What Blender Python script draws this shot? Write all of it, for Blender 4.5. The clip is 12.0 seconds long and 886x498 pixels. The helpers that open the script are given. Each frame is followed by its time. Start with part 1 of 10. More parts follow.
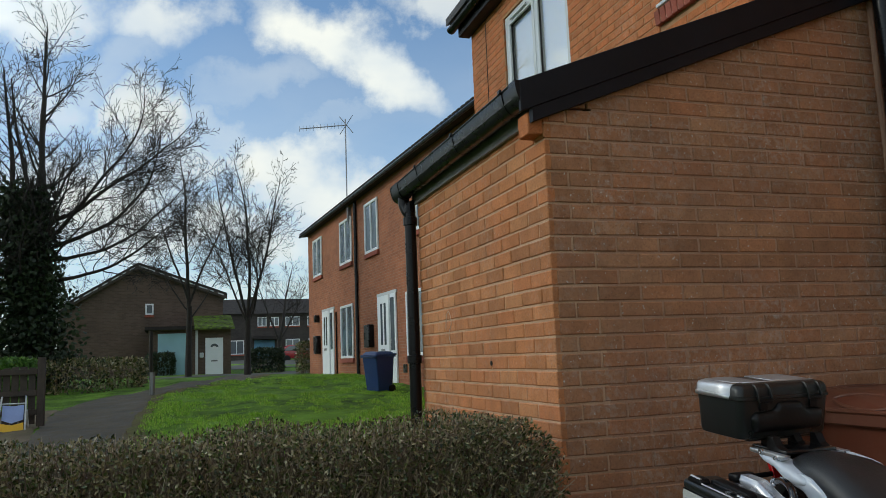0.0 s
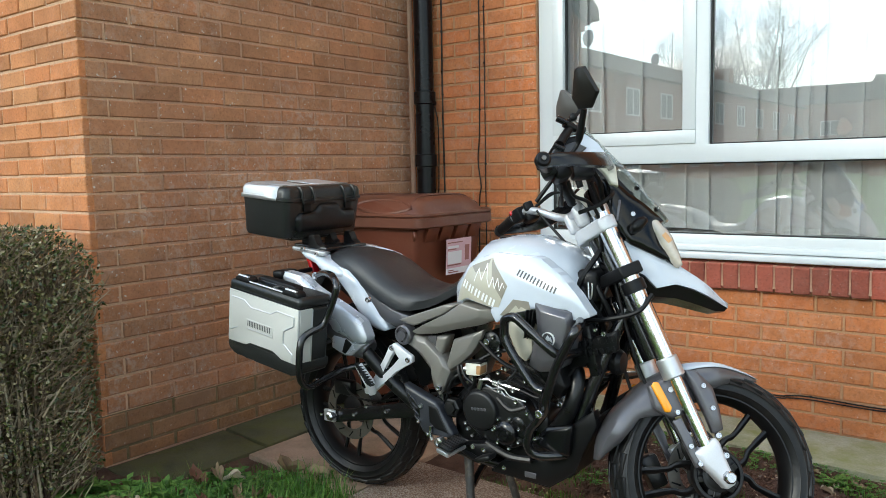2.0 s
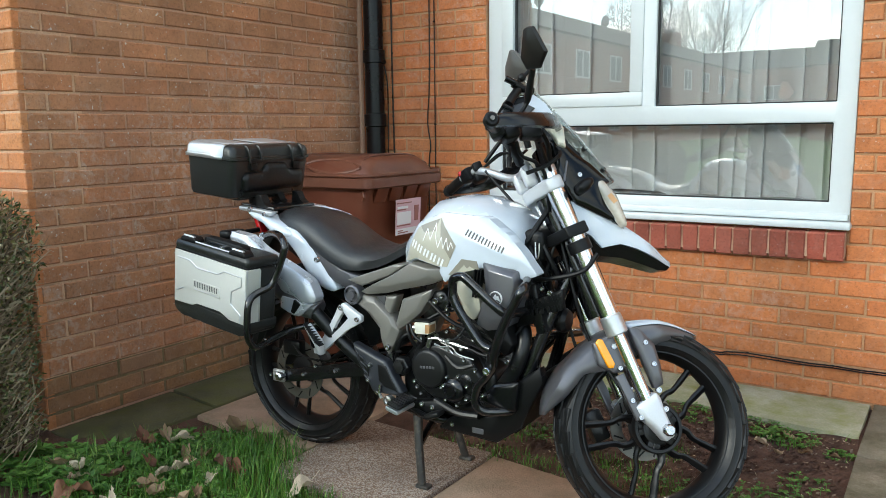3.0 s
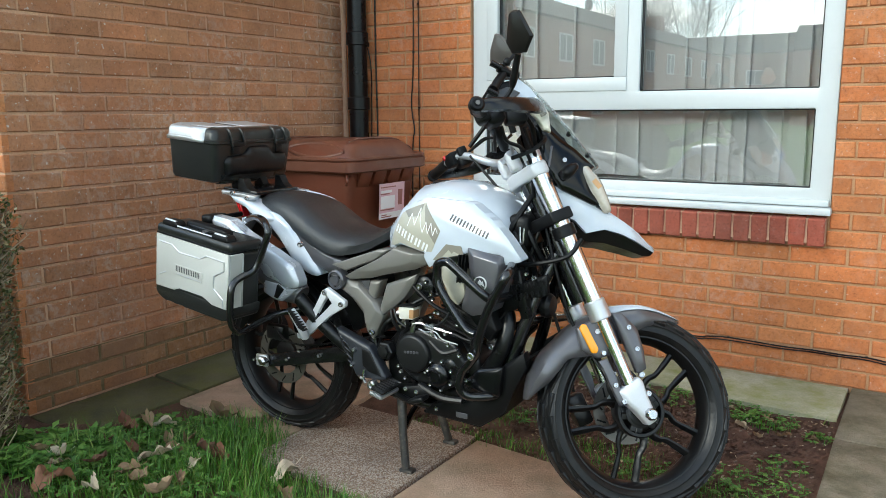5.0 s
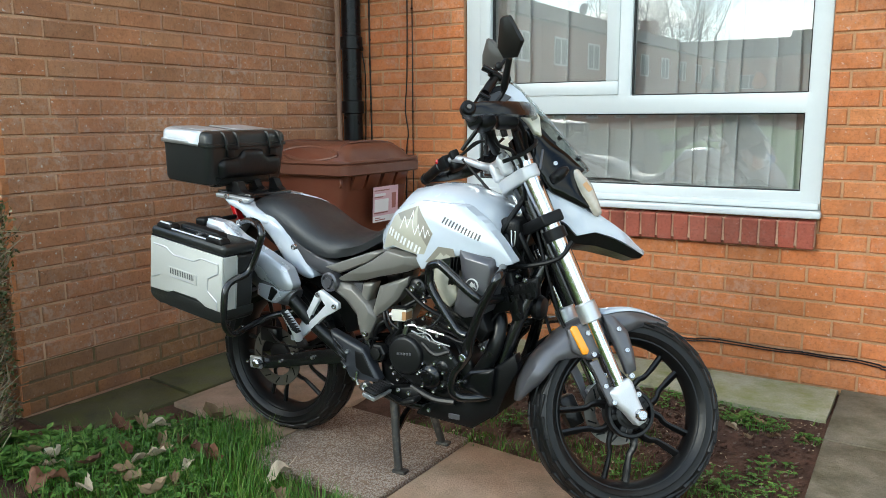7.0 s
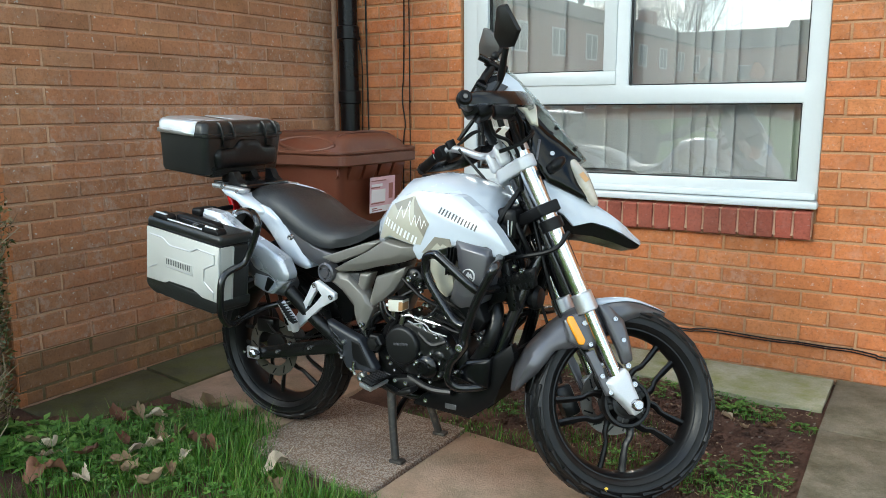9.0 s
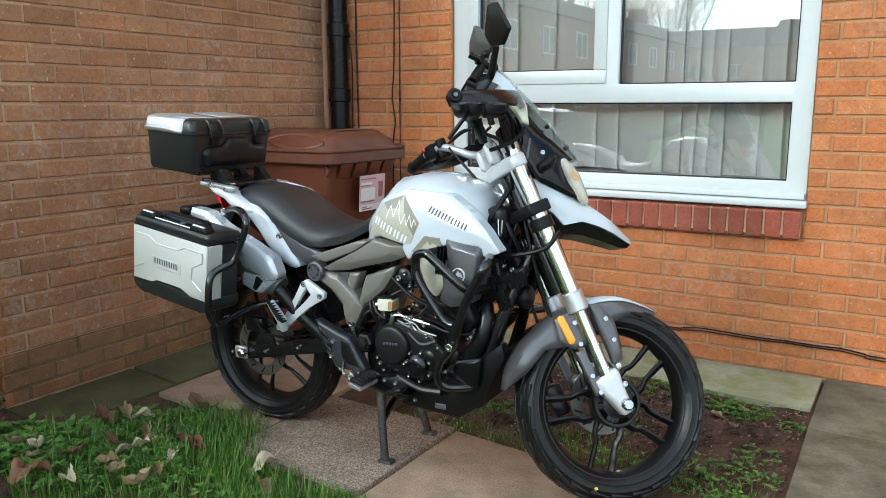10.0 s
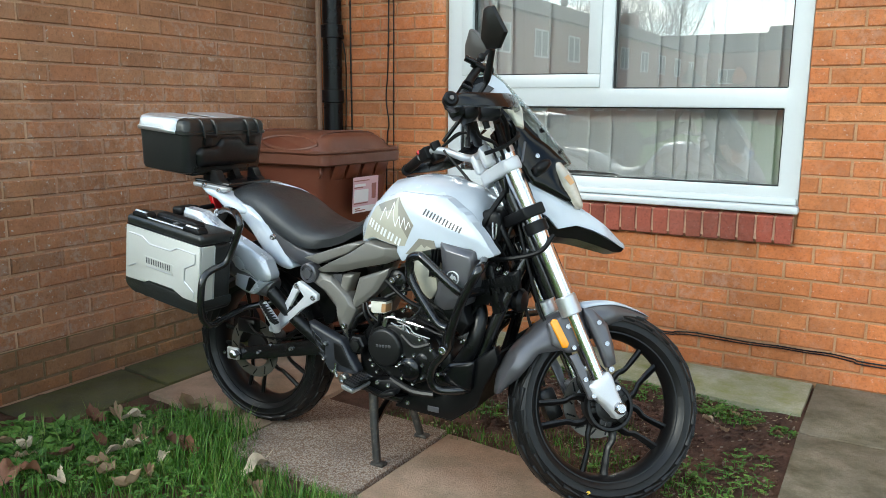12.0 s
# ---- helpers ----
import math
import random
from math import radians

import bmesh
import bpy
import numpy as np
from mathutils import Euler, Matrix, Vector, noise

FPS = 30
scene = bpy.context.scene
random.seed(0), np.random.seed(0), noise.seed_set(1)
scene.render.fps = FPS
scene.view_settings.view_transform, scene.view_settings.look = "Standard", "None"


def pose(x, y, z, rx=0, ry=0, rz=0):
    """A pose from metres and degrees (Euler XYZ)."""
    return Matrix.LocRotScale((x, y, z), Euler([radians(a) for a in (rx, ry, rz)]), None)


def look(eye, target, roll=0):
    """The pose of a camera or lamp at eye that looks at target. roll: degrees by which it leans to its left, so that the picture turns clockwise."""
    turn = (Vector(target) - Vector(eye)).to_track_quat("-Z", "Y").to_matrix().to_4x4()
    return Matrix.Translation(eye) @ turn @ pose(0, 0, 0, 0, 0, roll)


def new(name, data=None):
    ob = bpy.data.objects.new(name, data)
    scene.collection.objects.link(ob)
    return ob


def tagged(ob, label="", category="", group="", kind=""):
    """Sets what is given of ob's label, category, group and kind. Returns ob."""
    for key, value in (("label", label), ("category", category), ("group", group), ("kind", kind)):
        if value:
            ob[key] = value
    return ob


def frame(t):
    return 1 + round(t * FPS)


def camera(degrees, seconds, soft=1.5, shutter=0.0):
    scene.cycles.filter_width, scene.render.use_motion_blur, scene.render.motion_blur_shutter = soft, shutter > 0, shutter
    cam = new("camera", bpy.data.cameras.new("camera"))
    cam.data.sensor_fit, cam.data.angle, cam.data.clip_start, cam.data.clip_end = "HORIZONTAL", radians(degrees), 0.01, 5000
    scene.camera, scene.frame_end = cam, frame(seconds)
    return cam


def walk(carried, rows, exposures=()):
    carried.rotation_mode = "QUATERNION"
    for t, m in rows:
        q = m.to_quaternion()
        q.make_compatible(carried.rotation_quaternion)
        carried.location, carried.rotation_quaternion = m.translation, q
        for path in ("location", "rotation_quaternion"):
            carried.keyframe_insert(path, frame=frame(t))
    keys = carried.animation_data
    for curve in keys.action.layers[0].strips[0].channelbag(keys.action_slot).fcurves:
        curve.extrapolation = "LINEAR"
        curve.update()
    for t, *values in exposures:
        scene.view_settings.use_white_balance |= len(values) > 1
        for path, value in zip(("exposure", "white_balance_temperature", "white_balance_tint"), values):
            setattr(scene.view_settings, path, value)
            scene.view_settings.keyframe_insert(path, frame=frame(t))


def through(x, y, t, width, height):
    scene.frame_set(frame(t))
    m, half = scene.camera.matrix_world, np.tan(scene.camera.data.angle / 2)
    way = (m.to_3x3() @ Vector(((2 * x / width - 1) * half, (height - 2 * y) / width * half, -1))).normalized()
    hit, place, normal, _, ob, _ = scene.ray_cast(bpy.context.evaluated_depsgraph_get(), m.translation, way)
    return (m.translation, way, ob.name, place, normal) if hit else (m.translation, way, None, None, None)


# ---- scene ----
cam = camera(58.8, 12.0, 0.45)
PATH = [
    (0, (3.172, -3.578, 1.266), (1.289, -2.959, 1.535), -2.2),
    (0.5, (3.089, -3.616, 1.259), (1.418, -2.527, 1.411), -2.4),
    (1, (3.03, -3.619, 1.219), (1.598, -2.223, 1.251), -1.8),
    (1.5, (2.997, -3.633, 1.193), (1.691, -2.121, 1.1), -1.5),
    (2, (2.988, -3.644, 1.176), (1.78, -2.063, 0.974), -1.2),
    (2.5, (2.989, -3.646, 1.17), (1.856, -2.02, 0.9), -0.8),
    (3, (2.996, -3.648, 1.172), (1.897, -2.005, 0.871), -0.7),
    (3.5, (2.991, -3.644, 1.176), (1.91, -1.992, 0.856), -0.6),
    (5.5, (2.988, -3.646, 1.176), (1.933, -1.983, 0.832), -0.4),
    (6, (2.994, -3.649, 1.177), (1.943, -1.982, 0.833), -0.4),
    (6.5, (3.002, -3.659, 1.179), (1.955, -1.99, 0.839), -0.2),
    (7, (3.008, -3.66, 1.176), (1.958, -1.99, 0.842), -0.3),
    (9, (3.01, -3.656, 1.174), (1.967, -1.987, 0.817), -0.3),
    (9.5, (3.005, -3.655, 1.175), (1.974, -1.98, 0.814), -0.2),
    (10, (3.004, -3.645, 1.175), (1.983, -1.964, 0.813), -0.1),
    (10.5, (2.991, -3.643, 1.172), (1.975, -1.959, 0.81), 0.1),
    (11, (2.995, -3.643, 1.173), (1.983, -1.957, 0.812), 0.3),
    (11.5, (2.994, -3.648, 1.176), (1.989, -1.957, 0.815), 0.4),
    (12, (2.994, -3.649, 1.177), (1.993, -1.955, 0.82), 0.5),
]
EXPOSURES = [(0, -0.53, 6300, 3), (0.3, -0.36, 6400, 4), (0.6, 0.04, 6550, 5), (1.0, 0.42, 6450, 4), (1.5, 0.64, 6350, 3), (2.5, 0.74, 6200, 0), (12, 0.74, 6150, -1)]
walk(cam, [(t, look(eye, target, roll)) for t, eye, target, roll in PATH], EXPOSURES)

from mathutils.geometry import delaunay_2d_cdt

# ---- light ----
SUN = Vector((-0.30, -0.84, 0.42)).normalized()
world = bpy.data.worlds.new("world")
scene.world = world
world.use_nodes = True


def link(nt, a, b):
    nt.links.new(a, b)


def build_sky():
    nt = world.node_tree
    nt.nodes.clear()
    N = nt.nodes.new
    out, bg = N("ShaderNodeOutputWorld"), N("ShaderNodeBackground")
    sky = N("ShaderNodeTexSky")
    sky.sky_type, sky.sun_disc = "NISHITA", False
    sky.sun_elevation = math.asin(SUN.z)
    sky.sun_rotation = math.atan2(SUN.x, SUN.y)
    sky.air_density, sky.dust_density, sky.ozone_density = 1.0, 0.6, 2.0
    tc = N("ShaderNodeTexCoord")
    sep = N("ShaderNodeSeparateXYZ")
    link(nt, tc.outputs["Generated"], sep.inputs[0])
    # flatten the dome onto a cloud deck
    add = N("ShaderNodeMath"); add.operation = "ADD"; add.inputs[1].default_value = 0.22
    mx = N("ShaderNodeMath"); mx.operation = "MAXIMUM"; mx.inputs[1].default_value = 0.0
    link(nt, sep.outputs["Z"], mx.inputs[0]); link(nt, mx.outputs[0], add.inputs[0])
    dx = N("ShaderNodeMath"); dx.operation = "DIVIDE"
    dy = N("ShaderNodeMath"); dy.operation = "DIVIDE"
    link(nt, sep.outputs["X"], dx.inputs[0]); link(nt, add.outputs[0], dx.inputs[1])
    link(nt, sep.outputs["Y"], dy.inputs[0]); link(nt, add.outputs[0], dy.inputs[1])
    com = N("ShaderNodeCombineXYZ")
    link(nt, dx.outputs[0], com.inputs[0]); link(nt, dy.outputs[0], com.inputs[1])
    com.inputs[2].default_value = 1.1
    n1 = N("ShaderNodeTexNoise"); n1.inputs["Scale"].default_value = 2.6; n1.inputs["Detail"].default_value = 9; n1.inputs["Roughness"].default_value = 0.52; n1.inputs["Distortion"].default_value = 0.25
    link(nt, com.outputs[0], n1.inputs["Vector"])
    ramp = N("ShaderNodeValToRGB")
    ramp.color_ramp.elements[0].position, ramp.color_ramp.elements[1].position = 0.455, 0.545
    link(nt, n1.outputs["Fac"], ramp.inputs[0])
    # the banks of cloud over the lawn: soft ellipses with torn edges, as (across, up, half width, half height, turn, density)
    axes = look((0, 0, 0), (-1.883, 0.619, 0.269), -2.2)

    def dot(v):
        d = N("ShaderNodeVectorMath"); d.operation = "DOT_PRODUCT"; d.inputs[1].default_value = v
        link(nt, tc.outputs["Generated"], d.inputs[0])
        return d.outputs["Value"]

    def sums(how, p, q, clamp=False):
        d = N("ShaderNodeMath"); d.operation, d.use_clamp = how, clamp
        for i, v in ((0, p), (1, q)):
            if isinstance(v, (int, float)):
                d.inputs[i].default_value = v
            else:
                link(nt, v, d.inputs[i])
        return d.outputs[0]
    ahead = dot(-axes.col[2].xyz)
    safe = sums("MAXIMUM", ahead, 0.2)
    flat = N("ShaderNodeCombineXYZ")
    link(nt, sums("DIVIDE", dot(axes.col[0].xyz), safe), flat.inputs[0])
    link(nt, sums("DIVIDE", dot(axes.col[1].xyz), safe), flat.inputs[1])
    torn = N("ShaderNodeTexNoise"); torn.inputs["Scale"].default_value = 7.0; torn.inputs["Detail"].default_value = 9; torn.inputs["Roughness"].default_value = 0.6
    link(nt, flat.outputs[0], torn.inputs["Vector"])
    shift = N("ShaderNodeVectorMath"); shift.operation = "MULTIPLY_ADD"
    shift.inputs[1].default_value, shift.inputs[2].default_value = (0.22, 0.17, 0), (-0.11, -0.085, 0)
    link(nt, torn.outputs["Color"], shift.inputs[0])
    warped = N("ShaderNodeVectorMath"); warped.operation = "ADD"
    link(nt, flat.outputs[0], warped.inputs[0]); link(nt, shift.outputs[0], warped.inputs[1])
    banks = 0.0
    for across, up, w, h, turn, dense in CLOUDS:
        mp = N("ShaderNodeMapping"); mp.vector_type = "TEXTURE"
        mp.inputs["Location"].default_value, mp.inputs["Rotation"].default_value, mp.inputs["Scale"].default_value = (across, up, 0), (0, 0, radians(turn)), (w, h, 1)
        link(nt, warped.outputs[0], mp.inputs["Vector"])
        ln = N("ShaderNodeVectorMath"); ln.operation = "LENGTH"
        link(nt, mp.outputs[0], ln.inputs[0])
        edge = N("ShaderNodeMapRange"); edge.interpolation_type = "SMOOTHSTEP"
        for k, v in (("From Min", 1.3), ("From Max", 0.3), ("To Min", 0.0), ("To Max", dense)):
            edge.inputs[k].default_value = v
        link(nt, ln.outputs["Value"], edge.inputs["Value"])
        banks = sums("MAXIMUM", banks, edge.outputs[0])
    here = N("ShaderNodeMapRange"); here.interpolation_type = "SMOOTHSTEP"; here.inputs["From Min"].default_value = 0.62; here.inputs["From Max"].default_value = 0.80
    link(nt, ahead, here.inputs["Value"])
    deck = N("ShaderNodeMixRGB")
    link(nt, here.outputs[0], deck.inputs[0]); link(nt, ramp.outputs["Color"], deck.inputs[1]); link(nt, banks, deck.inputs[2])
    # thin veil nearer the horizon
    hz = N("ShaderNodeMapRange"); hz.inputs["From Min"].default_value = 0.0; hz.inputs["From Max"].default_value = 0.42
    hz.inputs["To Min"].default_value = 0.62; hz.inputs["To Max"].default_value = 0.05
    link(nt, sep.outputs["Z"], hz.inputs["Value"])
    cov = N("ShaderNodeMath"); cov.operation = "MAXIMUM"
    link(nt, deck.outputs["Color"], cov.inputs[0]); link(nt, hz.outputs[0], cov.inputs[1])
    n2 = N("ShaderNodeTexNoise"); n2.inputs["Scale"].default_value = 2.6; n2.inputs["Detail"].default_value = 6
    link(nt, com.outputs[0], n2.inputs["Vector"])
    tint = N("ShaderNodeValToRGB")
    tint.color_ramp.elements[0].position, tint.color_ramp.elements[0].color = 0.33, (0.70, 0.75, 0.82, 1)
    tint.color_ramp.elements[1].position, tint.color_ramp.elements[1].color = 0.62, (1.0, 0.97, 0.90, 1)
    link(nt, n2.outputs["Fac"], tint.inputs[0])
    gain = N("ShaderNodeMixRGB"); gain.blend_type = "MULTIPLY"; gain.inputs[0].default_value = 1.0
    gain.inputs[2].default_value = (CLOUD, CLOUD, CLOUD, 1)
    glow = N("ShaderNodeMapRange"); glow.interpolation_type = "SMOOTHSTEP"
    for k, v in (("From Min", 0.45), ("From Max", 1.0), ("To Min", 1.0), ("To Max", 2.15)):
        glow.inputs[k].default_value = v
    link(nt, dot(SUN), glow.inputs["Value"])
    lit = N("ShaderNodeMixRGB"); lit.blend_type = "MULTIPLY"; lit.inputs[0].default_value = 1.0
    link(nt, tint.outputs["Color"], lit.inputs[1]); link(nt, glow.outputs[0], lit.inputs[2])
    link(nt, lit.outputs["Color"], gain.inputs[1])
    mix = N("ShaderNodeMixRGB")
    deep = N("ShaderNodeMixRGB"); deep.blend_type = "MULTIPLY"; deep.inputs[0].default_value = 1.0
    deep.inputs[2].default_value = (1.4, 1.7, 1.95, 1)
    link(nt, sky.outputs["Color"], deep.inputs[1])
    link(nt, cov.outputs[0], mix.inputs[0]); link(nt, deep.outputs[0], mix.inputs[1]); link(nt, gain.outputs[0], mix.inputs[2])
    link(nt, mix.outputs[0], bg.inputs["Color"])
    bg.inputs["Strength"].default_value = 0.115
    link(nt, bg.outputs[0], out.inputs[0])


CLOUD = 12.6
CLOUDS = [(-0.52, 0.31, 0.11, 0.06, 0, 1.0), (-0.36, 0.30, 0.075, 0.045, -10, 0.85), (-0.39, 0.245, 0.13, 0.05, 35, 0.42), (-0.17, 0.275, 0.10, 0.05, -25, 1.0),
          (-0.075, 0.22, 0.11, 0.045, -30, 1.0), (-0.02, 0.305, 0.07, 0.03, 0, 0.7), (-0.25, 0.20, 0.12, 0.035, 20, 0.34), (-0.38, 0.165, 0.06, 0.055, 0, 0.95), (-0.30, 0.145, 0.10, 0.03, -10, 0.45),
          (-0.33, 0.11, 0.09, 0.04, -10, 0.6), (-0.20, 0.11, 0.10, 0.04, 0, 1.0), (-0.12, 0.055, 0.16, 0.06, -20, 0.95), (-0.45, 0.06, 0.18, 0.09, 0, 0.9), (-0.28, 0.02, 0.22, 0.045, 0, 0.8), (-0.5, 0.19, 0.09, 0.06, 0, 0.5), (-0.13, 0.165, 0.12, 0.02, 15, 0.3)]
build_sky()
sun = new("sun", bpy.data.lights.new("sun", "SUN"))
sun.data.energy, sun.data.angle, sun.data.color = 0.88, radians(12), (1.0, 0.92, 0.80)
sun.matrix_world = look(SUN * 50, (0, 0, 0))

# ---- mesh tools ----
def finish(bm, sharp=38):
    lim = radians(sharp)
    for f in bm.faces:
        f.smooth = True
    for e in bm.edges:
        if len(e.link_faces) == 2 and e.calc_face_angle(0) > lim:
            e.smooth = False


def mesh_of(name, bm, material, sharp=38):
    bmesh.ops.recalc_face_normals(bm, faces=bm.faces)
    finish(bm, sharp)
    me = bpy.data.meshes.new(name)
    bm.to_mesh(me)
    bm.free()
    me.materials.append(material)
    return me


def part(name, bm, material, parent=None, label="", sharp=38):
    ob = new(name, mesh_of(name, bm, material, sharp))
    ob.parent = parent
    if label:
        ob["label"] = label
    return ob


def thing(name, bm, material, label, category, group="", kind="", sharp=38):
    return tagged(part(name, bm, material, None, "", sharp), label, category, group, kind)


def empty(name, m, label, category, group=""):
    ob = new(name)
    ob.matrix_world = m
    ob.empty_display_size = 0.05
    return tagged(ob, label, category, group)


def raw(name, verts, faces, material, parent=None, smooth=False):
    me = bpy.data.meshes.new(name)
    me.from_pydata(verts, [], faces)
    me.materials.append(material)
    if smooth:
        me.shade_smooth()
    ob = new(name, me)
    ob.parent = parent
    return ob


def box(bm, c, s, m=None, bevel=0.0, seg=1):
    """A box of centre c and size s."""
    g = bmesh.ops.create_cube(bm, size=1.0)["verts"]
    mat = Matrix.Translation(c) @ (m or Matrix()) @ Matrix.Diagonal((*s, 1))
    bmesh.ops.transform(bm, matrix=mat, verts=g)
    if bevel:
        es = list({e for v in g for e in v.link_edges})
        bmesh.ops.bevel(bm, geom=es, offset=bevel, segments=seg, profile=0.5, affect="EDGES", clamp_overlap=True)
    return bm


def bx(c, s, bevel=0.0, seg=1, m=None):
    return box(bmesh.new(), c, s, m, bevel, seg)


def span(x0, x1, y0, y1, z0, z1, bevel=0.0, seg=1):
    return bx(((x0 + x1) / 2, (y0 + y1) / 2, (z0 + z1) / 2), (x1 - x0, y1 - y0, z1 - z0), bevel, seg)


def curve(pts, n=6):
    """A smooth line through the points."""
    P = [Vector(p) for p in pts]
    out = []
    for i in range(len(P) - 1):
        a, b = P[i], P[i + 1]
        p0 = P[i - 1] if i else a * 2 - b
        p3 = P[i + 2] if i + 2 < len(P) else b * 2 - a
        for k in range(n):
            t = k / n
            out.append(0.5 * ((2 * a) + (b - p0) * t + (2 * p0 - 5 * a + 4 * b - p3) * t * t + (3 * a - p0 - 3 * b + p3) * t ** 3))
    out.append(P[-1])
    return out


def tube(bm, pts, r, seg=10, caps=True, flat=1.0):
    """A round bar along the points; r is a number or one for each point."""
    P = [Vector(p) for p in pts]
    rs = r if isinstance(r, (list, tuple)) else [r] * len(P)
    side, rings = None, []
    for i, p in enumerate(P):
        d = (P[min(i + 1, len(P) - 1)] - P[max(i - 1, 0)])
        d = d.normalized() if d.length > 1e-9 else Vector((0, 0, 1))
        if side is None:
            side = d.orthogonal().normalized()
        side = (side - d * side.dot(d))
        side = side.normalized() if side.length > 1e-6 else d.orthogonal().normalized()
        up = d.cross(side)
        rings.append([bm.verts.new(p + (side * math.cos(a) + up * math.sin(a) * flat) * rs[i]) for a in [2 * math.pi * k / seg for k in range(seg)]])
    for a, b in zip(rings, rings[1:]):
        for k in range(seg):
            bm.faces.new((a[k], a[(k + 1) % seg], b[(k + 1) % seg], b[k]))
    if caps:
        bm.faces.new(rings[0][::-1])
        bm.faces.new(rings[-1])
    return bm


def tb(pts, r, seg=10, flat=1.0):
    return tube(bmesh.new(), pts, r, seg, True, flat)


def prism(bm, outline, y0, y1, m=None, bevel=0.0, seg=2):
    """A plate: outline in (x, z), from y0 to y1."""
    a = [bm.verts.new((x, y0, z)) for x, z in outline]
    b = [bm.verts.new((x, y1, z)) for x, z in outline]
    n = len(a)
    fs = [bm.faces.new(a), bm.faces.new(b[::-1])]
    for k in range(n):
        fs.append(bm.faces.new((a[k], b[k], b[(k + 1) % n], a[(k + 1) % n])))
    if m is not None:
        bmesh.ops.transform(bm, matrix=m, verts=a + b)
    if bevel:
        es = list({e for f in fs for e in f.edges})
        bmesh.ops.bevel(bm, geom=es, offset=bevel, segments=seg, profile=0.5, affect="EDGES", clamp_overlap=True)
    return bm


def pr(outline, y0, y1, bevel=0.0, seg=2, m=None):
    return prism(bmesh.new(), outline, y0, y1, m, bevel, seg)


def loft(bm, rings, closed=True, caps=True):
    """A skin over rings of equally many points."""
    R = [[bm.verts.new(p) for p in ring] for ring in rings]
    n = len(R[0])
    for a, b in zip(R, R[1:]):
        for k in range(n if closed else n - 1):
            bm.faces.new((a[k], a[(k + 1) % n], b[(k + 1) % n], b[k]))
    if caps and closed:
        bm.faces.new(R[0][::-1])
        bm.faces.new(R[-1])
    return bm


def lathe(bm, profile, m=None, seg=32, ring=False):
    """Turned shape: profile of (radius, height along local y)."""
    rows = []
    for r, h in profile:
        rows.append([bm.verts.new((r * math.cos(a), h, r * math.sin(a))) for a in [2 * math.pi * k / seg for k in range(seg)]])
    pairs = list(zip(rows, rows[1:]))
    if ring:
        pairs.append((rows[-1], rows[0]))
    for a, b in pairs:
        for k in range(seg):
            bm.faces.new((a[k], a[(k + 1) % seg], b[(k + 1) % seg], b[k]))
    if not ring:
        bm.faces.new(rows[0][::-1])
        bm.faces.new(rows[-1])
    if m is not None:
        bmesh.ops.transform(bm, matrix=m, verts=[v for row in rows for v in row])
    return bm


def lt(profile, m=None, seg=32, ring=False):
    return lathe(bmesh.new(), profile, m, seg, ring)


def moved(bm, m):
    bmesh.ops.transform(bm, matrix=m, verts=bm.verts)
    return bm


def tr(x, y, z):
    return Matrix.Translation((x, y, z))


def edge_gap(p, outline):
    """How far the point p lies from the nearest side of the outline."""
    best = 9.0
    for a, b in zip(outline, outline[1:] + outline[:1]):
        ax, az, dx, dz = a[0], a[1], b[0] - a[0], b[1] - a[1]
        t = max(0.0, min(1.0, ((p[0] - ax) * dx + (p[1] - az) * dz) / max(1e-9, dx * dx + dz * dz)))
        best = min(best, math.hypot(p[0] - ax - t * dx, p[1] - az - t * dz))
    return best


def inside(p, outline):
    hit = False
    for a, b in zip(outline, outline[1:] + outline[:1]):
        if (a[1] > p[1]) != (b[1] > p[1]) and p[0] < a[0] + (p[1] - a[1]) * (b[0] - a[0]) / (b[1] - a[1]):
            hit = not hit
    return hit


def rounded(outline, r=0.012, n=3):
    """The outline with its corners rounded."""
    out, m = [], len(outline)
    for i in range(m):
        a, b, c = (Vector(outline[(i + k) % m]) for k in (-1, 0, 1))
        u, v = (a - b), (c - b)
        k = min(r, u.length * 0.45, v.length * 0.45)
        p, q = b + u.normalized() * k, b + v.normalized() * k
        for j in range(n + 1):
            t = j / n
            out.append(tuple(p * (1 - t) ** 2 + b * 2 * t * (1 - t) + q * t * t))
    return out


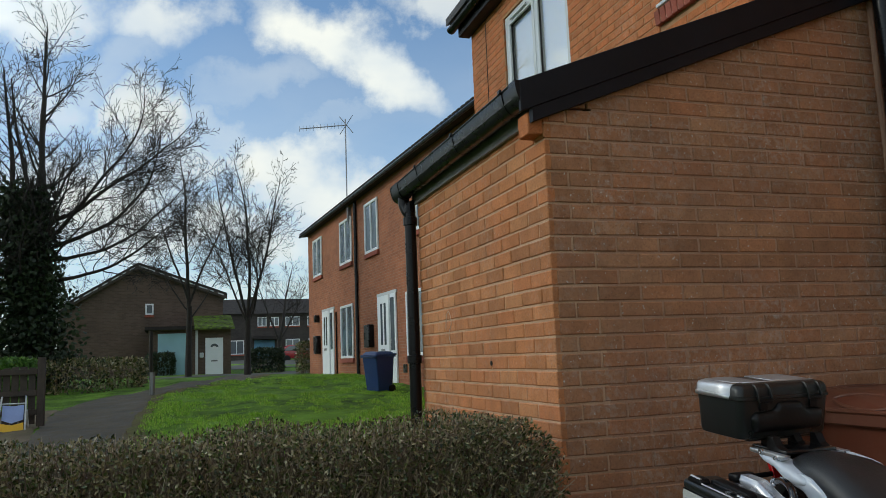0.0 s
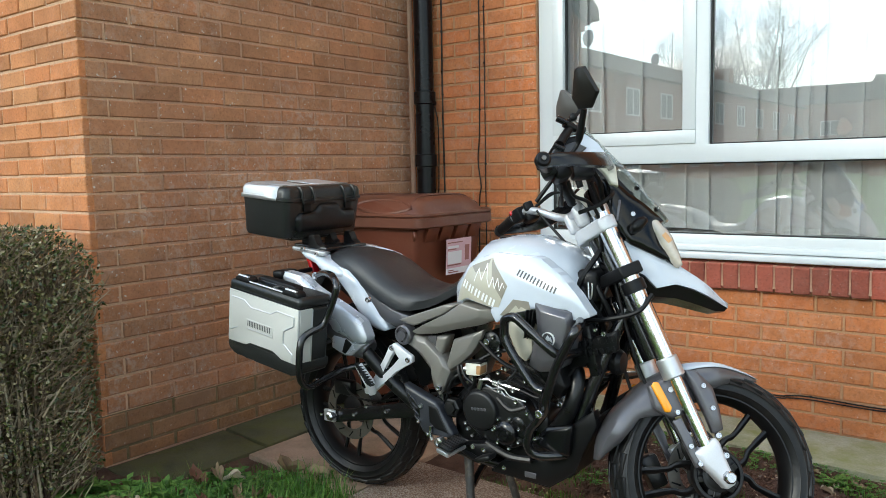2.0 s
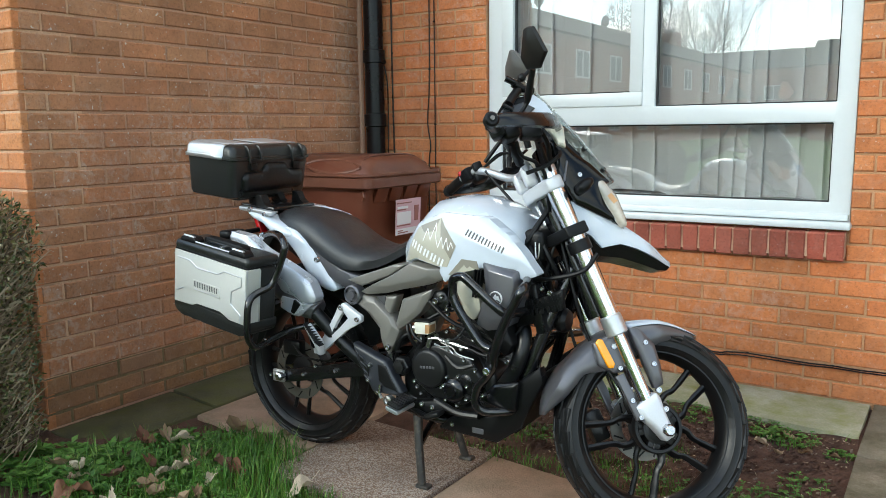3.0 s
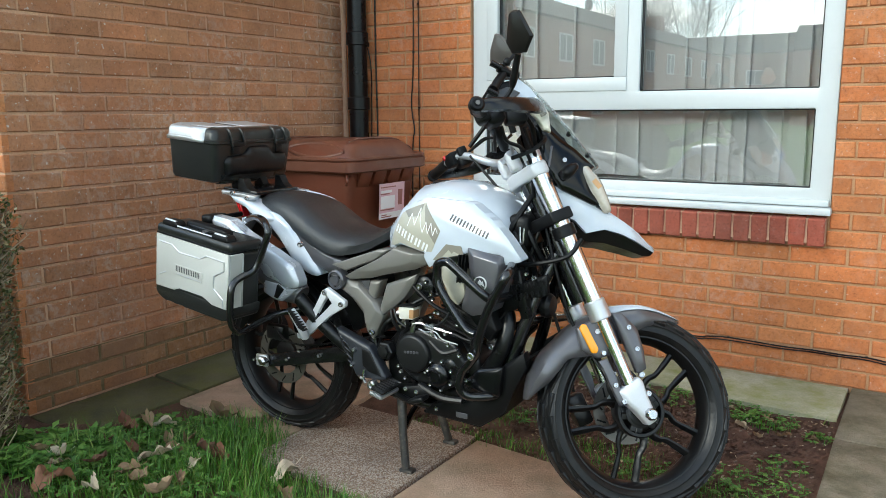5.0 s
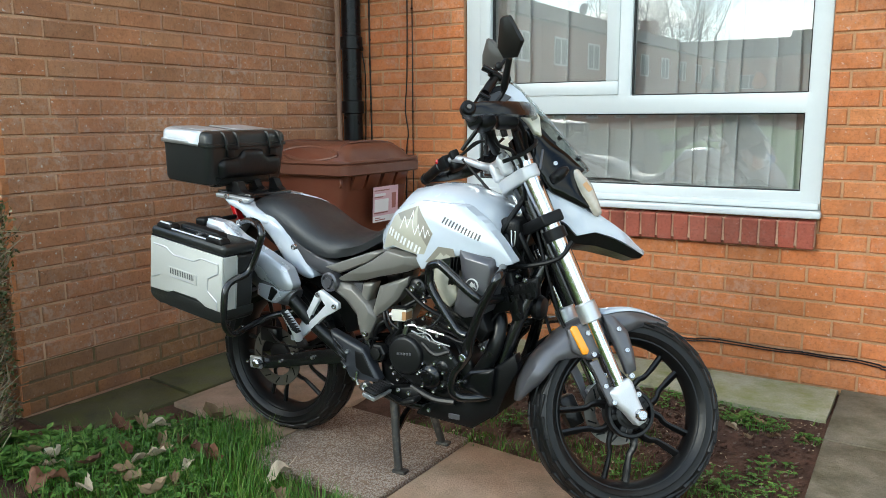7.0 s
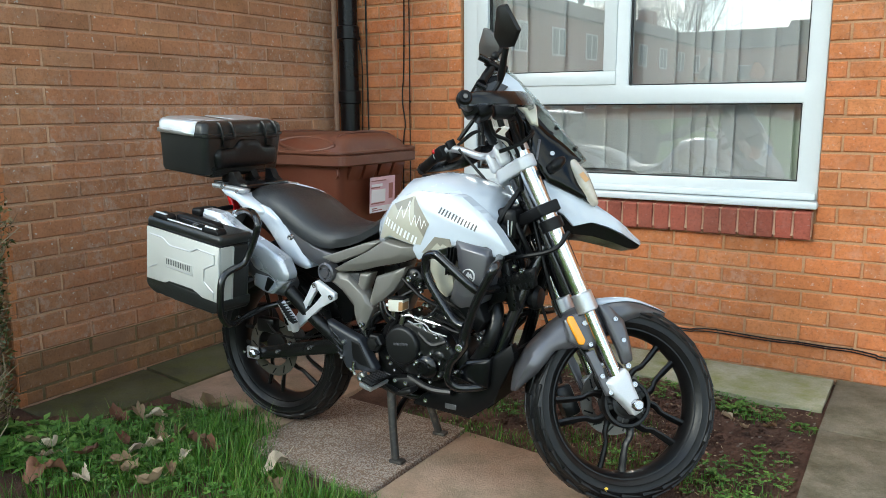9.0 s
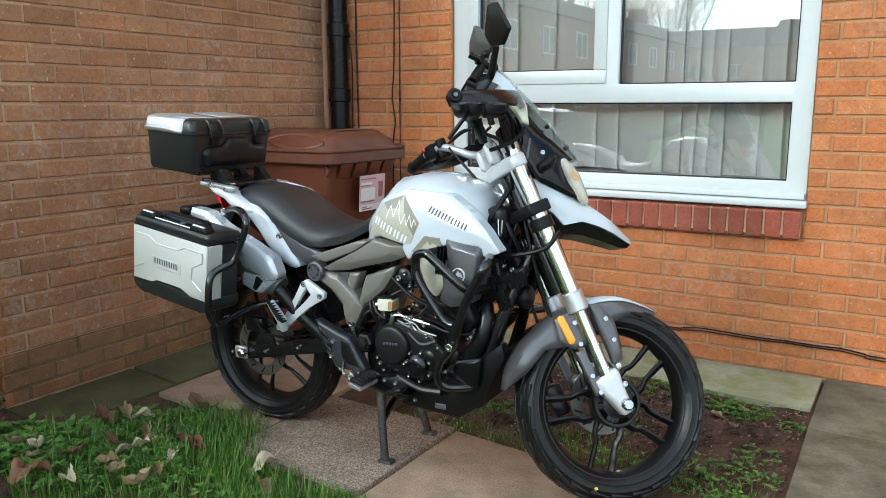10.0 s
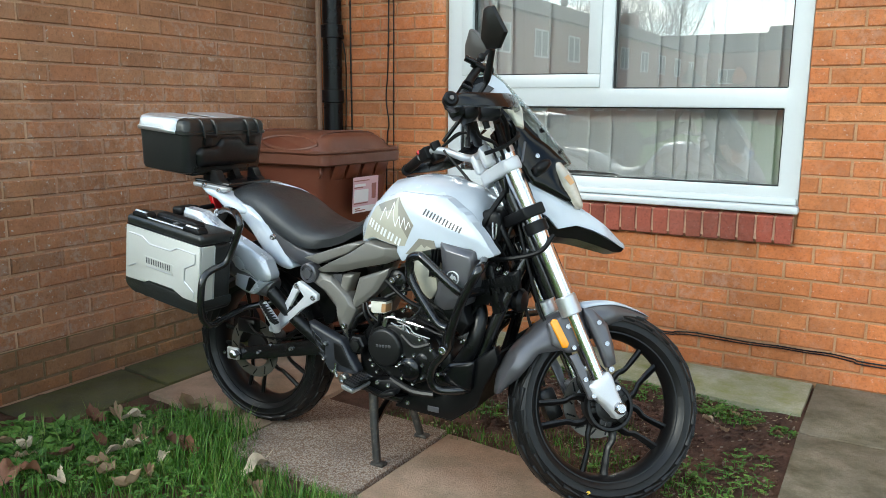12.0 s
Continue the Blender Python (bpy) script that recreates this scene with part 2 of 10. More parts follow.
def skin(outline, surface, thick=0.012, step=0.012, lip=0.003):
    """A curved sheet over the outline in (x, z): surface(x, z) gives y; its rim turns in by thick, towards +y."""
    line = []
    for a, b in zip(outline, outline[1:] + outline[:1]):
        k = max(1, round(math.hypot(b[0] - a[0], b[1] - a[1]) / step))
        line += [(a[0] + (b[0] - a[0]) * j / k, a[1] + (b[1] - a[1]) * j / k) for j in range(k)]
    n = len(line)
    xs, zs = [p[0] for p in line], [p[1] for p in line]
    pts = [Vector(p) for p in line]
    x = min(xs)
    while x < max(xs):
        z = min(zs)
        while z < max(zs):
            if inside((x, z), line) and edge_gap((x, z), outline) > step * 0.45:
                pts.append(Vector((x, z)))
            z += step
        x += step
    co, _, faces, orig, _, _ = delaunay_2d_cdt(pts, [(i, (i + 1) % n) for i in range(n)], [], 1, 1e-6)
    bm = bmesh.new()
    V = []
    for k, c in enumerate(co):
        rim = any(o < n for o in orig[k])
        V.append(bm.verts.new((c.x, surface(c.x, c.y) + (lip if rim else 0.0), c.y)))
    for f in faces:
        bm.faces.new([V[i] for i in f])
    edge = [e for e in bm.edges if len(e.link_faces) == 1]
    if thick:
        new_v = bmesh.ops.extrude_edge_only(bm, edges=edge)["geom"]
        for v in new_v:
            if isinstance(v, bmesh.types.BMVert):
                v.co.y += thick
    return bm


def pillow(outline, y_back, y_edge, y_mid, fall=0.014, step=0.010):
    """A moulded panel: soft swell from its rim to its middle."""
    d = y_mid - y_edge
    s = 1 if y_edge < y_back else -1
    bm = skin(outline, lambda x, z: s * (y_edge + d * (1 - math.exp(-edge_gap((x, z), outline) / fall))), s * (y_back - y_edge) * 1.0, step, 0.002)
    if s < 0:
        bmesh.ops.transform(bm, matrix=Matrix.Diagonal((1, -1, 1, 1)), verts=bm.verts)
    return bm

# ---- materials ----
def nodes_of(name):
    m = bpy.data.materials.new(name)
    m.use_nodes = True
    nt = m.node_tree
    bsdf = nt.nodes["Principled BSDF"]
    return m, nt, bsdf


def noise_node(nt, vec, scale, detail=4, rough=0.55):
    n = nt.nodes.new("ShaderNodeTexNoise")
    n.inputs["Scale"].default_value, n.inputs["Detail"].default_value, n.inputs["Roughness"].default_value = scale, detail, rough
    nt.links.new(vec, n.inputs["Vector"])
    return n.outputs["Fac"]


def ramp_node(nt, fac, stops):
    r = nt.nodes.new("ShaderNodeValToRGB")
    while len(r.color_ramp.elements) < len(stops):
        r.color_ramp.elements.new(0.5)
    for e, (p, c) in zip(r.color_ramp.elements, stops):
        e.position = p
        e.color = (*c, 1) if len(c) == 3 else c
    nt.links.new(fac, r.inputs[0])
    return r.outputs["Color"]


def mix_node(nt, fac, a, b, how="MIX"):
    m = nt.nodes.new("ShaderNodeMixRGB")
    m.blend_type = how
    for sock, v in zip(m.inputs, (fac, a, b)):
        if isinstance(v, (int, float)):
            sock.default_value = v
        elif isinstance(v, tuple):
            sock.default_value = (*v, 1)
        else:
            nt.links.new(v, sock)
    return m.outputs[0]


def bump_node(nt, height, strength, distance, normal=None):
    b = nt.nodes.new("ShaderNodeBump")
    b.inputs["Strength"].default_value, b.inputs["Distance"].default_value = strength, distance
    nt.links.new(height, b.inputs["Height"])
    if normal is not None:
        nt.links.new(normal, b.inputs["Normal"])
    return b.outputs[0]


def world_place(nt):
    return nt.nodes.new("ShaderNodeNewGeometry").outputs["Position"]


def tone(c, k):
    return tuple(min(1.0, v * k) for v in c)


def surf(name, col, rough=0.5, metal=0.0, var=0.18, scale=3.0, grain=60.0, bump=0.0, coat=0.0, dirt=None, dirt_amount=0.35, spec=0.5):
    """Paint, plastic, metal or stone: colour in two scales, uneven gloss and fine relief."""
    m, nt, b = nodes_of(name)
    p = world_place(nt)
    big, fine = noise_node(nt, p, scale, 4), noise_node(nt, p, grain, 5)
    c = ramp_node(nt, big, [(0.3, tone(col, 1 - var)), (0.7, tone(col, 1 + var))])
    c = mix_node(nt, 0.35, c, ramp_node(nt, fine, [(0.3, tone(col, 1 - var)), (0.7, tone(col, 1 + var))]))
    if dirt:
        c = mix_node(nt, ramp_node(nt, noise_node(nt, p, scale * 2.3, 7, 0.65), [(0.5, (0, 0, 0)), (0.72, (dirt_amount,) * 3)]), c, dirt)
    nt.links.new(c, b.inputs["Base Color"])
    rr = nt.nodes.new("ShaderNodeMapRange")
    rr.inputs["To Min"].default_value, rr.inputs["To Max"].default_value = max(0.02, rough - 0.1), min(1, rough + 0.12)
    nt.links.new(noise_node(nt, p, scale * 3, 5), rr.inputs["Value"])
    nt.links.new(rr.outputs[0], b.inputs["Roughness"])
    b.inputs["Metallic"].default_value = metal
    b.inputs["Coat Weight"].default_value = coat
    b.inputs["Coat Roughness"].default_value = 0.06
    b.inputs["Specular IOR Level"].default_value = spec
    if bump:
        nt.links.new(bump_node(nt, fine, bump, 0.004), b.inputs["Normal"])
    return m


def brick_mat(name, islands, base=(0.50, 0.19, 0.075), pale=0.0, grime=0.0, spread=1.0):
    """Fired clay brick: each one its own tone, sandy grain, pale bloom and soot in patches."""
    m, nt, b = nodes_of(name)
    p = world_place(nt)
    if islands:
        rnd = nt.nodes.new("ShaderNodeNewGeometry").outputs["Random Per Island"]
    else:
        rnd = nt.nodes.new("ShaderNodeObjectInfo").outputs["Random"]
    c = ramp_node(nt, rnd, [(0.0, tone(base, 1 - 0.26 * spread)), (0.3, tone(base, 1 - 0.07 * spread)), (0.55, (base[0] * 1.04, base[1] * 0.94, base[2] * 0.9)), (0.8, tone(base, 1.06)), (1.0, (base[0] * (1 + 0.1 * spread), base[1] * (1 + 0.22 * spread), base[2] * (1 + 0.3 * spread)))])
    fine = noise_node(nt, p, 95, 6, 0.7)
    c = mix_node(nt, 0.55, c, ramp_node(nt, fine, [(0.30, (0.38, 0.35, 0.33)), (0.46, (1.03, 1.03, 1.03)), (0.70, (1.36, 1.33, 1.28))]), "MULTIPLY")
    mid = noise_node(nt, p, 9, 5, 0.6)
    c = mix_node(nt, 0.6, c, ramp_node(nt, mid, [(0.3, (0.66, 0.64, 0.62)), (0.65, (1.1, 1.08, 1.05))]), "MULTIPLY")
    if pale:
        big = noise_node(nt, p, 1.5, 3)
        sm = noise_node(nt, p, 26, 6, 0.72)
        mask = mix_node(nt, 1.0, ramp_node(nt, big, [(0.42, (0, 0, 0)), (0.68, (1, 1, 1))]), ramp_node(nt, sm, [(0.47, (0, 0, 0)), (0.64, (pale,) * 3)]), "MULTIPLY")
        c = mix_node(nt, mask, c, (0.50, 0.42, 0.36))
        c = mix_node(nt, ramp_node(nt, noise_node(nt, p, 62, 3), [(0.66, (0, 0, 0)), (0.72, (pale, pale, pale))]), c, (0.62, 0.60, 0.55))
    if grime:
        big = noise_node(nt, p, 2.1, 4)
        c = mix_node(nt, ramp_node(nt, big, [(0.42, (0, 0, 0)), (0.7, (grime,) * 3)]), c, (0.17, 0.10, 0.07))
    nt.links.new(c, b.inputs["Base Color"])
    b.inputs["Roughness"].default_value = 0.88
    b.inputs["Specular IOR Level"].default_value = 0.25
    nt.links.new(bump_node(nt, fine, 0.8, 0.004), b.inputs["Normal"])
    return m


def far_brick(name, base, mortar, course=0.075):
    """Brickwork too far off to be laid brick by brick."""
    m, nt, b = nodes_of(name)
    p = world_place(nt)
    sep = nt.nodes.new("ShaderNodeSeparateXYZ")
    nt.links.new(p, sep.inputs[0])
    com = nt.nodes.new("ShaderNodeCombineXYZ")
    add = nt.nodes.new("ShaderNodeMath")
    nt.links.new(sep.outputs["X"], add.inputs[0])
    nt.links.new(sep.outputs["Y"], add.inputs[1])
    nt.links.new(add.outputs[0], com.inputs[0])
    nt.links.new(sep.outputs["Z"], com.inputs[1])
    t = nt.nodes.new("ShaderNodeTexBrick")
    nt.links.new(com.outputs[0], t.inputs["Vector"])
    t.inputs["Scale"].default_value = 1.0
    t.inputs["Brick Width"].default_value, t.inputs["Row Height"].default_value = course * 3, course
    t.inputs["Mortar Size"].default_value = 0.006
    t.inputs["Color1"].default_value = (*tone(base, 0.8), 1)
    t.inputs["Color2"].default_value = (*tone(base, 1.15), 1)
    t.inputs["Mortar"].default_value = (*mortar, 1)
    c = mix_node(nt, 0.6, t.outputs["Color"], ramp_node(nt, noise_node(nt, p, 0.8, 6), [(0.3, (0.65, 0.62, 0.6)), (0.7, (1.15, 1.12, 1.1))]), "MULTIPLY")
    nt.links.new(c, b.inputs["Base Color"])
    b.inputs["Roughness"].default_value = 0.9
    nt.links.new(bump_node(nt, t.outputs["Fac"], 0.4, -0.004), b.inputs["Normal"])
    return m


def ground_mat(name, a, b2, spots=None, scale=4.0, bump=0.6, dist=0.01, moss=None, moss_amt=0.5, rough=0.9):
    m, nt, b = nodes_of(name)
    p = world_place(nt)
    fine = noise_node(nt, p, 130, 6, 0.7)
    c = ramp_node(nt, noise_node(nt, p, scale, 6, 0.6), [(0.3, a), (0.7, b2)])
    c = mix_node(nt, 0.5, c, ramp_node(nt, fine, [(0.3, (0.55, 0.55, 0.55)), (0.7, (1.25, 1.25, 1.25))]), "MULTIPLY")
    if spots:
        v = nt.nodes.new("ShaderNodeTexVoronoi")
        v.inputs["Scale"].default_value = spots[1]
        nt.links.new(p, v.inputs["Vector"])
        pick = ramp_node(nt, v.outputs["Color"], [(0.0, spots[0]), (0.45, tone(spots[0], 0.6)), (0.55, a), (1.0, tone(b2, 1.2))])
        c = mix_node(nt, 0.8, c, pick)
    if moss:
        mk = ramp_node(nt, noise_node(nt, p, scale * 1.4 + 1, 6, 0.68), [(0.42, (0, 0, 0)), (0.66, (moss_amt,) * 3)])
        c = mix_node(nt, mk, c, moss)
    nt.links.new(c, b.inputs["Base Color"])
    b.inputs["Roughness"].default_value = rough
    b.inputs["Specular IOR Level"].default_value = 0.25
    nt.links.new(bump_node(nt, fine, bump, dist), b.inputs["Normal"])
    return m


def leaf_mat(name, cols, rough=0.5, through=0.25, islands=True):
    """Leaves and blades: tone by island, some light passes through."""
    m, nt, b = nodes_of(name)
    rnd = nt.nodes.new("ShaderNodeNewGeometry").outputs["Random Per Island"] if islands else nt.nodes.new("ShaderNodeObjectInfo").outputs["Random"]
    n = len(cols)
    c = ramp_node(nt, rnd, [(i / (n - 1), col) for i, col in enumerate(cols)])
    c = mix_node(nt, 0.5, c, ramp_node(nt, noise_node(nt, world_place(nt), 60, 4), [(0.3, (0.65, 0.65, 0.6)), (0.7, (1.2, 1.2, 1.15))]), "MULTIPLY")
    nt.links.new(c, b.inputs["Base Color"])
    b.inputs["Roughness"].default_value = rough
    tl = nt.nodes.new("ShaderNodeBsdfTranslucent")
    nt.links.new(c, tl.inputs["Color"])
    mx = nt.nodes.new("ShaderNodeMixShader")
    mx.inputs[0].default_value = through
    nt.links.new(b.outputs[0], mx.inputs[1])
    nt.links.new(tl.outputs[0], mx.inputs[2])
    nt.links.new(mx.outputs[0], nt.nodes["Material Output"].inputs[0])
    return m


def glass_mat(name, ior=1.75, tint=(1, 1, 1)):
    """Clear pane: mirror by Fresnel over a clear sheet."""
    m = bpy.data.materials.new(name)
    m.use_nodes = True
    nt = m.node_tree
    nt.nodes.clear()
    out = nt.nodes.new("ShaderNodeOutputMaterial")
    mx, lw = nt.nodes.new("ShaderNodeMixShader"), nt.nodes.new("ShaderNodeLayerWeight")
    lw.inputs["Blend"].default_value = 0.5
    f0 = ((ior - 1) / (ior + 1)) ** 2
    p5, fr = nt.nodes.new("ShaderNodeMath"), nt.nodes.new("ShaderNodeMath")
    p5.operation, fr.operation = "POWER", "MULTIPLY_ADD"
    p5.inputs[1].default_value, fr.inputs[1].default_value, fr.inputs[2].default_value = 5.0, 1 - f0, f0
    nt.links.new(lw.outputs["Facing"], p5.inputs[0])
    nt.links.new(p5.outputs[0], fr.inputs[0])
    tp, gl = nt.nodes.new("ShaderNodeBsdfTransparent"), nt.nodes.new("ShaderNodeBsdfGlossy")
    tp.inputs["Color"].default_value = (*tint, 1)
    gl.inputs["Roughness"].default_value = 0.0
    nt.links.new(fr.outputs[0], mx.inputs[0])
    nt.links.new(tp.outputs[0], mx.inputs[1])
    nt.links.new(gl.outputs[0], mx.inputs[2])
    nt.links.new(mx.outputs[0], out.inputs[0])
    return m


MORTAR = ground_mat("mortar", (0.36, 0.19, 0.095), (0.48, 0.275, 0.15), scale=6, bump=0.8, dist=0.004)
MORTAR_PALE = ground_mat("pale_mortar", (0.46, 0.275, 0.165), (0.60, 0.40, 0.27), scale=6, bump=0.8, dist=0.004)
MORTAR_SIDE = ground_mat("mortar_weathered", (0.39, 0.222, 0.143), (0.47, 0.288, 0.196), scale=6, bump=0.8, dist=0.004)
BRICK = brick_mat("brick", False, (0.47, 0.168, 0.062), 0.30, 0.22, 0.6)
BRICK_I = brick_mat("brick_rest", True, (0.47, 0.168, 0.062), 0.30, 0.22, 0.6)
# same brick as BRICK, with its sunlit look put into a yellower base
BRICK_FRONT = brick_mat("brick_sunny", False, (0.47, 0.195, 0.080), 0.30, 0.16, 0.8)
BRICK_FRONT_I = brick_mat("brick_sunlit_tone_rest", True, (0.47, 0.195, 0.080), 0.30, 0.16, 0.8)
BRICK_SIDE = brick_mat("brick_weathered", False, (0.405, 0.200, 0.106), 0.85, 0.40, 0.6)
BRICK_SIDE_I = brick_mat("brick_weathered_rest", True, (0.405, 0.200, 0.106), 0.85, 0.40, 0.6)
# foot of the side wall: damp, moss and shade together put into these colours
BRICK_DAMP_SHADE = brick_mat("brick_damp_shade", False, (0.25, 0.130, 0.060), 0.3, 0.65, 0.7)
MORTAR_DAMP_SHADE = ground_mat("damp_shade_mortar", (0.15, 0.10, 0.06), (0.25, 0.17, 0.10), scale=5, bump=0.8, dist=0.004, moss=(0.06, 0.07, 0.02), moss_amt=0.6)
BRICK_RED = brick_mat("brick_sill", False, (0.31, 0.085, 0.058), 0.15, 0.25)
BRICK_FAR = far_brick("brick_far", (0.36, 0.125, 0.055), (0.36, 0.2, 0.13))
BRICK_DARK = far_brick("brick_brown", (0.118, 0.080, 0.060), (0.135, 0.105, 0.08))
BRICK_SLATE = far_brick("brick_slate", (0.060, 0.050, 0.046), (0.08, 0.07, 0.065))
PVC = surf("white_pvc", (0.55, 0.575, 0.585), 0.32, var=0.03, scale=2, dirt=(0.55, 0.55, 0.52), dirt_amount=0.12)
PVC_BLACK = surf("black_pvc", (0.004, 0.004, 0.005), 0.28, var=0.25, bump=0.1, spec=0.25)
BLACK_GASKET = surf("gasket", (0.01, 0.01, 0.01), 0.6)
GLASS = glass_mat("window_glass", 2.3)
GREYWOOD = surf("grey_board", (0.16, 0.15, 0.14), 0.6, var=0.3, grain=30, bump=0.3)
CONCRETE = ground_mat("mossy_concrete", (0.29, 0.275, 0.19), (0.46, 0.43, 0.32), scale=3.0, moss=(0.20, 0.21, 0.055), moss_amt=0.85)
PATHSLAB = ground_mat("path_concrete", (0.17, 0.145, 0.105), (0.30, 0.26, 0.19), scale=3.4, moss=(0.10, 0.085, 0.045), moss_amt=0.85, bump=0.9, dist=0.012)
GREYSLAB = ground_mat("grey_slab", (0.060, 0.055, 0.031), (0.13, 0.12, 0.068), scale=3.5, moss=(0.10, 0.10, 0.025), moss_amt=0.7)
PINKSLAB = ground_mat("pink_slab", (0.34, 0.215, 0.145), (0.47, 0.325, 0.235), scale=4, moss=(0.17, 0.14, 0.09), moss_amt=0.6)
SPECK = ground_mat("exposed_aggregate", (0.17, 0.105, 0.07), (0.30, 0.205, 0.145), spots=((0.60, 0.50, 0.42), 240), scale=4, moss=(0.13, 0.09, 0.075), moss_amt=0.35, bump=1.0, dist=0.008)
SOIL = ground_mat("damp_soil", (0.070, 0.038, 0.027), (0.195, 0.103, 0.072), scale=7, bump=1.0, dist=0.02)
LAWN = ground_mat("lawn", (0.030, 0.068, 0.007), (0.19, 0.36, 0.03), scale=1.3, bump=1.0, dist=0.03)
DIRT = ground_mat("bare_dirt", (0.10, 0.075, 0.05), (0.19, 0.15, 0.10), scale=2, moss=(0.11, 0.12, 0.04), moss_amt=0.5)
WORN = ground_mat("worn_tarmac", (0.062, 0.058, 0.050), (0.125, 0.115, 0.098), scale=1.6, moss=(0.10, 0.075, 0.035), moss_amt=0.65)
VERGE = ground_mat("mossy_verge", (0.085, 0.065, 0.035), (0.16, 0.13, 0.06), scale=2.5, moss=(0.12, 0.15, 0.03), moss_amt=0.8, bump=1.0, dist=0.02)
TARMAC = ground_mat("tarmac", (0.07, 0.07, 0.07), (0.13, 0.13, 0.125), scale=2, moss=(0.10, 0.11, 0.05), moss_amt=0.4)

# ---- brickwork ----
BR_L, BR_H, PITCH, COURSE = 0.2145, 0.0645, 0.225, 0.075
brick_meshes = {}


def brick_data(length, height, material):
    key = (round(length / 0.004), round(height / 0.004), material.name)
    if key not in brick_meshes:
        bm = bmesh.new()
        c, pr_, back = 0.0045, 0.006, -0.03
        L, H = length / 2, height / 2
        rows = [[(-L, back, -H), (L, back, -H), (L, back, H), (-L, back, H)],
                [(-L, pr_ - c, -H), (L, pr_ - c, -H), (L, pr_ - c, H), (-L, pr_ - c, H)],
                [(-L + c, pr_, -H + c), (L - c, pr_, -H + c), (L - c, pr_, H - c), (-L + c, pr_, H - c)]]
        V = [[bm.verts.new(p) for p in r] for r in rows]
        for a, b in zip(V, V[1:]):
            for k in range(4):
                bm.faces.new((a[k], a[(k + 1) % 4], b[(k + 1) % 4], b[k]))
        bm.faces.new(V[2])
        me = bpy.data.meshes.new("brick")
        bmesh.ops.recalc_face_normals(bm, faces=bm.faces)
        bm.to_mesh(me)
        bm.free()
        me.materials.append(material)
        brick_meshes[key] = me
    return brick_meshes[key]


def cut_runs(u0, u1, z, holes):
    runs = [(u0, u1)]
    for h0, h1, za, zb in holes:
        if za - 0.03 < z < zb + 0.03:
            nxt = []
            for a, b in runs:
                if h1 <= a or h0 >= b:
                    nxt.append((a, b))
                else:
                    if h0 > a:
                        nxt.append((a, h0))
                    if h1 < b:
                        nxt.append((h1, b))
            runs = nxt
    return runs


def lay_bricks(wall, frame_m, u0, u1, z0, z1, phase, zoff, near, mat, mat_rest, holes=(), top=None, seed=1):
    """Stretcher bond over a wall face. frame_m: local x along the wall, y out of it. near(u, z): laid as single bricks."""
    rng = random.Random(seed)
    rest_v, rest_f = [], []
    k = math.floor((z0 - zoff) / COURSE + 1e-6)
    while k * COURSE + zoff < z1 - 0.01:
        zb = k * COURSE + zoff
        lo, hi = max(zb + 0.005, z0), min(zb + COURSE - 0.005, z1)
        zc, hh = (lo + hi) / 2, hi - lo
        if hh > 0.015:
            u1k = u1 if top is None else top(zc, u0, u1)[1]
            u0k = u0 if top is None else top(zc, u0, u1)[0]
            ph = phase + (PITCH / 2 if k % 2 else 0.0)
            for a, b in cut_runs(u0k, u1k, zc, holes):
                i = math.floor((a - ph) / PITCH)
                while ph + i * PITCH < b:
                    x0, x1 = max(ph + i * PITCH + 0.005, a), min(ph + (i + 1) * PITCH - 0.005, b)
                    i += 1
                    if x1 - x0 < 0.02:
                        continue
                    uc, ln = (x0 + x1) / 2, x1 - x0
                    jig = Matrix.Translation((uc + rng.uniform(-0.0015, 0.0015), rng.uniform(-0.002, 0.0015), zc + rng.uniform(-0.001, 0.001))) @ Matrix.Rotation(rng.uniform(-0.006, 0.006), 4, "Y")
                    me = brick_data(ln, hh, mat)
                    if near(uc, zc):
                        ob = new("brick", me)
                        ob.parent = wall
                        ob.matrix_world = frame_m @ jig
                    else:
                        base = len(rest_v)
                        rest_v += [tuple(frame_m @ jig @ v.co) for v in me.vertices]
                        rest_f += [tuple(base + q for q in f.vertices) for f in me.polygons]
        k += 1
    if rest_v:
        ob = raw("brickwork", rest_v, rest_f, mat_rest, wall)
        ob["kind"] = "stuff"


def wall_of(name, spans, material, label):
    bm = bmesh.new()
    for s in spans:
        x0, x1, y0, y1, z0, z1 = s
        box(bm, ((x0 + x1) / 2, (y0 + y1) / 2, (z0 + z1) / 2), (x1 - x0, y1 - y0, z1 - z0))
    return thing(name, bm, material, label, "wall", kind="structure")


# window openings in the house wall: x0, x1, z0, z1
WIN = (0.845, 2.60, 0.735, 2.275)
WUP1 = (-5.07, -3.46, 3.90, 5.22)
WUP2 = (-1.92, -0.75, 3.93, 5.10)
EAVE = 5.62
DEPTH = -2.027          # front face of the extension
EXT_L = -2.06           # its far corner


def wall_with_openings(x0, x1, y0, y1, z0, z1, holes):
    xs = sorted({x0, x1, *[h[0] for h in holes], *[h[1] for h in holes]})
    out = []
    for a, b in zip(xs, xs[1:]):
        cuts = sorted((h[2], h[3]) for h in holes if h[0] <= a and h[1] >= b)
        z = z0
        for c0, c1 in cuts:
            out.append((a, b, y0, y1, z, c0))
            z = c1
        out.append((a, b, y0, y1, z, z1))
    return out


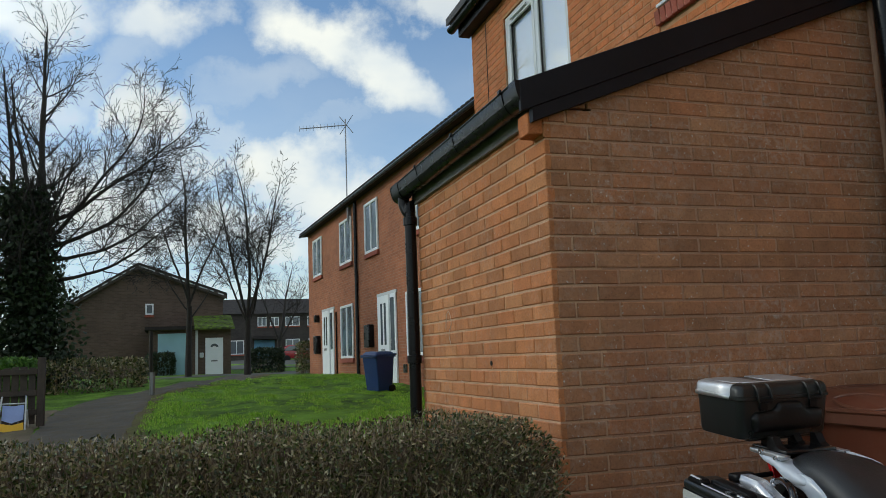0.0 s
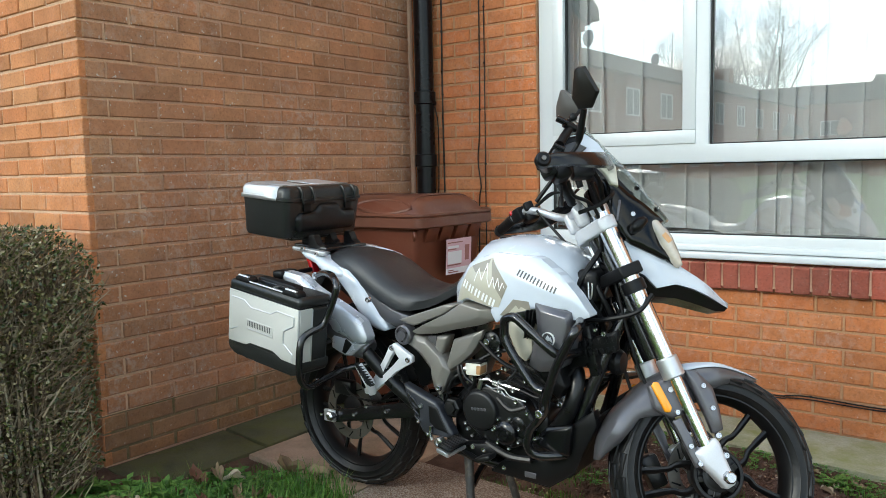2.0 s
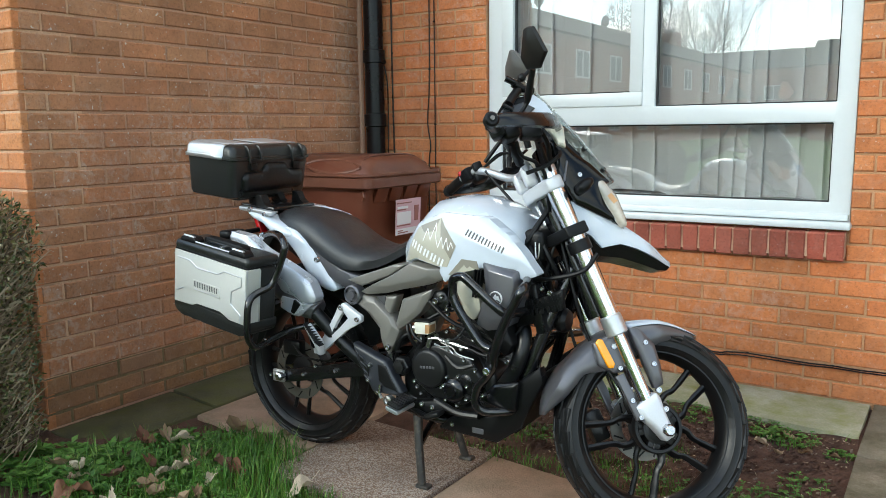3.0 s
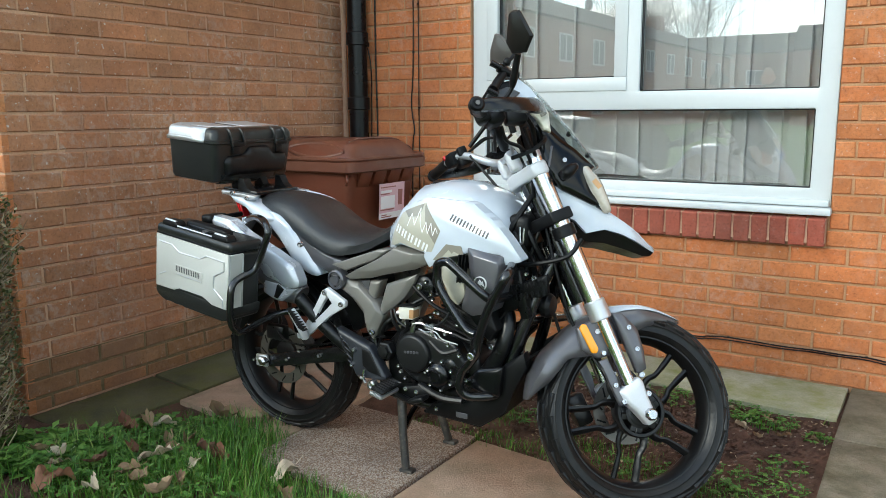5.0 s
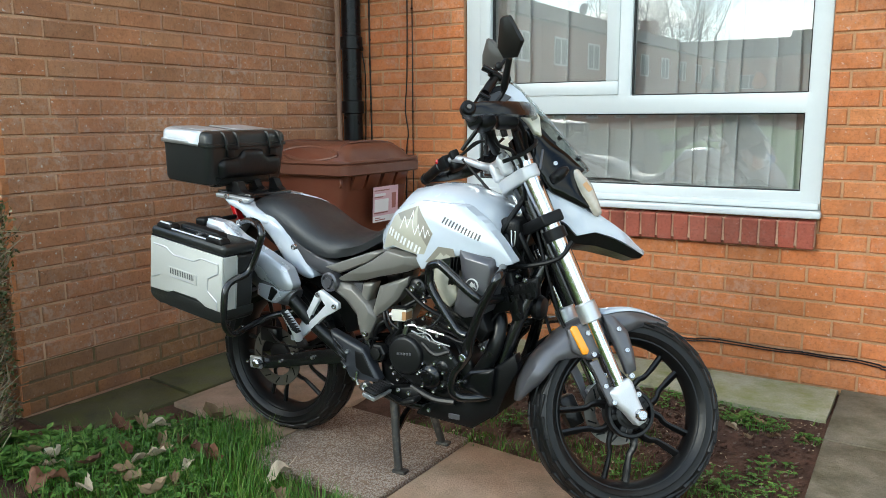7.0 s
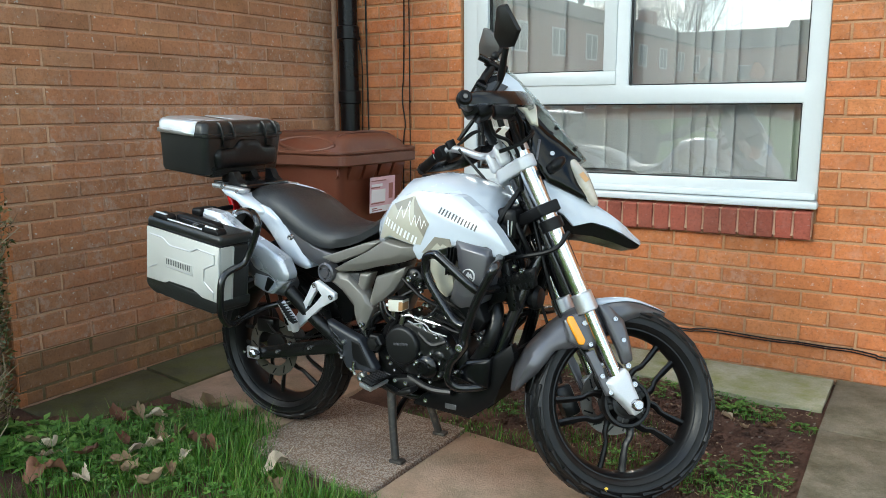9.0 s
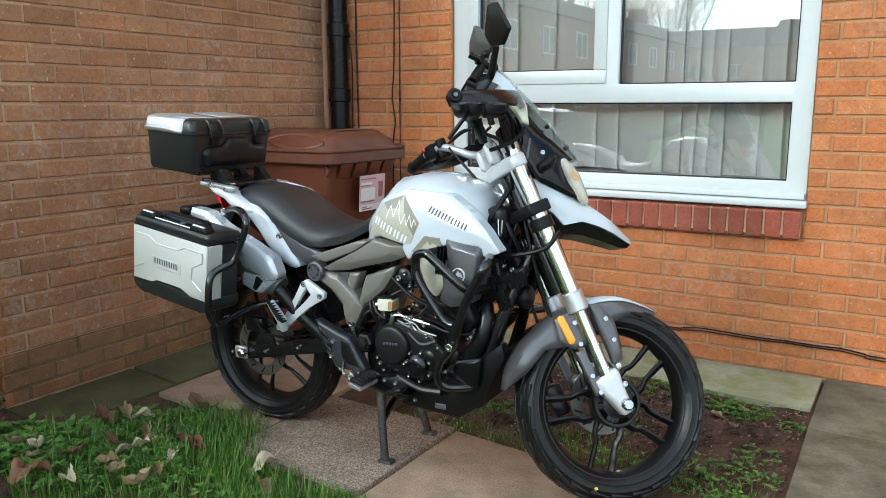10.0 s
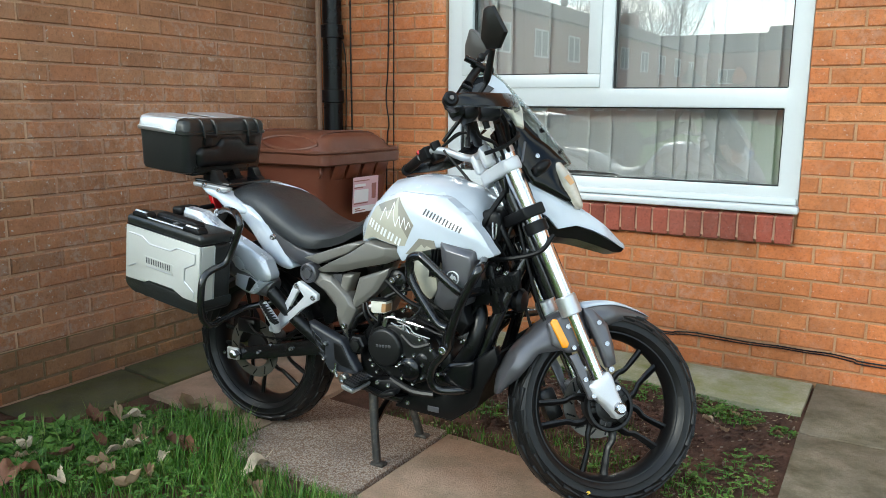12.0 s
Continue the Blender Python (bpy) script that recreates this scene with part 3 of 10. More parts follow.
wall_back = wall_of("wall_back", wall_with_openings(-6.15, 6.4, 0.0, 0.28, -0.3, EAVE, [WIN, WUP1, WUP2]), MORTAR, "orange red brick house wall with pale mortar joints")
wall_side = wall_of("wall_side", [(-0.25, 0.0, DEPTH + 0.25, 0.0, -0.3, 2.36)], MORTAR_SIDE, "weathered brown red brick side wall of the extension")
gable = bmesh.new()
prism(gable, [(DEPTH + 0.25, 2.36), (-0.0, 2.36), (0.0, 3.19), (DEPTH + 0.25, 2.42)], 0.0, 0.25, Matrix(((0, -1, 0, 0), (1, 0, 0, 0), (0, 0, 1, 0), (0, 0, 0, 1))))
part("gable", gable, MORTAR_SIDE, wall_side)
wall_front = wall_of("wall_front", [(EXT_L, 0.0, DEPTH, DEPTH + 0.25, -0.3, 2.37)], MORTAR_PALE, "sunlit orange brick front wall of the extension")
wall_far = wall_of("wall_far", [(EXT_L, EXT_L + 0.25, DEPTH + 0.25, 0.0, -0.3, 2.37)], MORTAR, "brick far side wall of the extension")
wall_gable = wall_of("wall_gable", [(-6.15, -5.87, 0.28, 7.0, -0.3, EAVE), (6.12, 6.4, 0.28, 7.0, -0.3, EAVE), (-5.87, 6.12, 6.72, 7.0, -0.3, EAVE)], BRICK_FAR, "brick end and rear walls of the house")

# room behind the window
ROOM = surf("room_paint", (0.42, 0.40, 0.37), 0.8, var=0.06)
room = bmesh.new()
for s in [(-0.3, 3.6, 3.2, 3.3, 0.2, 2.5), (-0.4, -0.3, 0.29, 3.3, 0.2, 2.5), (3.6, 3.7, 0.29, 3.3, 0.2, 2.5), (-0.4, 3.7, 0.29, 3.3, 0.1, 0.2)]:
    box(room, ((s[0] + s[1]) / 2, (s[2] + s[3]) / 2, (s[4] + s[5]) / 2), (s[1] - s[0], s[3] - s[2], s[5] - s[4]))
thing("wall_room", room, ROOM, "plain painted room behind the net curtain", "wall", kind="structure")
thing("ceiling", span(-0.4, 3.7, 0.29, 3.3, 2.5, 2.6), ROOM, "plain room ceiling", "ceiling", kind="structure")


def upvc_window(name, w, label, layout, y=0.018, sill=True):
    """White plastic window in the opening w; layout: panes (x0, x1, z0, z1, opening)."""
    x0, x1, z0, z1 = w
    root = empty(name, tr(0, 0, 0), label, "window")
    root["kind"] = "structure"
    d = 0.065
    f = bmesh.new()
    g = 0.004
    # outer frame and the bars between the panes, cut round the panes
    panes = layout
    xs = sorted({x0 + g, x1 - g, *[p[0] for p in panes], *[p[1] for p in panes]})
    zs = sorted({z0 + g, z1 - g, *[p[2] for p in panes], *[p[3] for p in panes]})
    cells = {}
    for i in range(len(xs) - 1):
        for j in range(len(zs) - 1):
            cx, cz = (xs[i] + xs[i + 1]) / 2, (zs[j] + zs[j + 1]) / 2
            cells[i, j] = not any(p[0] < cx < p[1] and p[2] < cz < p[3] for p in panes)
    vs = {}

    def vert(i, j, yy):
        if (i, j, yy) not in vs:
            vs[i, j, yy] = f.verts.new((xs[i], yy, zs[j]))
        return vs[i, j, yy]
    for (i, j), solid in cells.items():
        if not solid:
            continue
        for yy in (y, y + d):
            f.faces.new([vert(i, j, yy), vert(i + 1, j, yy), vert(i + 1, j + 1, yy), vert(i, j + 1, yy)])
        for (di, dj, e) in ((-1, 0, ((i, j), (i, j + 1))), (1, 0, ((i + 1, j), (i + 1, j + 1))), (0, -1, ((i, j), (i + 1, j))), (0, 1, ((i, j + 1), (i + 1, j + 1)))):
            if not cells.get((i + di, j + dj), False):
                a, b = e
                f.faces.new([vert(*a, y), vert(*b, y), vert(*b, y + d), vert(*a, y + d)])
    bmesh.ops.recalc_face_normals(f, faces=f.faces)
    edges = [e for e in f.edges if len(e.link_faces) == 2 and e.calc_face_angle(0) > 1]
    bmesh.ops.bevel(f, geom=edges, offset=0.005, segments=2, profile=0.5, affect="EDGES", clamp_overlap=True)
    part("window_frame", f, PVC, root)
    for p0, p1, q0, q1, opens in panes:
        a = 0.0
        if opens:
            s = bmesh.new()
            b = 0.052
            pts = [(p0 - 0.012, p1 + 0.012, q1 - b, q1 + 0.012), (p0 - 0.012, p1 + 0.012, q0 - 0.012, q0 + b), (p0 - 0.012, p0 + b, q0 + b, q1 - b), (p1 - b, p1 + 0.012, q0 + b, q1 - b)]
            for u0, u1, v0, v1 in pts:
                box(s, ((u0 + u1) / 2, y + 0.018, (v0 + v1) / 2), (u1 - u0, 0.052, v1 - v0), bevel=0.005, seg=2)
            sash = part("sash", s, PVC, root)
            a = b
            vent = bmesh.new()
            box(vent, ((p0 + p1) / 2 - 0.01, y - 0.026, q1 - 0.012), ((p1 - p0) * 0.62, 0.018, 0.022), bevel=0.004)
            part("trickle_vent", vent, PVC, sash)
        gk = bmesh.new()
        i0, i1, j0, j1, t = p0 + a, p1 - a, q0 + a, q1 - a, 0.006
        for u0, u1, v0, v1 in [(i0, i1, j1 - t, j1), (i0, i1, j0, j0 + t), (i0, i0 + t, j0 + t, j1 - t), (i1 - t, i1, j0 + t, j1 - t)]:
            box(gk, ((u0 + u1) / 2, y + 0.026, (v0 + v1) / 2), (u1 - u0, 0.02, v1 - v0))
        part("gasket", gk, BLACK_GASKET, root)
        pane = part("pane", span(i0 + 0.001, i1 - 0.001, y + 0.034, y + 0.038, j0 + 0.001, j1 - 0.001), GLASS, root)
        pane.visible_shadow = False
    if sill:
        s = bmesh.new()
        box(s, ((x0 + x1) / 2, y - 0.028, z0 + 0.018), (x1 - x0 + 0.01, 0.075, 0.030), bevel=0.006, seg=2)
        box(s, ((x0 + x1) / 2, y - 0.006, z0 + 0.050), (x1 - x0 - 0.02, 0.03, 0.028), bevel=0.005, seg=2)
        part("window_sill", s, PVC, root)
    return root


upvc_window("window_1", WIN, "white plastic window with opening casement above brick sill",
            [(0.945, 1.675, 1.283, 2.19, True), (1.747, 2.519, 1.266, 2.20, False), (0.925, 2.511, 0.846, 1.181, False)])
upvc_window("window_2", WUP1, "white plastic upstairs window reflecting the clouds", [(-4.98, -4.27, 3.98, 5.14, True), (-4.18, -3.55, 3.98, 5.14, False)])
upvc_window("window_3", WUP2, "white plastic upstairs window over a red sill", [(-1.83, -1.38, 4.02, 5.02, True), (-1.28, -0.84, 4.02, 5.02, False)])
back_rooms = bmesh.new()
for w in (WUP1, WUP2):
    box(back_rooms, ((w[0] + w[1]) / 2, 0.9, (w[2] + w[3]) / 2), (w[1] - w[0] + 0.4, 0.1, w[3] - w[2] + 0.4))
thing("wall_upstairs", back_rooms, ROOM, "plain walls behind the upstairs windows", "wall", kind="structure")

# net curtain
NET, nt_, b_ = nodes_of("net_curtain")
b_.inputs["Base Color"].default_value = (0.78, 0.80, 0.78, 1)
b_.inputs["Roughness"].default_value = 0.9
tl_ = nt_.nodes.new("ShaderNodeBsdfTranslucent")
tp_ = nt_.nodes.new("ShaderNodeBsdfTransparent")
tl_.inputs["Color"].default_value = (0.78, 0.80, 0.78, 1)
m1_, m2_ = nt_.nodes.new("ShaderNodeMixShader"), nt_.nodes.new("ShaderNodeMixShader")
m1_.inputs[0].default_value, m2_.inputs[0].default_value = 0.45, 0.24
nt_.links.new(b_.outputs[0], m1_.inputs[1]); nt_.links.new(tl_.outputs[0], m1_.inputs[2])
nt_.links.new(m1_.outputs[0], m2_.inputs[1]); nt_.links.new(tp_.outputs[0], m2_.inputs[2])
nt_.links.new(m2_.outputs[0], nt_.nodes["Material Output"].inputs[0])


def curtain(name, x0, x1, z0, z1, y, seed):
    """Sheer cloth in uneven pleats: flat fronts that tuck back under the next one."""
    rng = random.Random(seed)
    line, x = [], x0
    while x < x1:
        w = rng.choice((0.05, 0.07, 0.10, 0.16, 0.24))
        front = rng.uniform(-0.030, -0.008)
        back = rng.uniform(0.004, 0.022)
        tuck = rng.uniform(0.3, 0.8) * min(w, 0.05)
        line += [(x, back), (x + w * 0.10, back * 0.2), (x + w * 0.35, front * 0.55), (x + w * 0.75, front * 0.9), (x + w * 0.97, front), (x + w, front * 0.7), (x + w - tuck * 0.4, back * 0.3), (x + w - tuck, back)]
        x += w - tuck * 0.5
    V, F = [], []
    rows = 9
    for i, (px, py) in enumerate(line):
        lean = 0.010 * math.sin(px * 9 + seed) + 0.006 * math.sin(px * 23)
        for j in range(rows):
            t = j / (rows - 1)
            hem = 0.004 * math.sin(px * 17) + (0.012 if px < 1.75 else 0.0)
            V.append((px + lean * (1 - t) * 1.6, y + py * (1.15 - 0.35 * t), z0 + hem * (1 - t) + (z1 - z0) * t))
    for i in range(len(line) - 1):
        for j in range(rows - 1):
            a = i * rows + j
            F.append((a, a + rows, a + rows + 1, a + 1))
    return raw(name, V, F, NET, None, False)


tagged(curtain("net_curtain", 0.80, 2.64, 0.850, 2.30, 0.135, 4), "white sheer net curtain hanging in soft folds", "curtain")
thing("window_board", span(0.78, 2.66, 0.09, 0.30, 0.80, 0.845, 0.006, 2), PVC, "white painted board inside the window", "window board")

# white panels added behind the upstairs glass to paint its bright cloud reflection
REFLECT_WHITE = surf("reflection_white", (0.84, 0.84, 0.82), 0.85, var=0.03, scale=1.5)
for nm, w in (("upstairs_reflection", WUP1), ("upstairs_reflection", WUP2)):
    thing("reflection_panel", span(w[0] + 0.01, w[1] - 0.01, 0.088, 0.092, w[2] + 0.01, w[3] - 0.01), REFLECT_WHITE, "plain white panel added behind an upstairs window to paint the cloud reflection", "blind")

# sill of bricks on edge, soldier course over the window
def edge_bricks(name, label, x0, x1, zc, h, depth, y, material, pitch, tilt=0.0, proud=0.03):
    bm = bmesh.new()
    box(bm, ((x0 + x1) / 2, y + depth / 2 + 0.008, zc), (x1 - x0 - 0.004, depth, h - 0.014))
    root = thing(name, bm, MORTAR_SIDE, label, "sill" if tilt else "lintel", kind="structure")
    n = round((x1 - x0) / pitch)
    w = (x1 - x0) / n
    b = bmesh.new()
    box(b, (0, 0, 0), (w - 0.009, depth, h), bevel=0.004)
    me = mesh_of("brick", b, material, 30)
    rng = random.Random(7)
    for i in range(n):
        ob = new("brick", me)
        ob.parent = root
        ob.matrix_world = tr(x0 + (i + 0.5) * w, y + depth / 2 + rng.uniform(-0.002, 0.002), zc + rng.uniform(-0.0015, 0.0015)) @ Matrix.Rotation(tilt, 4, "X")
    return root


edge_bricks("brick_sill", "dark red brick-on-edge sill below the window", 0.86, 2.592, 0.672, 0.118, 0.13, -0.052, BRICK_RED, 0.0762, radians(7))
edge_bricks("brick_sill_upstairs", "dark red brick-on-edge sill below an upstairs window", -1.95, -0.72, 3.86, 0.118, 0.13, -0.052, BRICK_RED, 0.0762, radians(7))
edge_bricks("brick_lintel", "upright orange bricks over the window", 0.80, 2.80, 2.394, 0.215, 0.05, -0.0055, BRICK, 0.0752)

# extension roof: slope from the front eave up to the house wall
SL = 0.392
TILE = surf("dark_tile", (0.035, 0.033, 0.034), 0.7, var=0.3, grain=40, bump=0.4)
FASCIA = surf("black_fascia", (0.007, 0.0075, 0.011), 0.5, var=0.3, scale=4, spec=0.22)


def roof_z(y):
    return 2.505 + (y - DEPTH) * SL


roof = bmesh.new()
prism(roof, [(-2.17, roof_z(-2.17) - 0.035), (-0.002, roof_z(0) - 0.035), (-0.002, roof_z(0) + 0.02), (-2.17, roof_z(-2.17) + 0.02)], -0.012, 2.10, Matrix(((0, -1, 0, 0), (1, 0, 0, 0), (0, 0, 1, 0), (0, 0, 0, 1))))
roof_ob = thing("roof_extension", roof, TILE, "dark tiled lean-to roof of the extension", "roof", kind="structure")
tile_b = bmesh.new()
tube(tile_b, [(0, -0.03, 0.0), (0, 0.33, 0.33 * SL)], 0.022, 6)
tile_me = mesh_of("tile", tile_b, TILE)
for i in range(18):
    ob = new("tile", tile_me)
    ob.parent = roof_ob
    ob.matrix_world = tr(-0.06 - i * 0.118, -2.10, roof_z(-2.10) + 0.004)
rot90 = Matrix(((0, -1, 0, 0), (1, 0, 0, 0), (0, 0, 1, 0), (0, 0, 0, 1)))
barge = bmesh.new()
prism(barge, [(-2.16, roof_z(-2.16) - 0.115), (0.0 - 0.003, roof_z(0) - 0.115), (-0.003, roof_z(0) + 0.03), (-2.16, roof_z(-2.16) + 0.03)], -0.052, -0.030, rot90, 0.003, 1)
part("barge_board", barge, FASCIA, roof_ob, "glossy black barge board")
soff = bmesh.new()
prism(soff, [(-2.10, roof_z(-2.10) - 0.178), (-0.003, roof_z(0) - 0.178), (-0.003, roof_z(0) - 0.116), (-2.10, roof_z(-2.10) - 0.116)], -0.046, -0.0075, rot90)
part("soffit", soff, FASCIA, roof_ob)
part("fascia", span(EXT_L - 0.06, -0.118, DEPTH - 0.030, DEPTH - 0.008, 2.33, 2.47, 0.003), GREYWOOD, roof_ob, "grey weathered board under the gutter")

# corbel at the corner
cor = bx((-0.058, DEPTH - 0.040, 2.305), (0.116, 0.076, 0.105), 0.006)
thing("corbel", cor, BRICK, "small brick corbel under the eave corner", "corbel", kind="structure")


def gutter_run(bm, x0, x1, y, z, r):
    rows = []
    for x in (x0, x1):
        ring = [(x, y + r * math.cos(a), z + r * math.sin(a)) for a in [math.pi + math.pi * k / 10 for k in range(11)]]
        ring += [(x, y + (r - 0.005) * math.cos(a), z + (r - 0.005) * math.sin(a)) for a in [2 * math.pi - math.pi * k / 10 for k in range(11)]]
        rows.append(ring)
    loft(bm, rows)
    return bm


def deep_gutter(x0, x1, y, z, w, d, t=0.005):
    """A deep rounded trough with a rolled front lip."""
    prof = [(y + w * math.cos(a), z + d * (1 - abs(math.cos(a)) ** 2.6) ** 0.6 * -1) for a in [math.pi + math.pi * k / 12 for k in range(13)]]
    prof += [(y + (w - t) * math.cos(a), z + (d - t) * (1 - abs(math.cos(a)) ** 2.6) ** 0.6 * -1) for a in [2 * math.pi - math.pi * k / 12 for k in range(13)]]
    return loft(bmesh.new(), [[(x, py, pz) for py, pz in prof] for x in (x0, x1)])


gut = empty("gutter", tr(0, 0, 0), "deep black plastic gutter along the extension eave", "gutter")
part("trough", deep_gutter(-2.25, 0.012, -2.118, 2.478, 0.060, 0.105), PVC_BLACK, gut)
part("lip", tb([(-2.25, -2.178, 2.479), (0.012, -2.178, 2.479)], 0.0055, 8), PVC_BLACK, gut)
part("stop_end", deep_gutter(-2.262, -2.250, -2.118, 2.480, 0.063, 0.108, 0.06), PVC_BLACK, gut)
part("outlet", deep_gutter(-2.19, -2.05, -2.118, 2.482, 0.066, 0.118), PVC_BLACK, gut)
part("union", deep_gutter(-0.025, 0.05, -2.118, 2.484, 0.066, 0.120, 0.05), PVC_BLACK, gut)
for gx in (-0.13, -0.86, -1.60):
    br = part("bracket", deep_gutter(gx - 0.014, gx + 0.014, -2.118, 2.482, 0.065, 0.111), PVC_BLACK, gut)
    part("clip", bx((gx, -2.184, 2.483), (0.03, 0.012, 0.022), 0.003), PVC_BLACK, br)

dp = empty("downpipe", tr(0, 0, 0), "black plastic downpipe at the far corner of the extension", "pipe", "rainwater pipes")
pb = bmesh.new()
tube(pb, curve([(-2.12, -2.118, 2.40), (-2.12, -2.115, 2.33), (-2.09, -2.095, 2.26), (-2.085, -2.085, 2.16), (-2.085, -2.085, 0.0)], 5), 0.041, 16)
part("pipe", pb, PVC_BLACK, dp)
for z in (2.18, 1.22, 0.35):
    part("collar", lt([(0.041, 0), (0.050, 0.003), (0.050, 0.055), (0.041, 0.058)], tr(-2.085, -2.085, z) @ Matrix.Rotation(math.pi / 2, 4, "X"), 18), PVC_BLACK, dp)

# soil pipe in the corner, with strap and cables
cp = empty("corner_pipe", tr(0, 0, 0), "thick black soil pipe in the wall corner", "pipe", "rainwater pipes")
part("pipe", tb([(0.152, -0.075, 0.0), (0.152, -0.075, 5.55)], 0.054, 20), PVC_BLACK, cp)
for z in (1.545, 1.19, 3.4):
    part("collar", lt([(0.054, 0), (0.063, 0.004), (0.063, 0.07), (0.054, 0.074)], tr(0.152, -0.075, z) @ Matrix.Rotation(math.pi / 2, 4, "X"), 24), PVC_BLACK, cp)
part("bolt", lt([(0.014, 0), (0.014, 0.03)], tr(0.215, -0.06, 1.55) @ Matrix.Rotation(math.pi / 2, 4, "Z"), 10), PVC_BLACK, cp)
FILLET = surf("corner_mortar", (0.36, 0.22, 0.15), 0.9, var=0.2, grain=90, bump=0.5)
thing("trim_corner", tb([(0.010, -0.022, 0.0), (0.010, -0.022, 3.1)], 0.017, 8), FILLET, "pale mortar bead in the wall corner", "trim", kind="structure")


def cable(name, pts, r, label, clips=()):
    ob = thing(name, tb(curve(pts, 8), r, 6), PVC_BLACK, label, "cable", "wall cables")
    for c in clips:
        part("clip", bx(c, (0.012, 0.012, 0.008), 0.002), PVC_BLACK, ob)
    return ob


cable("wall_cable", [(0.232, -0.014, 0.3), (0.236, -0.013, 1.0), (0.233, -0.014, 1.6), (0.236, -0.013, 2.4), (0.234, -0.014, 5.2)], 0.0045, "thin black cable clipped up the brick wall", [(0.234, -0.013, z) for z in (0.9, 1.25, 1.6, 1.95, 2.3, 2.65)])
cable("wall_cable", [(0.47, -0.012, 0.3), (0.478, -0.014, 0.95), (0.49, -0.012, 1.08), (0.473, -0.013, 1.22), (0.488, -0.014, 1.45), (0.492, -0.012, 2.2), (0.486, -0.014, 5.0)], 0.0035, "thin black cable wandering up the wall", [(0.489, -0.012, 1.5), (0.49, -0.012, 2.1)])
cable("wall_cable", [(0.525, -0.012, 0.3), (0.522, -0.013, 1.0), (0.524, -0.012, 2.0), (0.52, -0.013, 5.0)], 0.003, "thin brown cable clipped up the wall", [(0.523, -0.012, z) for z in (0.95, 1.2, 1.75, 2.05, 2.3)])
cable("wall_cable", [(0.215, -0.062, 1.53), (0.226, -0.05, 1.42), (0.21, -0.03, 1.2), (0.20, -0.03, 0.9)], 0.0035, "black cable looping off the soil pipe")
low = [(0.9, -0.012, 0.150), (1.5, -0.013, 0.145), (2.04, -0.013, 0.136), (2.13, -0.012, 0.144), (2.22, -0.013, 0.151), (2.45, -0.013, 0.145), (2.57, -0.012, 0.147), (2.68, -0.013, 0.145), (2.78, -0.012, 0.147), (2.87, -0.014, 0.139), (2.95, -0.014, 0.132), (3.6, -0.013, 0.13)]
cable("wall_cable", low, 0.0036, "pair of black cables clipped low along the wall", [(x, -0.013, z + 0.002) for x, z in ((2.22, 0.151), (2.57, 0.147), (2.78, 0.147))])
cable("wall_cable", [(x, y - 0.002, z - 0.010 - 0.002 * math.sin(9 * x)) for x, y, z in low], 0.0032, "pair of black cables clipped low along the wall")

# house roof and its eave
hr = bmesh.new()
prism(hr, [(-0.32, EAVE - 0.02), (3.5, EAVE + 1.9), (7.3, EAVE - 0.02), (7.3, EAVE + 0.08), (3.5, EAVE + 2.02), (-0.32, EAVE + 0.08)], -6.5, 6.25, rot90)
house_roof = thing("roof_house", hr, TILE, "dark tiled pitched roof of the house", "roof", kind="structure")
part("fascia", span(-6.22, 6.45, -0.16, -0.13, EAVE - 0.17, EAVE + 0.0, 0.003), FASCIA, house_roof)
part("soffit", span(-6.22, 6.45, -0.13, -0.0075, EAVE - 0.17, EAVE - 0.15), FASCIA, house_roof)
part("gutter", gutter_run(bmesh.new(), -6.32, 6.45, -0.225, EAVE - 0.03, 0.062), PVC_BLACK, house_roof)
part("cable", tb([(-5.62, -0.012, 3.0), (-5.62, -0.012, EAVE - 0.15)], 0.005, 6), PVC_BLACK, house_roof)

# ---- ground ----
def ground_z(x, y):
    s = min(1.0, max(0.0, (-x - 2.0) / 19.0))
    z = 0.80 * s * s * (3 - 2 * s)
    if x < -45:
        z += min(1.0, (-45 - x) / 25.0) * 0.75
    d = min(1.0, max(0.0, (-y - 3.8) / 2.5))
    near = min(1.0, max(0.0, (x + 24) / 8.0))
    z -= 0.22 * d * near * s
    if -24 < x < -3:
        z += 0.05 * noise.noise((x * 0.8, y * 1.6, 0.5)) * s + 0.025 * noise.noise((x * 2.2, y * 3.5, 2.5)) * s
    z += 0.02 * math.sin(x * 0.9 + 0.4 * y) * s + 0.018 * math.sin(y * 1.3 - x * 0.35) * s
    return z


def axis(stops):
    out = []
    for (a, b, n) in stops:
        out += [a + (b - a) * i / n for i in range(n)]
    out.append(stops[-1][1])
    return out


gx = axis([(-900, -120, 6), (-120, -40, 16), (-40, -24, 32), (-24, -2.5, 90), (-2.5, 4, 26), (4, 60, 8), (60, 900, 5)])
gy = axis([(-900, -60, 6), (-60, -10, 12), (-10, 2.5, 70), (2.5, 8, 12), (8, 60, 10), (60, 900, 5)])
GV = []
for x in gx:
    for y in gy:
        z = ground_z(x, y)
        if x > -2.0:
            z = -0.055 * min(1, (x + 2.0) / 0.4) if -6 < y < 1 else -0.03
        GV.append((x, y, z))
GF = [(i * len(gy) + j, (i + 1) * len(gy) + j, (i + 1) * len(gy) + j + 1, i * len(gy) + j + 1) for i in range(len(gx) - 1) for j in range(len(gy) - 1)]
tagged(raw("ground", GV, GF, LAWN, None, True), "sloping green lawn and open ground", "ground", kind="structure")


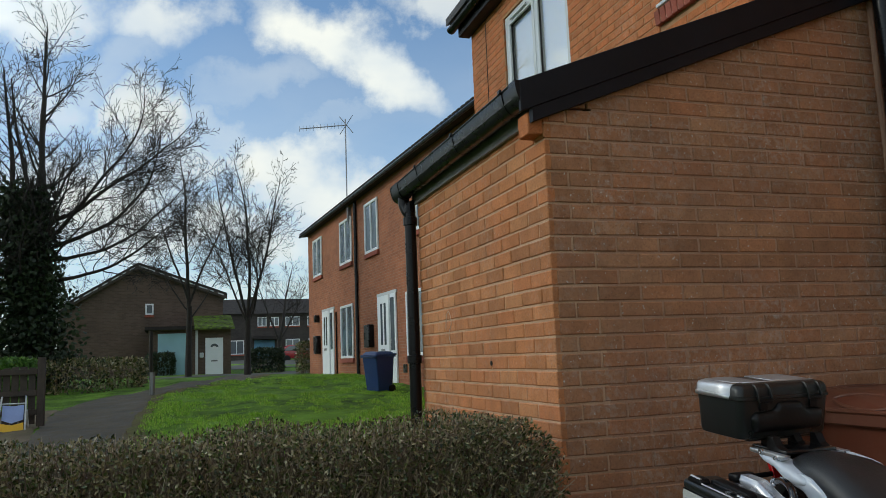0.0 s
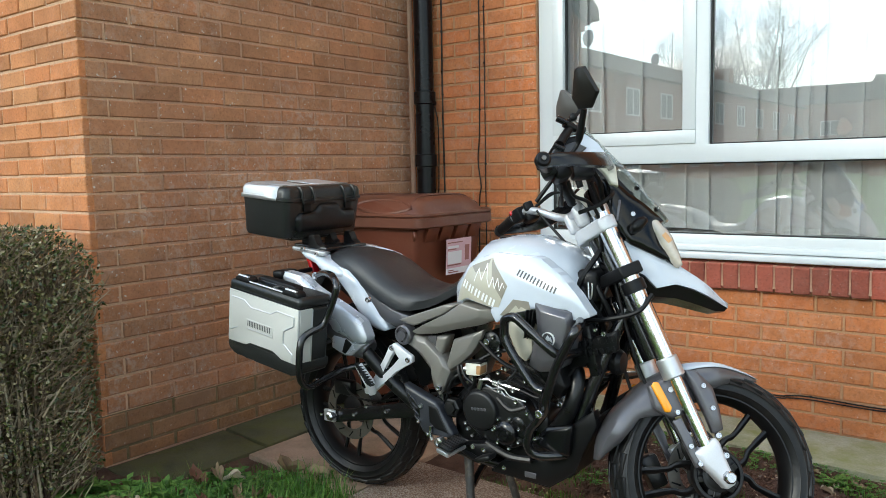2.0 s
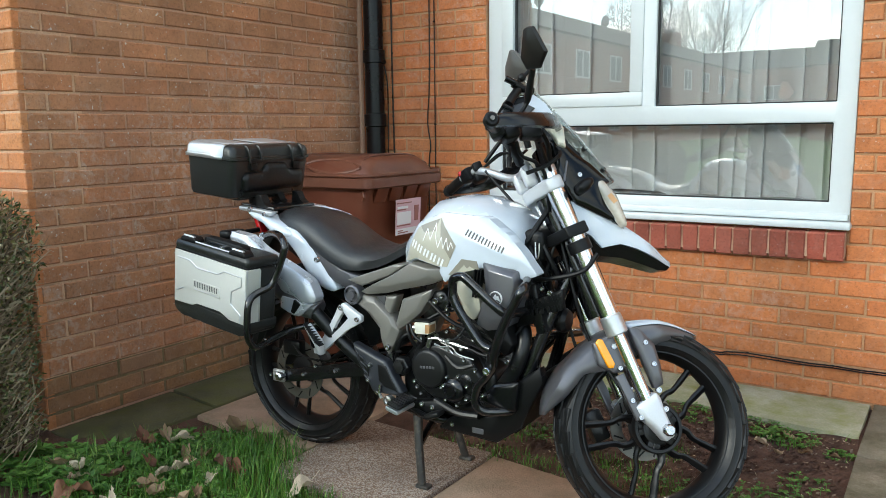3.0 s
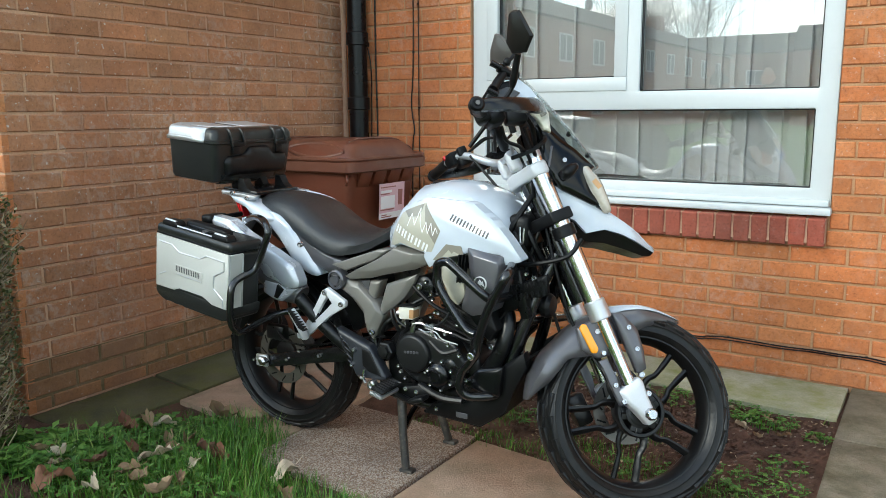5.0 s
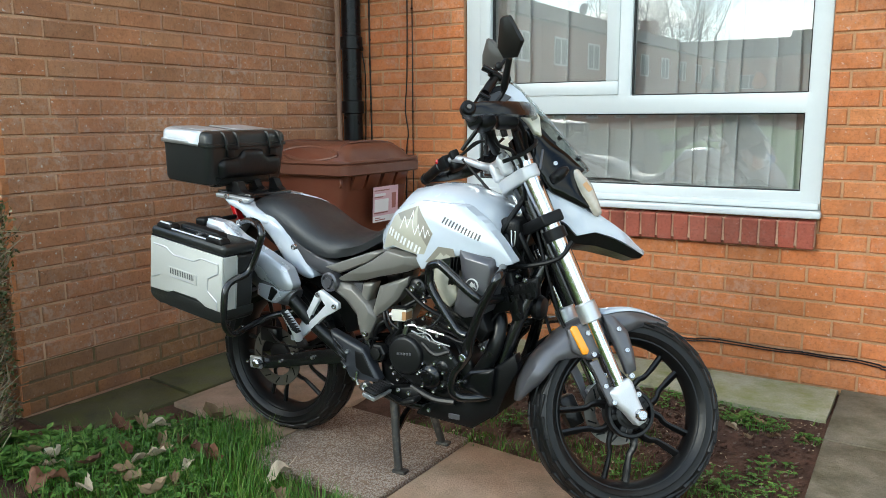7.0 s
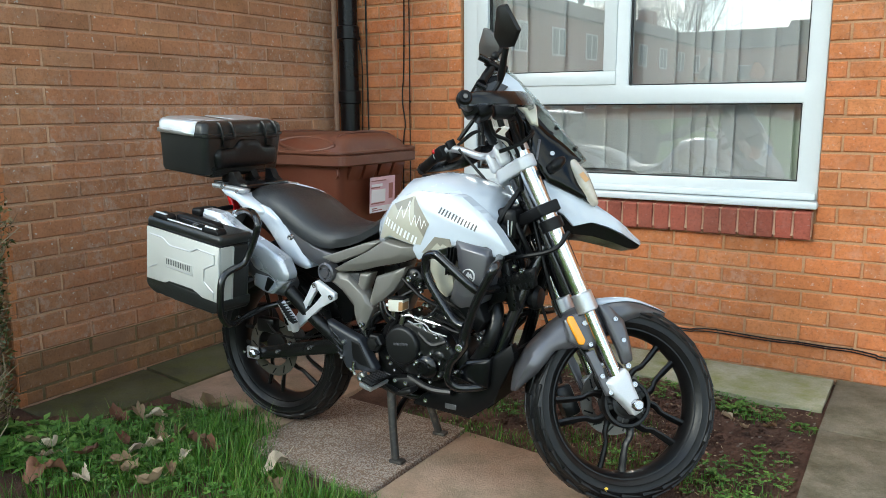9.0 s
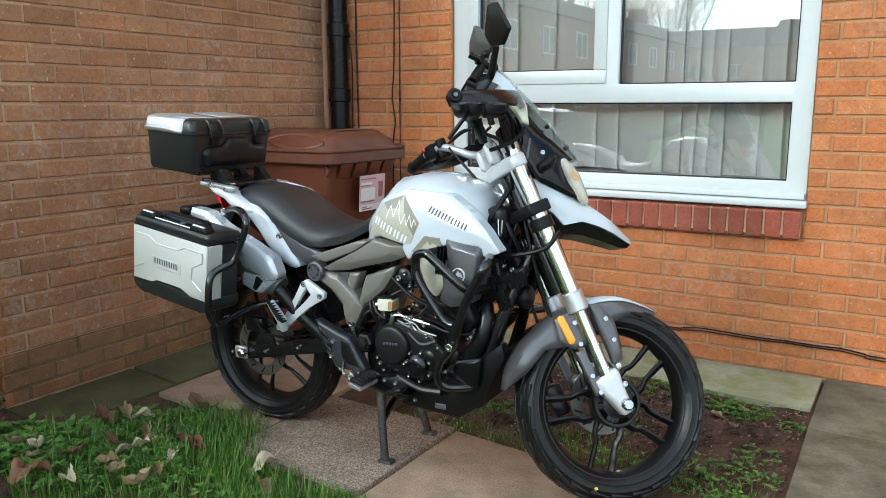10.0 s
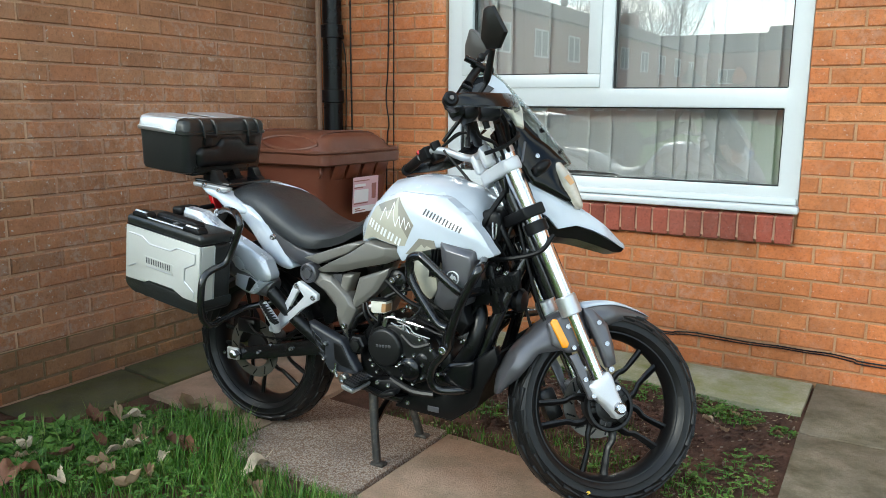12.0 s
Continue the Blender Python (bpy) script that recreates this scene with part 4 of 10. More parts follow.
def sheet(name, x0, x1, y0, y1, zf, material, step, label, cat):
    nx, ny = max(2, round((x1 - x0) / step)), max(2, round((y1 - y0) / step))
    V = [(x0 + (x1 - x0) * i / nx, y0 + (y1 - y0) * j / ny, zf(x0 + (x1 - x0) * i / nx, y0 + (y1 - y0) * j / ny)) for i in range(nx + 1) for j in range(ny + 1)]
    F = [(i * (ny + 1) + j, (i + 1) * (ny + 1) + j, (i + 1) * (ny + 1) + j + 1, i * (ny + 1) + j + 1) for i in range(nx) for j in range(ny)]
    return tagged(raw(name, V, F, material, None, True), label, cat, kind="structure")


def soil_z(x, y):
    n = noise.noise((x * 4, y * 4, 0.3)) * 0.018 + noise.noise((x * 17, y * 17, 2.3)) * 0.008
    return -0.020 + n * 0.8 + (0.004 if x > 1.65 else 0.0) + 0.016 * min(1, max(0, (-1.75 - y) / 0.3))


sheet("soil_bed", -0.6, 2.75, -3.4, -0.02, soil_z, SOIL, 0.03, "bare reddish brown soil with crumbs and weeds", "soil")


def slab(bm, corners, z, t=0.045):
    a = [bm.verts.new((x, y, z)) for x, y in corners]
    b = [bm.verts.new((x, y, z - t)) for x, y in corners]
    fs = [bm.faces.new(a), bm.faces.new(b[::-1])]
    for k in range(4):
        fs.append(bm.faces.new((a[k], b[k], b[(k + 1) % 4], a[(k + 1) % 4])))
    bmesh.ops.bevel(bm, geom=[e for e in fs[0].edges], offset=0.006, segments=2, profile=0.5, affect="EDGES")
    return bm


paving = empty("pavement", tr(0, 0, 0), "worn garden paving slabs around the house", "paving")
paving["kind"] = "structure"
SLABS = [
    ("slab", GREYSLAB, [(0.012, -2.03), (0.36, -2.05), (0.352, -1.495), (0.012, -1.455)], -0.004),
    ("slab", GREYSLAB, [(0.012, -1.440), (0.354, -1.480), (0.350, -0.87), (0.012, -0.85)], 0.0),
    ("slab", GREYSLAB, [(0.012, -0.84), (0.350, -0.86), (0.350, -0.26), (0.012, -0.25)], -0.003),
    ("slab", PINKSLAB, [(0.375, -1.60), (1.02, -1.66), (1.02, -1.06), (0.375, -1.02)], 0.0),
    ("slab", PINKSLAB, [(0.365, -1.01), (1.02, -1.05), (1.02, -0.45), (0.365, -0.42)], -0.006),
    ("slab", SPECK, [(1.035, -1.835), (1.615, -1.86), (1.622, -1.285), (1.030, -1.265)], 0.004),
    ("slab", PINKSLAB, [(1.630, -1.93), (2.235, -1.95), (2.245, -1.365), (1.637, -1.300)], 0.0),
    ("kerb_strip", CONCRETE, [(0.012, -0.24), (2.722, -0.425), (2.722, -0.008), (0.012, -0.008)], 0.002),
    ("path_slab", PATHSLAB, [(2.735, -0.62), (3.60, -0.62), (3.60, -0.008), (2.735, -0.008)], 0.006),
    ("path_slab", PATHSLAB, [(2.745, -1.30), (3.60, -1.30), (3.60, -0.622), (2.735, -0.622)], 0.004),
    ("path_slab", PATHSLAB, [(2.760, -2.05), (3.60, -2.05), (3.60, -1.302), (2.745, -1.302)], 0.006),
    ("path_slab", PATHSLAB, [(2.760, -4.6), (3.60, -4.6), (3.60, -2.053), (2.760, -2.053)], 0.003),
    ("path_slab", PATHSLAB, [(3.604, -4.6), (6.40, -4.6), (6.40, -0.008), (3.604, -0.008)], 0.002),
]
for nm, mt, cs, z in SLABS:
    part(nm, slab(bmesh.new(), cs, z), mt, paving)

# tarmac path past the lawn, with its side branch
def strip(name, left, right, material, label, n=8, lift=0.016):
    """A walked strip between two edge lines, laid on the ground."""
    L, R = curve([(*p, 0) for p in left], n), curve([(*p, 0) for p in right], n)
    V, F = [], []
    for a, b in zip(L, R):
        for k in range(7):
            q = a.lerp(b, k / 6)
            if k in (0, 6):
                q += (b - a).normalized() * (0.16 * noise.noise((q.x * 1.7, q.y * 1.7, k)) + 0.07 * noise.noise((q.x * 6.0, q.y * 6.0, k)))
            V.append((q.x, q.y, ground_z(q.x, q.y) + lift))
    for i in range(len(L) - 1):
        for k in range(6):
            F.append((i * 7 + k, i * 7 + k + 1, (i + 1) * 7 + k + 1, (i + 1) * 7 + k))
    return tagged(raw(name, V, F, material, None, True), label, "path", kind="structure")


strip("path", [(-3.2, -5.6), (-9.0, -5.75), (-12.4, -5.95), (-14.6, -5.95), (-16.4, -5.5), (-17.6, -4.3), (-22.0, -3.1), (-29.4, -1.7)],
      [(-3.2, -4.2), (-8.7, -4.37), (-10.5, -4.45), (-12.3, -4.4), (-15.3, -4.28), (-16.4, -3.95), (-18.9, -2.6), (-30.0, 0.0)], WORN, "worn grey tarmac footpath bending round the lawn", 26)
strip("path_edge", [(-3.2, -4.6), (-8.7, -4.75), (-10.5, -4.8), (-12.3, -4.72), (-15.2, -4.6), (-16.6, -4.2), (-19.0, -2.9), (-29.0, -0.6)],
      [(-3.2, -3.95), (-8.7, -4.12), (-10.5, -4.2), (-12.3, -4.15), (-15.1, -4.05), (-16.2, -3.75), (-18.7, -2.4), (-29.0, 0.1)], VERGE, "trodden brown moss along the lawn edge", 26, 0.009)
strip("dirt_verge", [(-3.2, -6.6), (-9.0, -6.8), (-12.4, -6.9), (-14.6, -6.9)], [(-3.2, -5.62), (-9.0, -5.77), (-12.4, -5.97), (-14.6, -5.97)], DIRT, "bare brown dirt between the path and the fence")
sheet("path_branch", -34.0, -29.6, -5.5, 6.0, lambda x, y: ground_z(x, y) + 0.014, TARMAC, 0.5, "tarmac path in front of the garage", "path")
sheet("road", -69.0, -48.0, -3.0, 30.0, lambda x, y: ground_z(x, y) + 0.015, TARMAC, 1.0, "grey tarmac road before the far houses", "road")

# ---- motorcycle ----
WHITE = surf("pearl_white_paint", (0.51, 0.55, 0.61), 0.24, var=0.03, coat=0.7)
SILVER_PAINT = surf("silver_grey_paint", (0.195, 0.183, 0.165), 0.33, metal=0.25, var=0.06, grain=300, coat=0.15)
TAN = surf("khaki_decal", (0.40, 0.375, 0.30), 0.35, var=0.08, coat=0.4)
TAN_DARK = surf("khaki_decal_dark", (0.22, 0.20, 0.16), 0.35, var=0.05, coat=0.4)
DECAL_WHITE = surf("white_decal", (0.75, 0.75, 0.74), 0.35, var=0.03)
DECAL_GREY = surf("grey_decal", (0.05, 0.05, 0.055), 0.4, var=0.05)
GUNMETAL = surf("gunmetal_plastic", (0.115, 0.112, 0.122), 0.32, metal=0.45, var=0.1, grain=350, coat=0.25)
BLACK = surf("black_plastic", (0.0040, 0.0040, 0.0045), 0.42, var=0.2, grain=300, bump=0.08, spec=0.24)
GLOSS_BLACK = surf("gloss_black", (0.004, 0.004, 0.005), 0.24, var=0.15, coat=0.12, spec=0.35)
RUBBER = surf("tyre_rubber", (0.0055, 0.0055, 0.006), 0.36, var=0.3, scale=9, dirt=(0.05, 0.04, 0.03), dirt_amount=0.12, bump=0.25, spec=0.30)
RIM_BLACK = surf("black_rim", (0.0045, 0.0045, 0.005), 0.34, var=0.15, dirt=(0.05, 0.04, 0.033), dirt_amount=0.05, spec=0.34)
FRAME_BLACK = surf("black_tube_paint", (0.006, 0.006, 0.007), 0.22, var=0.15, coat=0.4, spec=0.5)
SEATMAT = surf("seat_vinyl", (0.022, 0.023, 0.025), 0.33, var=0.15, grain=500, bump=0.3, spec=0.5)
ALU = surf("cast_aluminium", (0.60, 0.61, 0.63), 0.38, metal=0.8, var=0.06, grain=200, bump=0.1)
ALU_BRUSHED = surf("brushed_aluminium", (0.56, 0.56, 0.53), 0.44, metal=0.35, var=0.05, grain=250)
ALU_MATT = surf("matt_cast_aluminium", (0.60, 0.61, 0.64), 0.5, metal=0.35, var=0.08, grain=300, bump=0.12)
SILVER_LIGHT = surf("light_silver_paint", (0.46, 0.48, 0.52), 0.26, metal=0.35, var=0.06, grain=350, coat=0.5)
CHROME = surf("polished_fork_tube", (0.74, 0.74, 0.75), 0.2, metal=1.0, var=0.03)
STEEL = surf("steel_bolt", (0.55, 0.55, 0.56), 0.25, metal=1.0, var=0.08)
DISC_STEEL = surf("brake_disc_steel", (0.17, 0.16, 0.145), 0.42, metal=0.9, var=0.12, scale=12, dirt=(0.16, 0.11, 0.07), dirt_amount=0.4)
ENGINE_BLACK = surf("engine_black", (0.006, 0.006, 0.0065), 0.28, var=0.25, grain=200, bump=0.12, spec=0.38)
ORANGE_LENS = surf("orange_reflector", (0.90, 0.33, 0.01), 0.2, var=0.1, grain=260, bump=0.3, coat=0.8)
RED_LENS = surf("red_lens", (0.45, 0.01, 0.012), 0.15, var=0.1, coat=0.8)
SCREEN = glass_mat("clear_screen", 1.5, (0.82, 0.86, 0.86))
LAMP_IN = surf("lamp_reflector", (0.7, 0.7, 0.72), 0.15, metal=1.0)
AMBER = surf("amber_bulb", (0.58, 0.33, 0.15), 0.25)
RESERVOIR = surf("reservoir_plastic", (0.62, 0.60, 0.52), 0.35, var=0.08)
MIRROR_BLACK = surf("mirror_shell_plastic", (0.010, 0.009, 0.008), 0.34, var=0.1, spec=0.35)
NOSE_BLACK = surf("nose_gloss_black", (0.003, 0.003, 0.003), 0.14, var=0.1, spec=0.28)
LENS_CREAM = surf("frosted_lens", (0.50, 0.45, 0.38), 0.10, var=0.2, scale=26, grain=120, coat=0.8)
MIRROR = surf("mirror_glass", (0.75, 0.76, 0.78), 0.03, metal=1.0, var=0.01)

bike = empty("motorcycle", pose(0.98, -1.53, 0.0, 0, 0, 1.5), "white adventure motorcycle with luggage, parked on its stand", "motorcycle")
RAKE, STEER = radians(26), radians(43)
_a = Vector((-math.sin(RAKE), 0, math.cos(RAKE)))
_f0, _l0 = Vector((math.cos(RAKE), 0, math.sin(RAKE))), Vector((0, 1, 0))
_f, _l = _f0 * math.cos(STEER) + _l0 * math.sin(STEER), _l0 * math.cos(STEER) - _f0 * math.sin(STEER)
# steering frame: x ahead of the forks, y left, z up along the head tube
FORK = Matrix(((_f.x, _l.x, _a.x, 1.26), (_f.y, _l.y, _a.y, 0.0), (_f.z, _l.z, _a.z, 0.28), (0, 0, 0, 1)))
FLIP = Matrix.Diagonal((1, -1, 1, 1))
RZ = Matrix.Rotation(math.pi / 2, 4, "Z")


def bp(name, bm, mat, parent=None, label="", fork=False, sharp=38):
    """A part of the motorcycle; fork: it turns with the handlebar."""
    if fork:
        moved(bm, FORK)
    return part(name, bm, mat, parent or bike, label, sharp)


def both(name, make, mat, parent=None, label="", fork=False, sharp=38):
    a = bp(name, make(), mat, parent, label, fork, sharp)
    b = bp(name, moved(make(), FLIP), mat, parent, label, fork, sharp)
    return a, b


def facet(outline, y_back, y_edge, y_mid, k=0.62, bevel=0.004, shift=(0, 0)):
    """A panel with a raised, chamfered middle."""
    cx, cz = sum(p[0] for p in outline) / len(outline), sum(p[1] for p in outline) / len(outline)
    inner = [(cx + shift[0] + (x - cx) * k, cz + shift[1] + (z - cz) * k) for x, z in outline]
    bm = bmesh.new()
    loft(bm, [[(x, y_back, z) for x, z in outline], [(x, y_edge, z) for x, z in outline], [(x, y_mid, z) for x, z in inner]])
    bmesh.ops.recalc_face_normals(bm, faces=bm.faces)
    bmesh.ops.bevel(bm, geom=[e for e in bm.edges if e.calc_face_angle(0) > 0.25], offset=bevel, segments=2, profile=0.5, affect="EDGES", clamp_overlap=True)
    return bm


def bolt(p, r=0.008, parent=None, fork=False, axis="y", mat=None):
    m = tr(*p) @ (Matrix() if axis == "y" else RZ)
    bm = lt([(r * 1.0, 0.006), (r, -0.003), (r * 0.85, -0.005), (r * 0.5, -0.005), (r * 0.45, -0.002)], m, 12)
    return bp("bolt", bm, mat or STEEL, parent, "", fork)


def wheel(name, m, R, W, fork, seed):
    rim_r = 0.222
    prof = [(rim_r + 0.004, W * 0.32), (rim_r + 0.004, W * 0.36), (rim_r - 0.003, W * 0.36), (rim_r - 0.009, W * 0.30), (rim_r - 0.017, W * 0.14), (rim_r - 0.021, 0.0)]
    prof = prof + [(r, -h) for r, h in prof[-2::-1]] + [(rim_r + 0.004, -W * 0.30), (rim_r + 0.004, W * 0.30)]
    rim = bp(name, moved(lt(prof, None, 56, True), m), RIM_BLACK, None, "black cast wheel rim", fork)
    # tyre: sidewall, shoulder, rounded crown
    tp = [(rim_r + 0.002, W * 0.37), (rim_r + 0.010, W * 0.445), (rim_r + 0.014, W * 0.462), (rim_r + 0.016, W * 0.478), (rim_r + 0.019, W * 0.466), (rim_r + 0.028, W * 0.485), (rim_r + 0.034, W * 0.480), (rim_r + 0.036, W * 0.494), (rim_r + 0.039, W * 0.478), (rim_r + 0.044, W * 0.468), (R - 0.016, W * 0.40), (R - 0.006, W * 0.27), (R - 0.001, W * 0.12)]
    tp = tp + [(R - 0.0005, 0.0)] + [(r, -h) for r, h in tp[::-1]]
    t = lt([(r - (0.0032 if r > rim_r + 0.05 else 0.0), h) for r, h in tp] + [(rim_r - 0.006, -W * 0.30), (rim_r - 0.006, W * 0.30)], None, 64, True)
    tyre = bp("tyre", moved(t, m), RUBBER, rim, "black road tyre with block tread", fork, 50)
    n = 26
    for s, ww in ((0.395, 0.150), (0.155, 0.235), (-0.155, 0.235), (-0.395, 0.150)):
        bmt = bmesh.new()
        box(bmt, (0, 0, 0), (0.010, ww * W * 1.12, 2 * math.pi * R / n * 0.965), None, 0.002, 2)
        tm = mesh_of("tread_block", bmt, RUBBER)
        rr = R - (0.0080 if abs(s) < 0.3 else 0.0168) - 0.055 * max(0, abs(s) - 0.1) ** 1.6
        for k in range(n):
            a = 2 * math.pi * (k + (0.45 if s in (0.395, -0.155) else 0.0)) / n
            ob = new("tread_block", tm)
            ob.parent = rim
            lean = s * 1.25
            ob.matrix_basis = (FORK if fork else Matrix()) @ m @ Matrix.Rotation(-a, 4, "Y") @ tr(rr, s * W, 0) @ Matrix.Rotation(lean, 4, "Z") @ Matrix.Rotation(0.14 if s > 0 else -0.14, 4, "X")
    # five pairs of slim cranked spokes that draw together towards the rim
    for k in range(5):
        for s in (-1, 1):
            a = 2 * math.pi * k / 5 + (0.365 if fork else 0.62)

            def at(r, da, y):
                return (r * math.cos(a + da), y, r * math.sin(a + da))
            sp = tb(curve([at(0.052, s * 0.52, -0.004), at(0.085, s * 0.46, -0.012), at(0.108, s * 0.36, -0.012), at(0.124, s * 0.25, -0.010), at(0.160, s * 0.195, -0.006), at(0.208, s * 0.165, 0.0)], 3), [0.011] * 3 + [0.0085] * 3 + [0.0072] * 6 + [0.0085] * 3 + [0.010], 8, 1.5)
            bp("spoke", moved(sp, m), RIM_BLACK, rim, "", fork)
    hub = lt([(0.030, -0.062), (0.046, -0.058), (0.050, -0.03), (0.062, -0.022), (0.062, 0.022), (0.050, 0.03), (0.046, 0.058), (0.030, 0.062)], None, 28)
    bp("hub", moved(hub, m), RIM_BLACK, rim, "", fork)
    return rim


def disc(name, parent, m, r, y, fork):
    bm = lt([(r, y + 0.002), (r, y - 0.002), (r * 0.66, y - 0.002), (r * 0.66, y + 0.002)], None, 40, True)
    ob = bp(name, moved(bm, m), DISC_STEEL, parent, "worn steel brake disc", fork)
    for k in range(12):
        a = 2 * math.pi * k / 12
        mm = Matrix.Rotation(-a, 4, "Y") @ tr(r * 0.83, y - 0.0022, 0) @ Matrix.Rotation(0.7, 4, "Y")
        bp("slot", moved(bx((0, 0, 0), (0.030, 0.0012, 0.005), 0, 1, mm), m), BLACK, parent, "", fork)
    return ob


REAR = tr(0, 0, 0.298)
FRONT = tr(0.045, 0, 0.0)
rw = wheel("rear_wheel", REAR, 0.300, 0.130, False, 1)
fw = wheel("front_wheel", FRONT, 0.295, 0.108, True, 2)
bp("balance_dot", moved(lt([(0.006, 0.0), (0.006, 0.002)], tr(-0.160, -0.0525, -0.199), 12), FRONT), surf("yellow_dot", (0.75, 0.50, 0.06), 0.6), fw, "yellow balance dot", True)
disc("brake_disc", rw, REAR, 0.112, -0.072, False)
disc("brake_disc", fw, FRONT, 0.104, 0.062, True)
# toothed sensor ring and carrier on the right of the front hub
ring = lt([(0.074, -0.034), (0.074, -0.052), (0.070, -0.058), (0.062, -0.058), (0.060, -0.054), (0.060, -0.034)], None, 40, True)
bp("hub_carrier", moved(ring, FRONT), RIM_BLACK, fw, "black cast ring round the hub", True)
boss = lt([(0.044, -0.034), (0.044, -0.056), (0.036, -0.062), (0.026, -0.062), (0.026, -0.034)], None, 32, True)
bp("hub_boss", moved(boss, FRONT), RIM_BLACK, fw, "", True)
for k in range(5):
    a = k * math.tau / 5 + 0.25
    web = pr([(r * math.cos(a + d), r * math.sin(a + d)) for r, d in ((0.042, -0.40), (0.052, -0.37), (0.062, -0.30), (0.062, 0.30), (0.052, 0.37), (0.042, 0.40))], -0.056, -0.040, 0.0015, 2)
    bp("carrier_arm", moved(web, FRONT), RIM_BLACK, fw, "", True)
    rib = tb([(0.046 * math.cos(a), -0.057, 0.046 * math.sin(a)), (0.060 * math.cos(a), -0.057, 0.060 * math.sin(a))], 0.003, 8)
    bp("carrier_rib", moved(rib, FRONT), RIM_BLACK, fw, "", True)

# swing arm, axle and chain side
def arm():
    bm = bmesh.new()
    sec = lambda x, z, h, y0, y1: [(x, y0, z - h), (x, y1, z - h), (x, y1, z + h), (x, y0, z + h)]
    loft(bm, [sec(-0.085, 0.268, 0.020, -0.128, -0.098), sec(0.02, 0.292, 0.024, -0.128, -0.098), sec(0.20, 0.335, 0.026, -0.126, -0.094), sec(0.40, 0.378, 0.030, -0.118, -0.080), sec(0.50, 0.395, 0.034, -0.110, -0.06)])
    bmesh.ops.bevel(bm, geom=list(bm.edges), offset=0.005, segments=2, profile=0.5, affect="EDGES", clamp_overlap=True)
    return bm


arms = both("swing_arm", arm, FRAME_BLACK)
bp("cross_tube", tb([(0.34, -0.10, 0.365), (0.34, 0.10, 0.365)], 0.022, 12), FRAME_BLACK)
bp("axle_block", bx((-0.045, -0.135, 0.285), (0.055, 0.014, 0.045), 0.004), ALU, arms[0])
bp("axle_nut", lt([(0.017, 0.01), (0.017, -0.014), (0.010, -0.020), (0.004, -0.020)], tr(-0.03, -0.142, 0.288), 6), STEEL, arms[0])
for x, z in ((0.07, 0.305), (0.13, 0.345), (-0.09, 0.280), (0.22, 0.342)):
    bolt((x, -0.131, z), 0.007)
bp("brake_caliper", bx((-0.01, -0.085, 0.385), (0.085, 0.040, 0.055), 0.010, 2), ENGINE_BLACK, None, "black rear brake caliper")
bp("brake_hose", tb(curve([(0.0, -0.10, 0.40), (0.08, -0.135, 0.375), (0.20, -0.138, 0.378), (0.36, -0.12, 0.42), (0.52, -0.15, 0.46)], 6), 0.004, 6), BLACK)
bp("chain_guard", pr([(-0.10, 0.40), (0.22, 0.43), (0.36, 0.44), (0.36, 0.46), (0.20, 0.455), (-0.08, 0.42)], 0.065, 0.080, 0.003), BLACK)
bp("mudguard", loft(bmesh.new(), [[(0.36 * math.cos(a), y, 0.298 + 0.345 * math.sin(a) - 0.02 * abs(y) / 0.07), (0.352 * math.cos(a), y, 0.298 + 0.338 * math.sin(a) - 0.02 * abs(y) / 0.07)] for a in (0.5, 0.9) for y in (-0.075, 0.075)], False, False), BLACK)
bp("shock", tb([(0.44, -0.02, 0.44), (0.30, -0.02, 0.66)], 0.034, 14), BLACK)

# frame, engine block and covers
bp("frame_spine", tb(curve([(0.30, -0.10, 0.66), (0.60, -0.10, 0.70), (0.90, -0.05, 0.86)], 5), 0.022, 10), FRAME_BLACK)
bp("frame_spine", tb(curve([(0.30, 0.10, 0.66), (0.60, 0.10, 0.70), (0.90, 0.05, 0.86)], 5), 0.022, 10), FRAME_BLACK)
bp("head_tube", tb([(1.135, 0, 0.62), (0.935, 0, 1.02)], 0.036, 16), FRAME_BLACK)
for s in (-1, 1):
    bp("down_tube", tb(curve([(1.06, s * 0.03, 0.76), (0.99, s * 0.085, 0.56), (0.92, s * 0.11, 0.36), (0.84, s * 0.11, 0.26)], 6), 0.019, 10), FRAME_BLACK)
    bp("cradle_tube", tb(curve([(0.84, s * 0.11, 0.26), (0.70, s * 0.115, 0.245), (0.52, s * 0.12, 0.27), (0.46, s * 0.115, 0.40), (0.43, s * 0.12, 0.56)], 6), 0.018, 10), FRAME_BLACK)
crank = bmesh.new()
prism(crank, [(0.50, 0.30), (0.55, 0.255), (0.80, 0.25), (0.86, 0.30), (0.85, 0.42), (0.76, 0.49), (0.56, 0.50), (0.49, 0.42)], -0.115, 0.115, None, 0.02, 3)
engine = bp("engine_block", crank, ENGINE_BLACK, None, "black four-stroke engine block")
cyl = bmesh.new()
cm = tr(0.755, 0, 0.50) @ Matrix.Rotation(radians(18), 4, "Y")
for i in range(9):
    bp("cooling_fin", bx((0, 0, 0), (0.155 - 0.004 * abs(i - 4), 0.19, 0.007), 0.002, 1, cm @ tr(0, 0, 0.018 * i - 0.02)), ENGINE_BLACK, engine)
box(cyl, (0, 0, 0), (0.12, 0.15, 0.19), cm @ tr(0, 0, 0.06), 0.008)
bp("cylinder", cyl, ENGINE_BLACK, engine, "finned black cylinder")
head = bmesh.new()
box(head, (0, 0, 0), (0.17, 0.20, 0.07), cm @ tr(0, 0, 0.175), 0.015, 2)
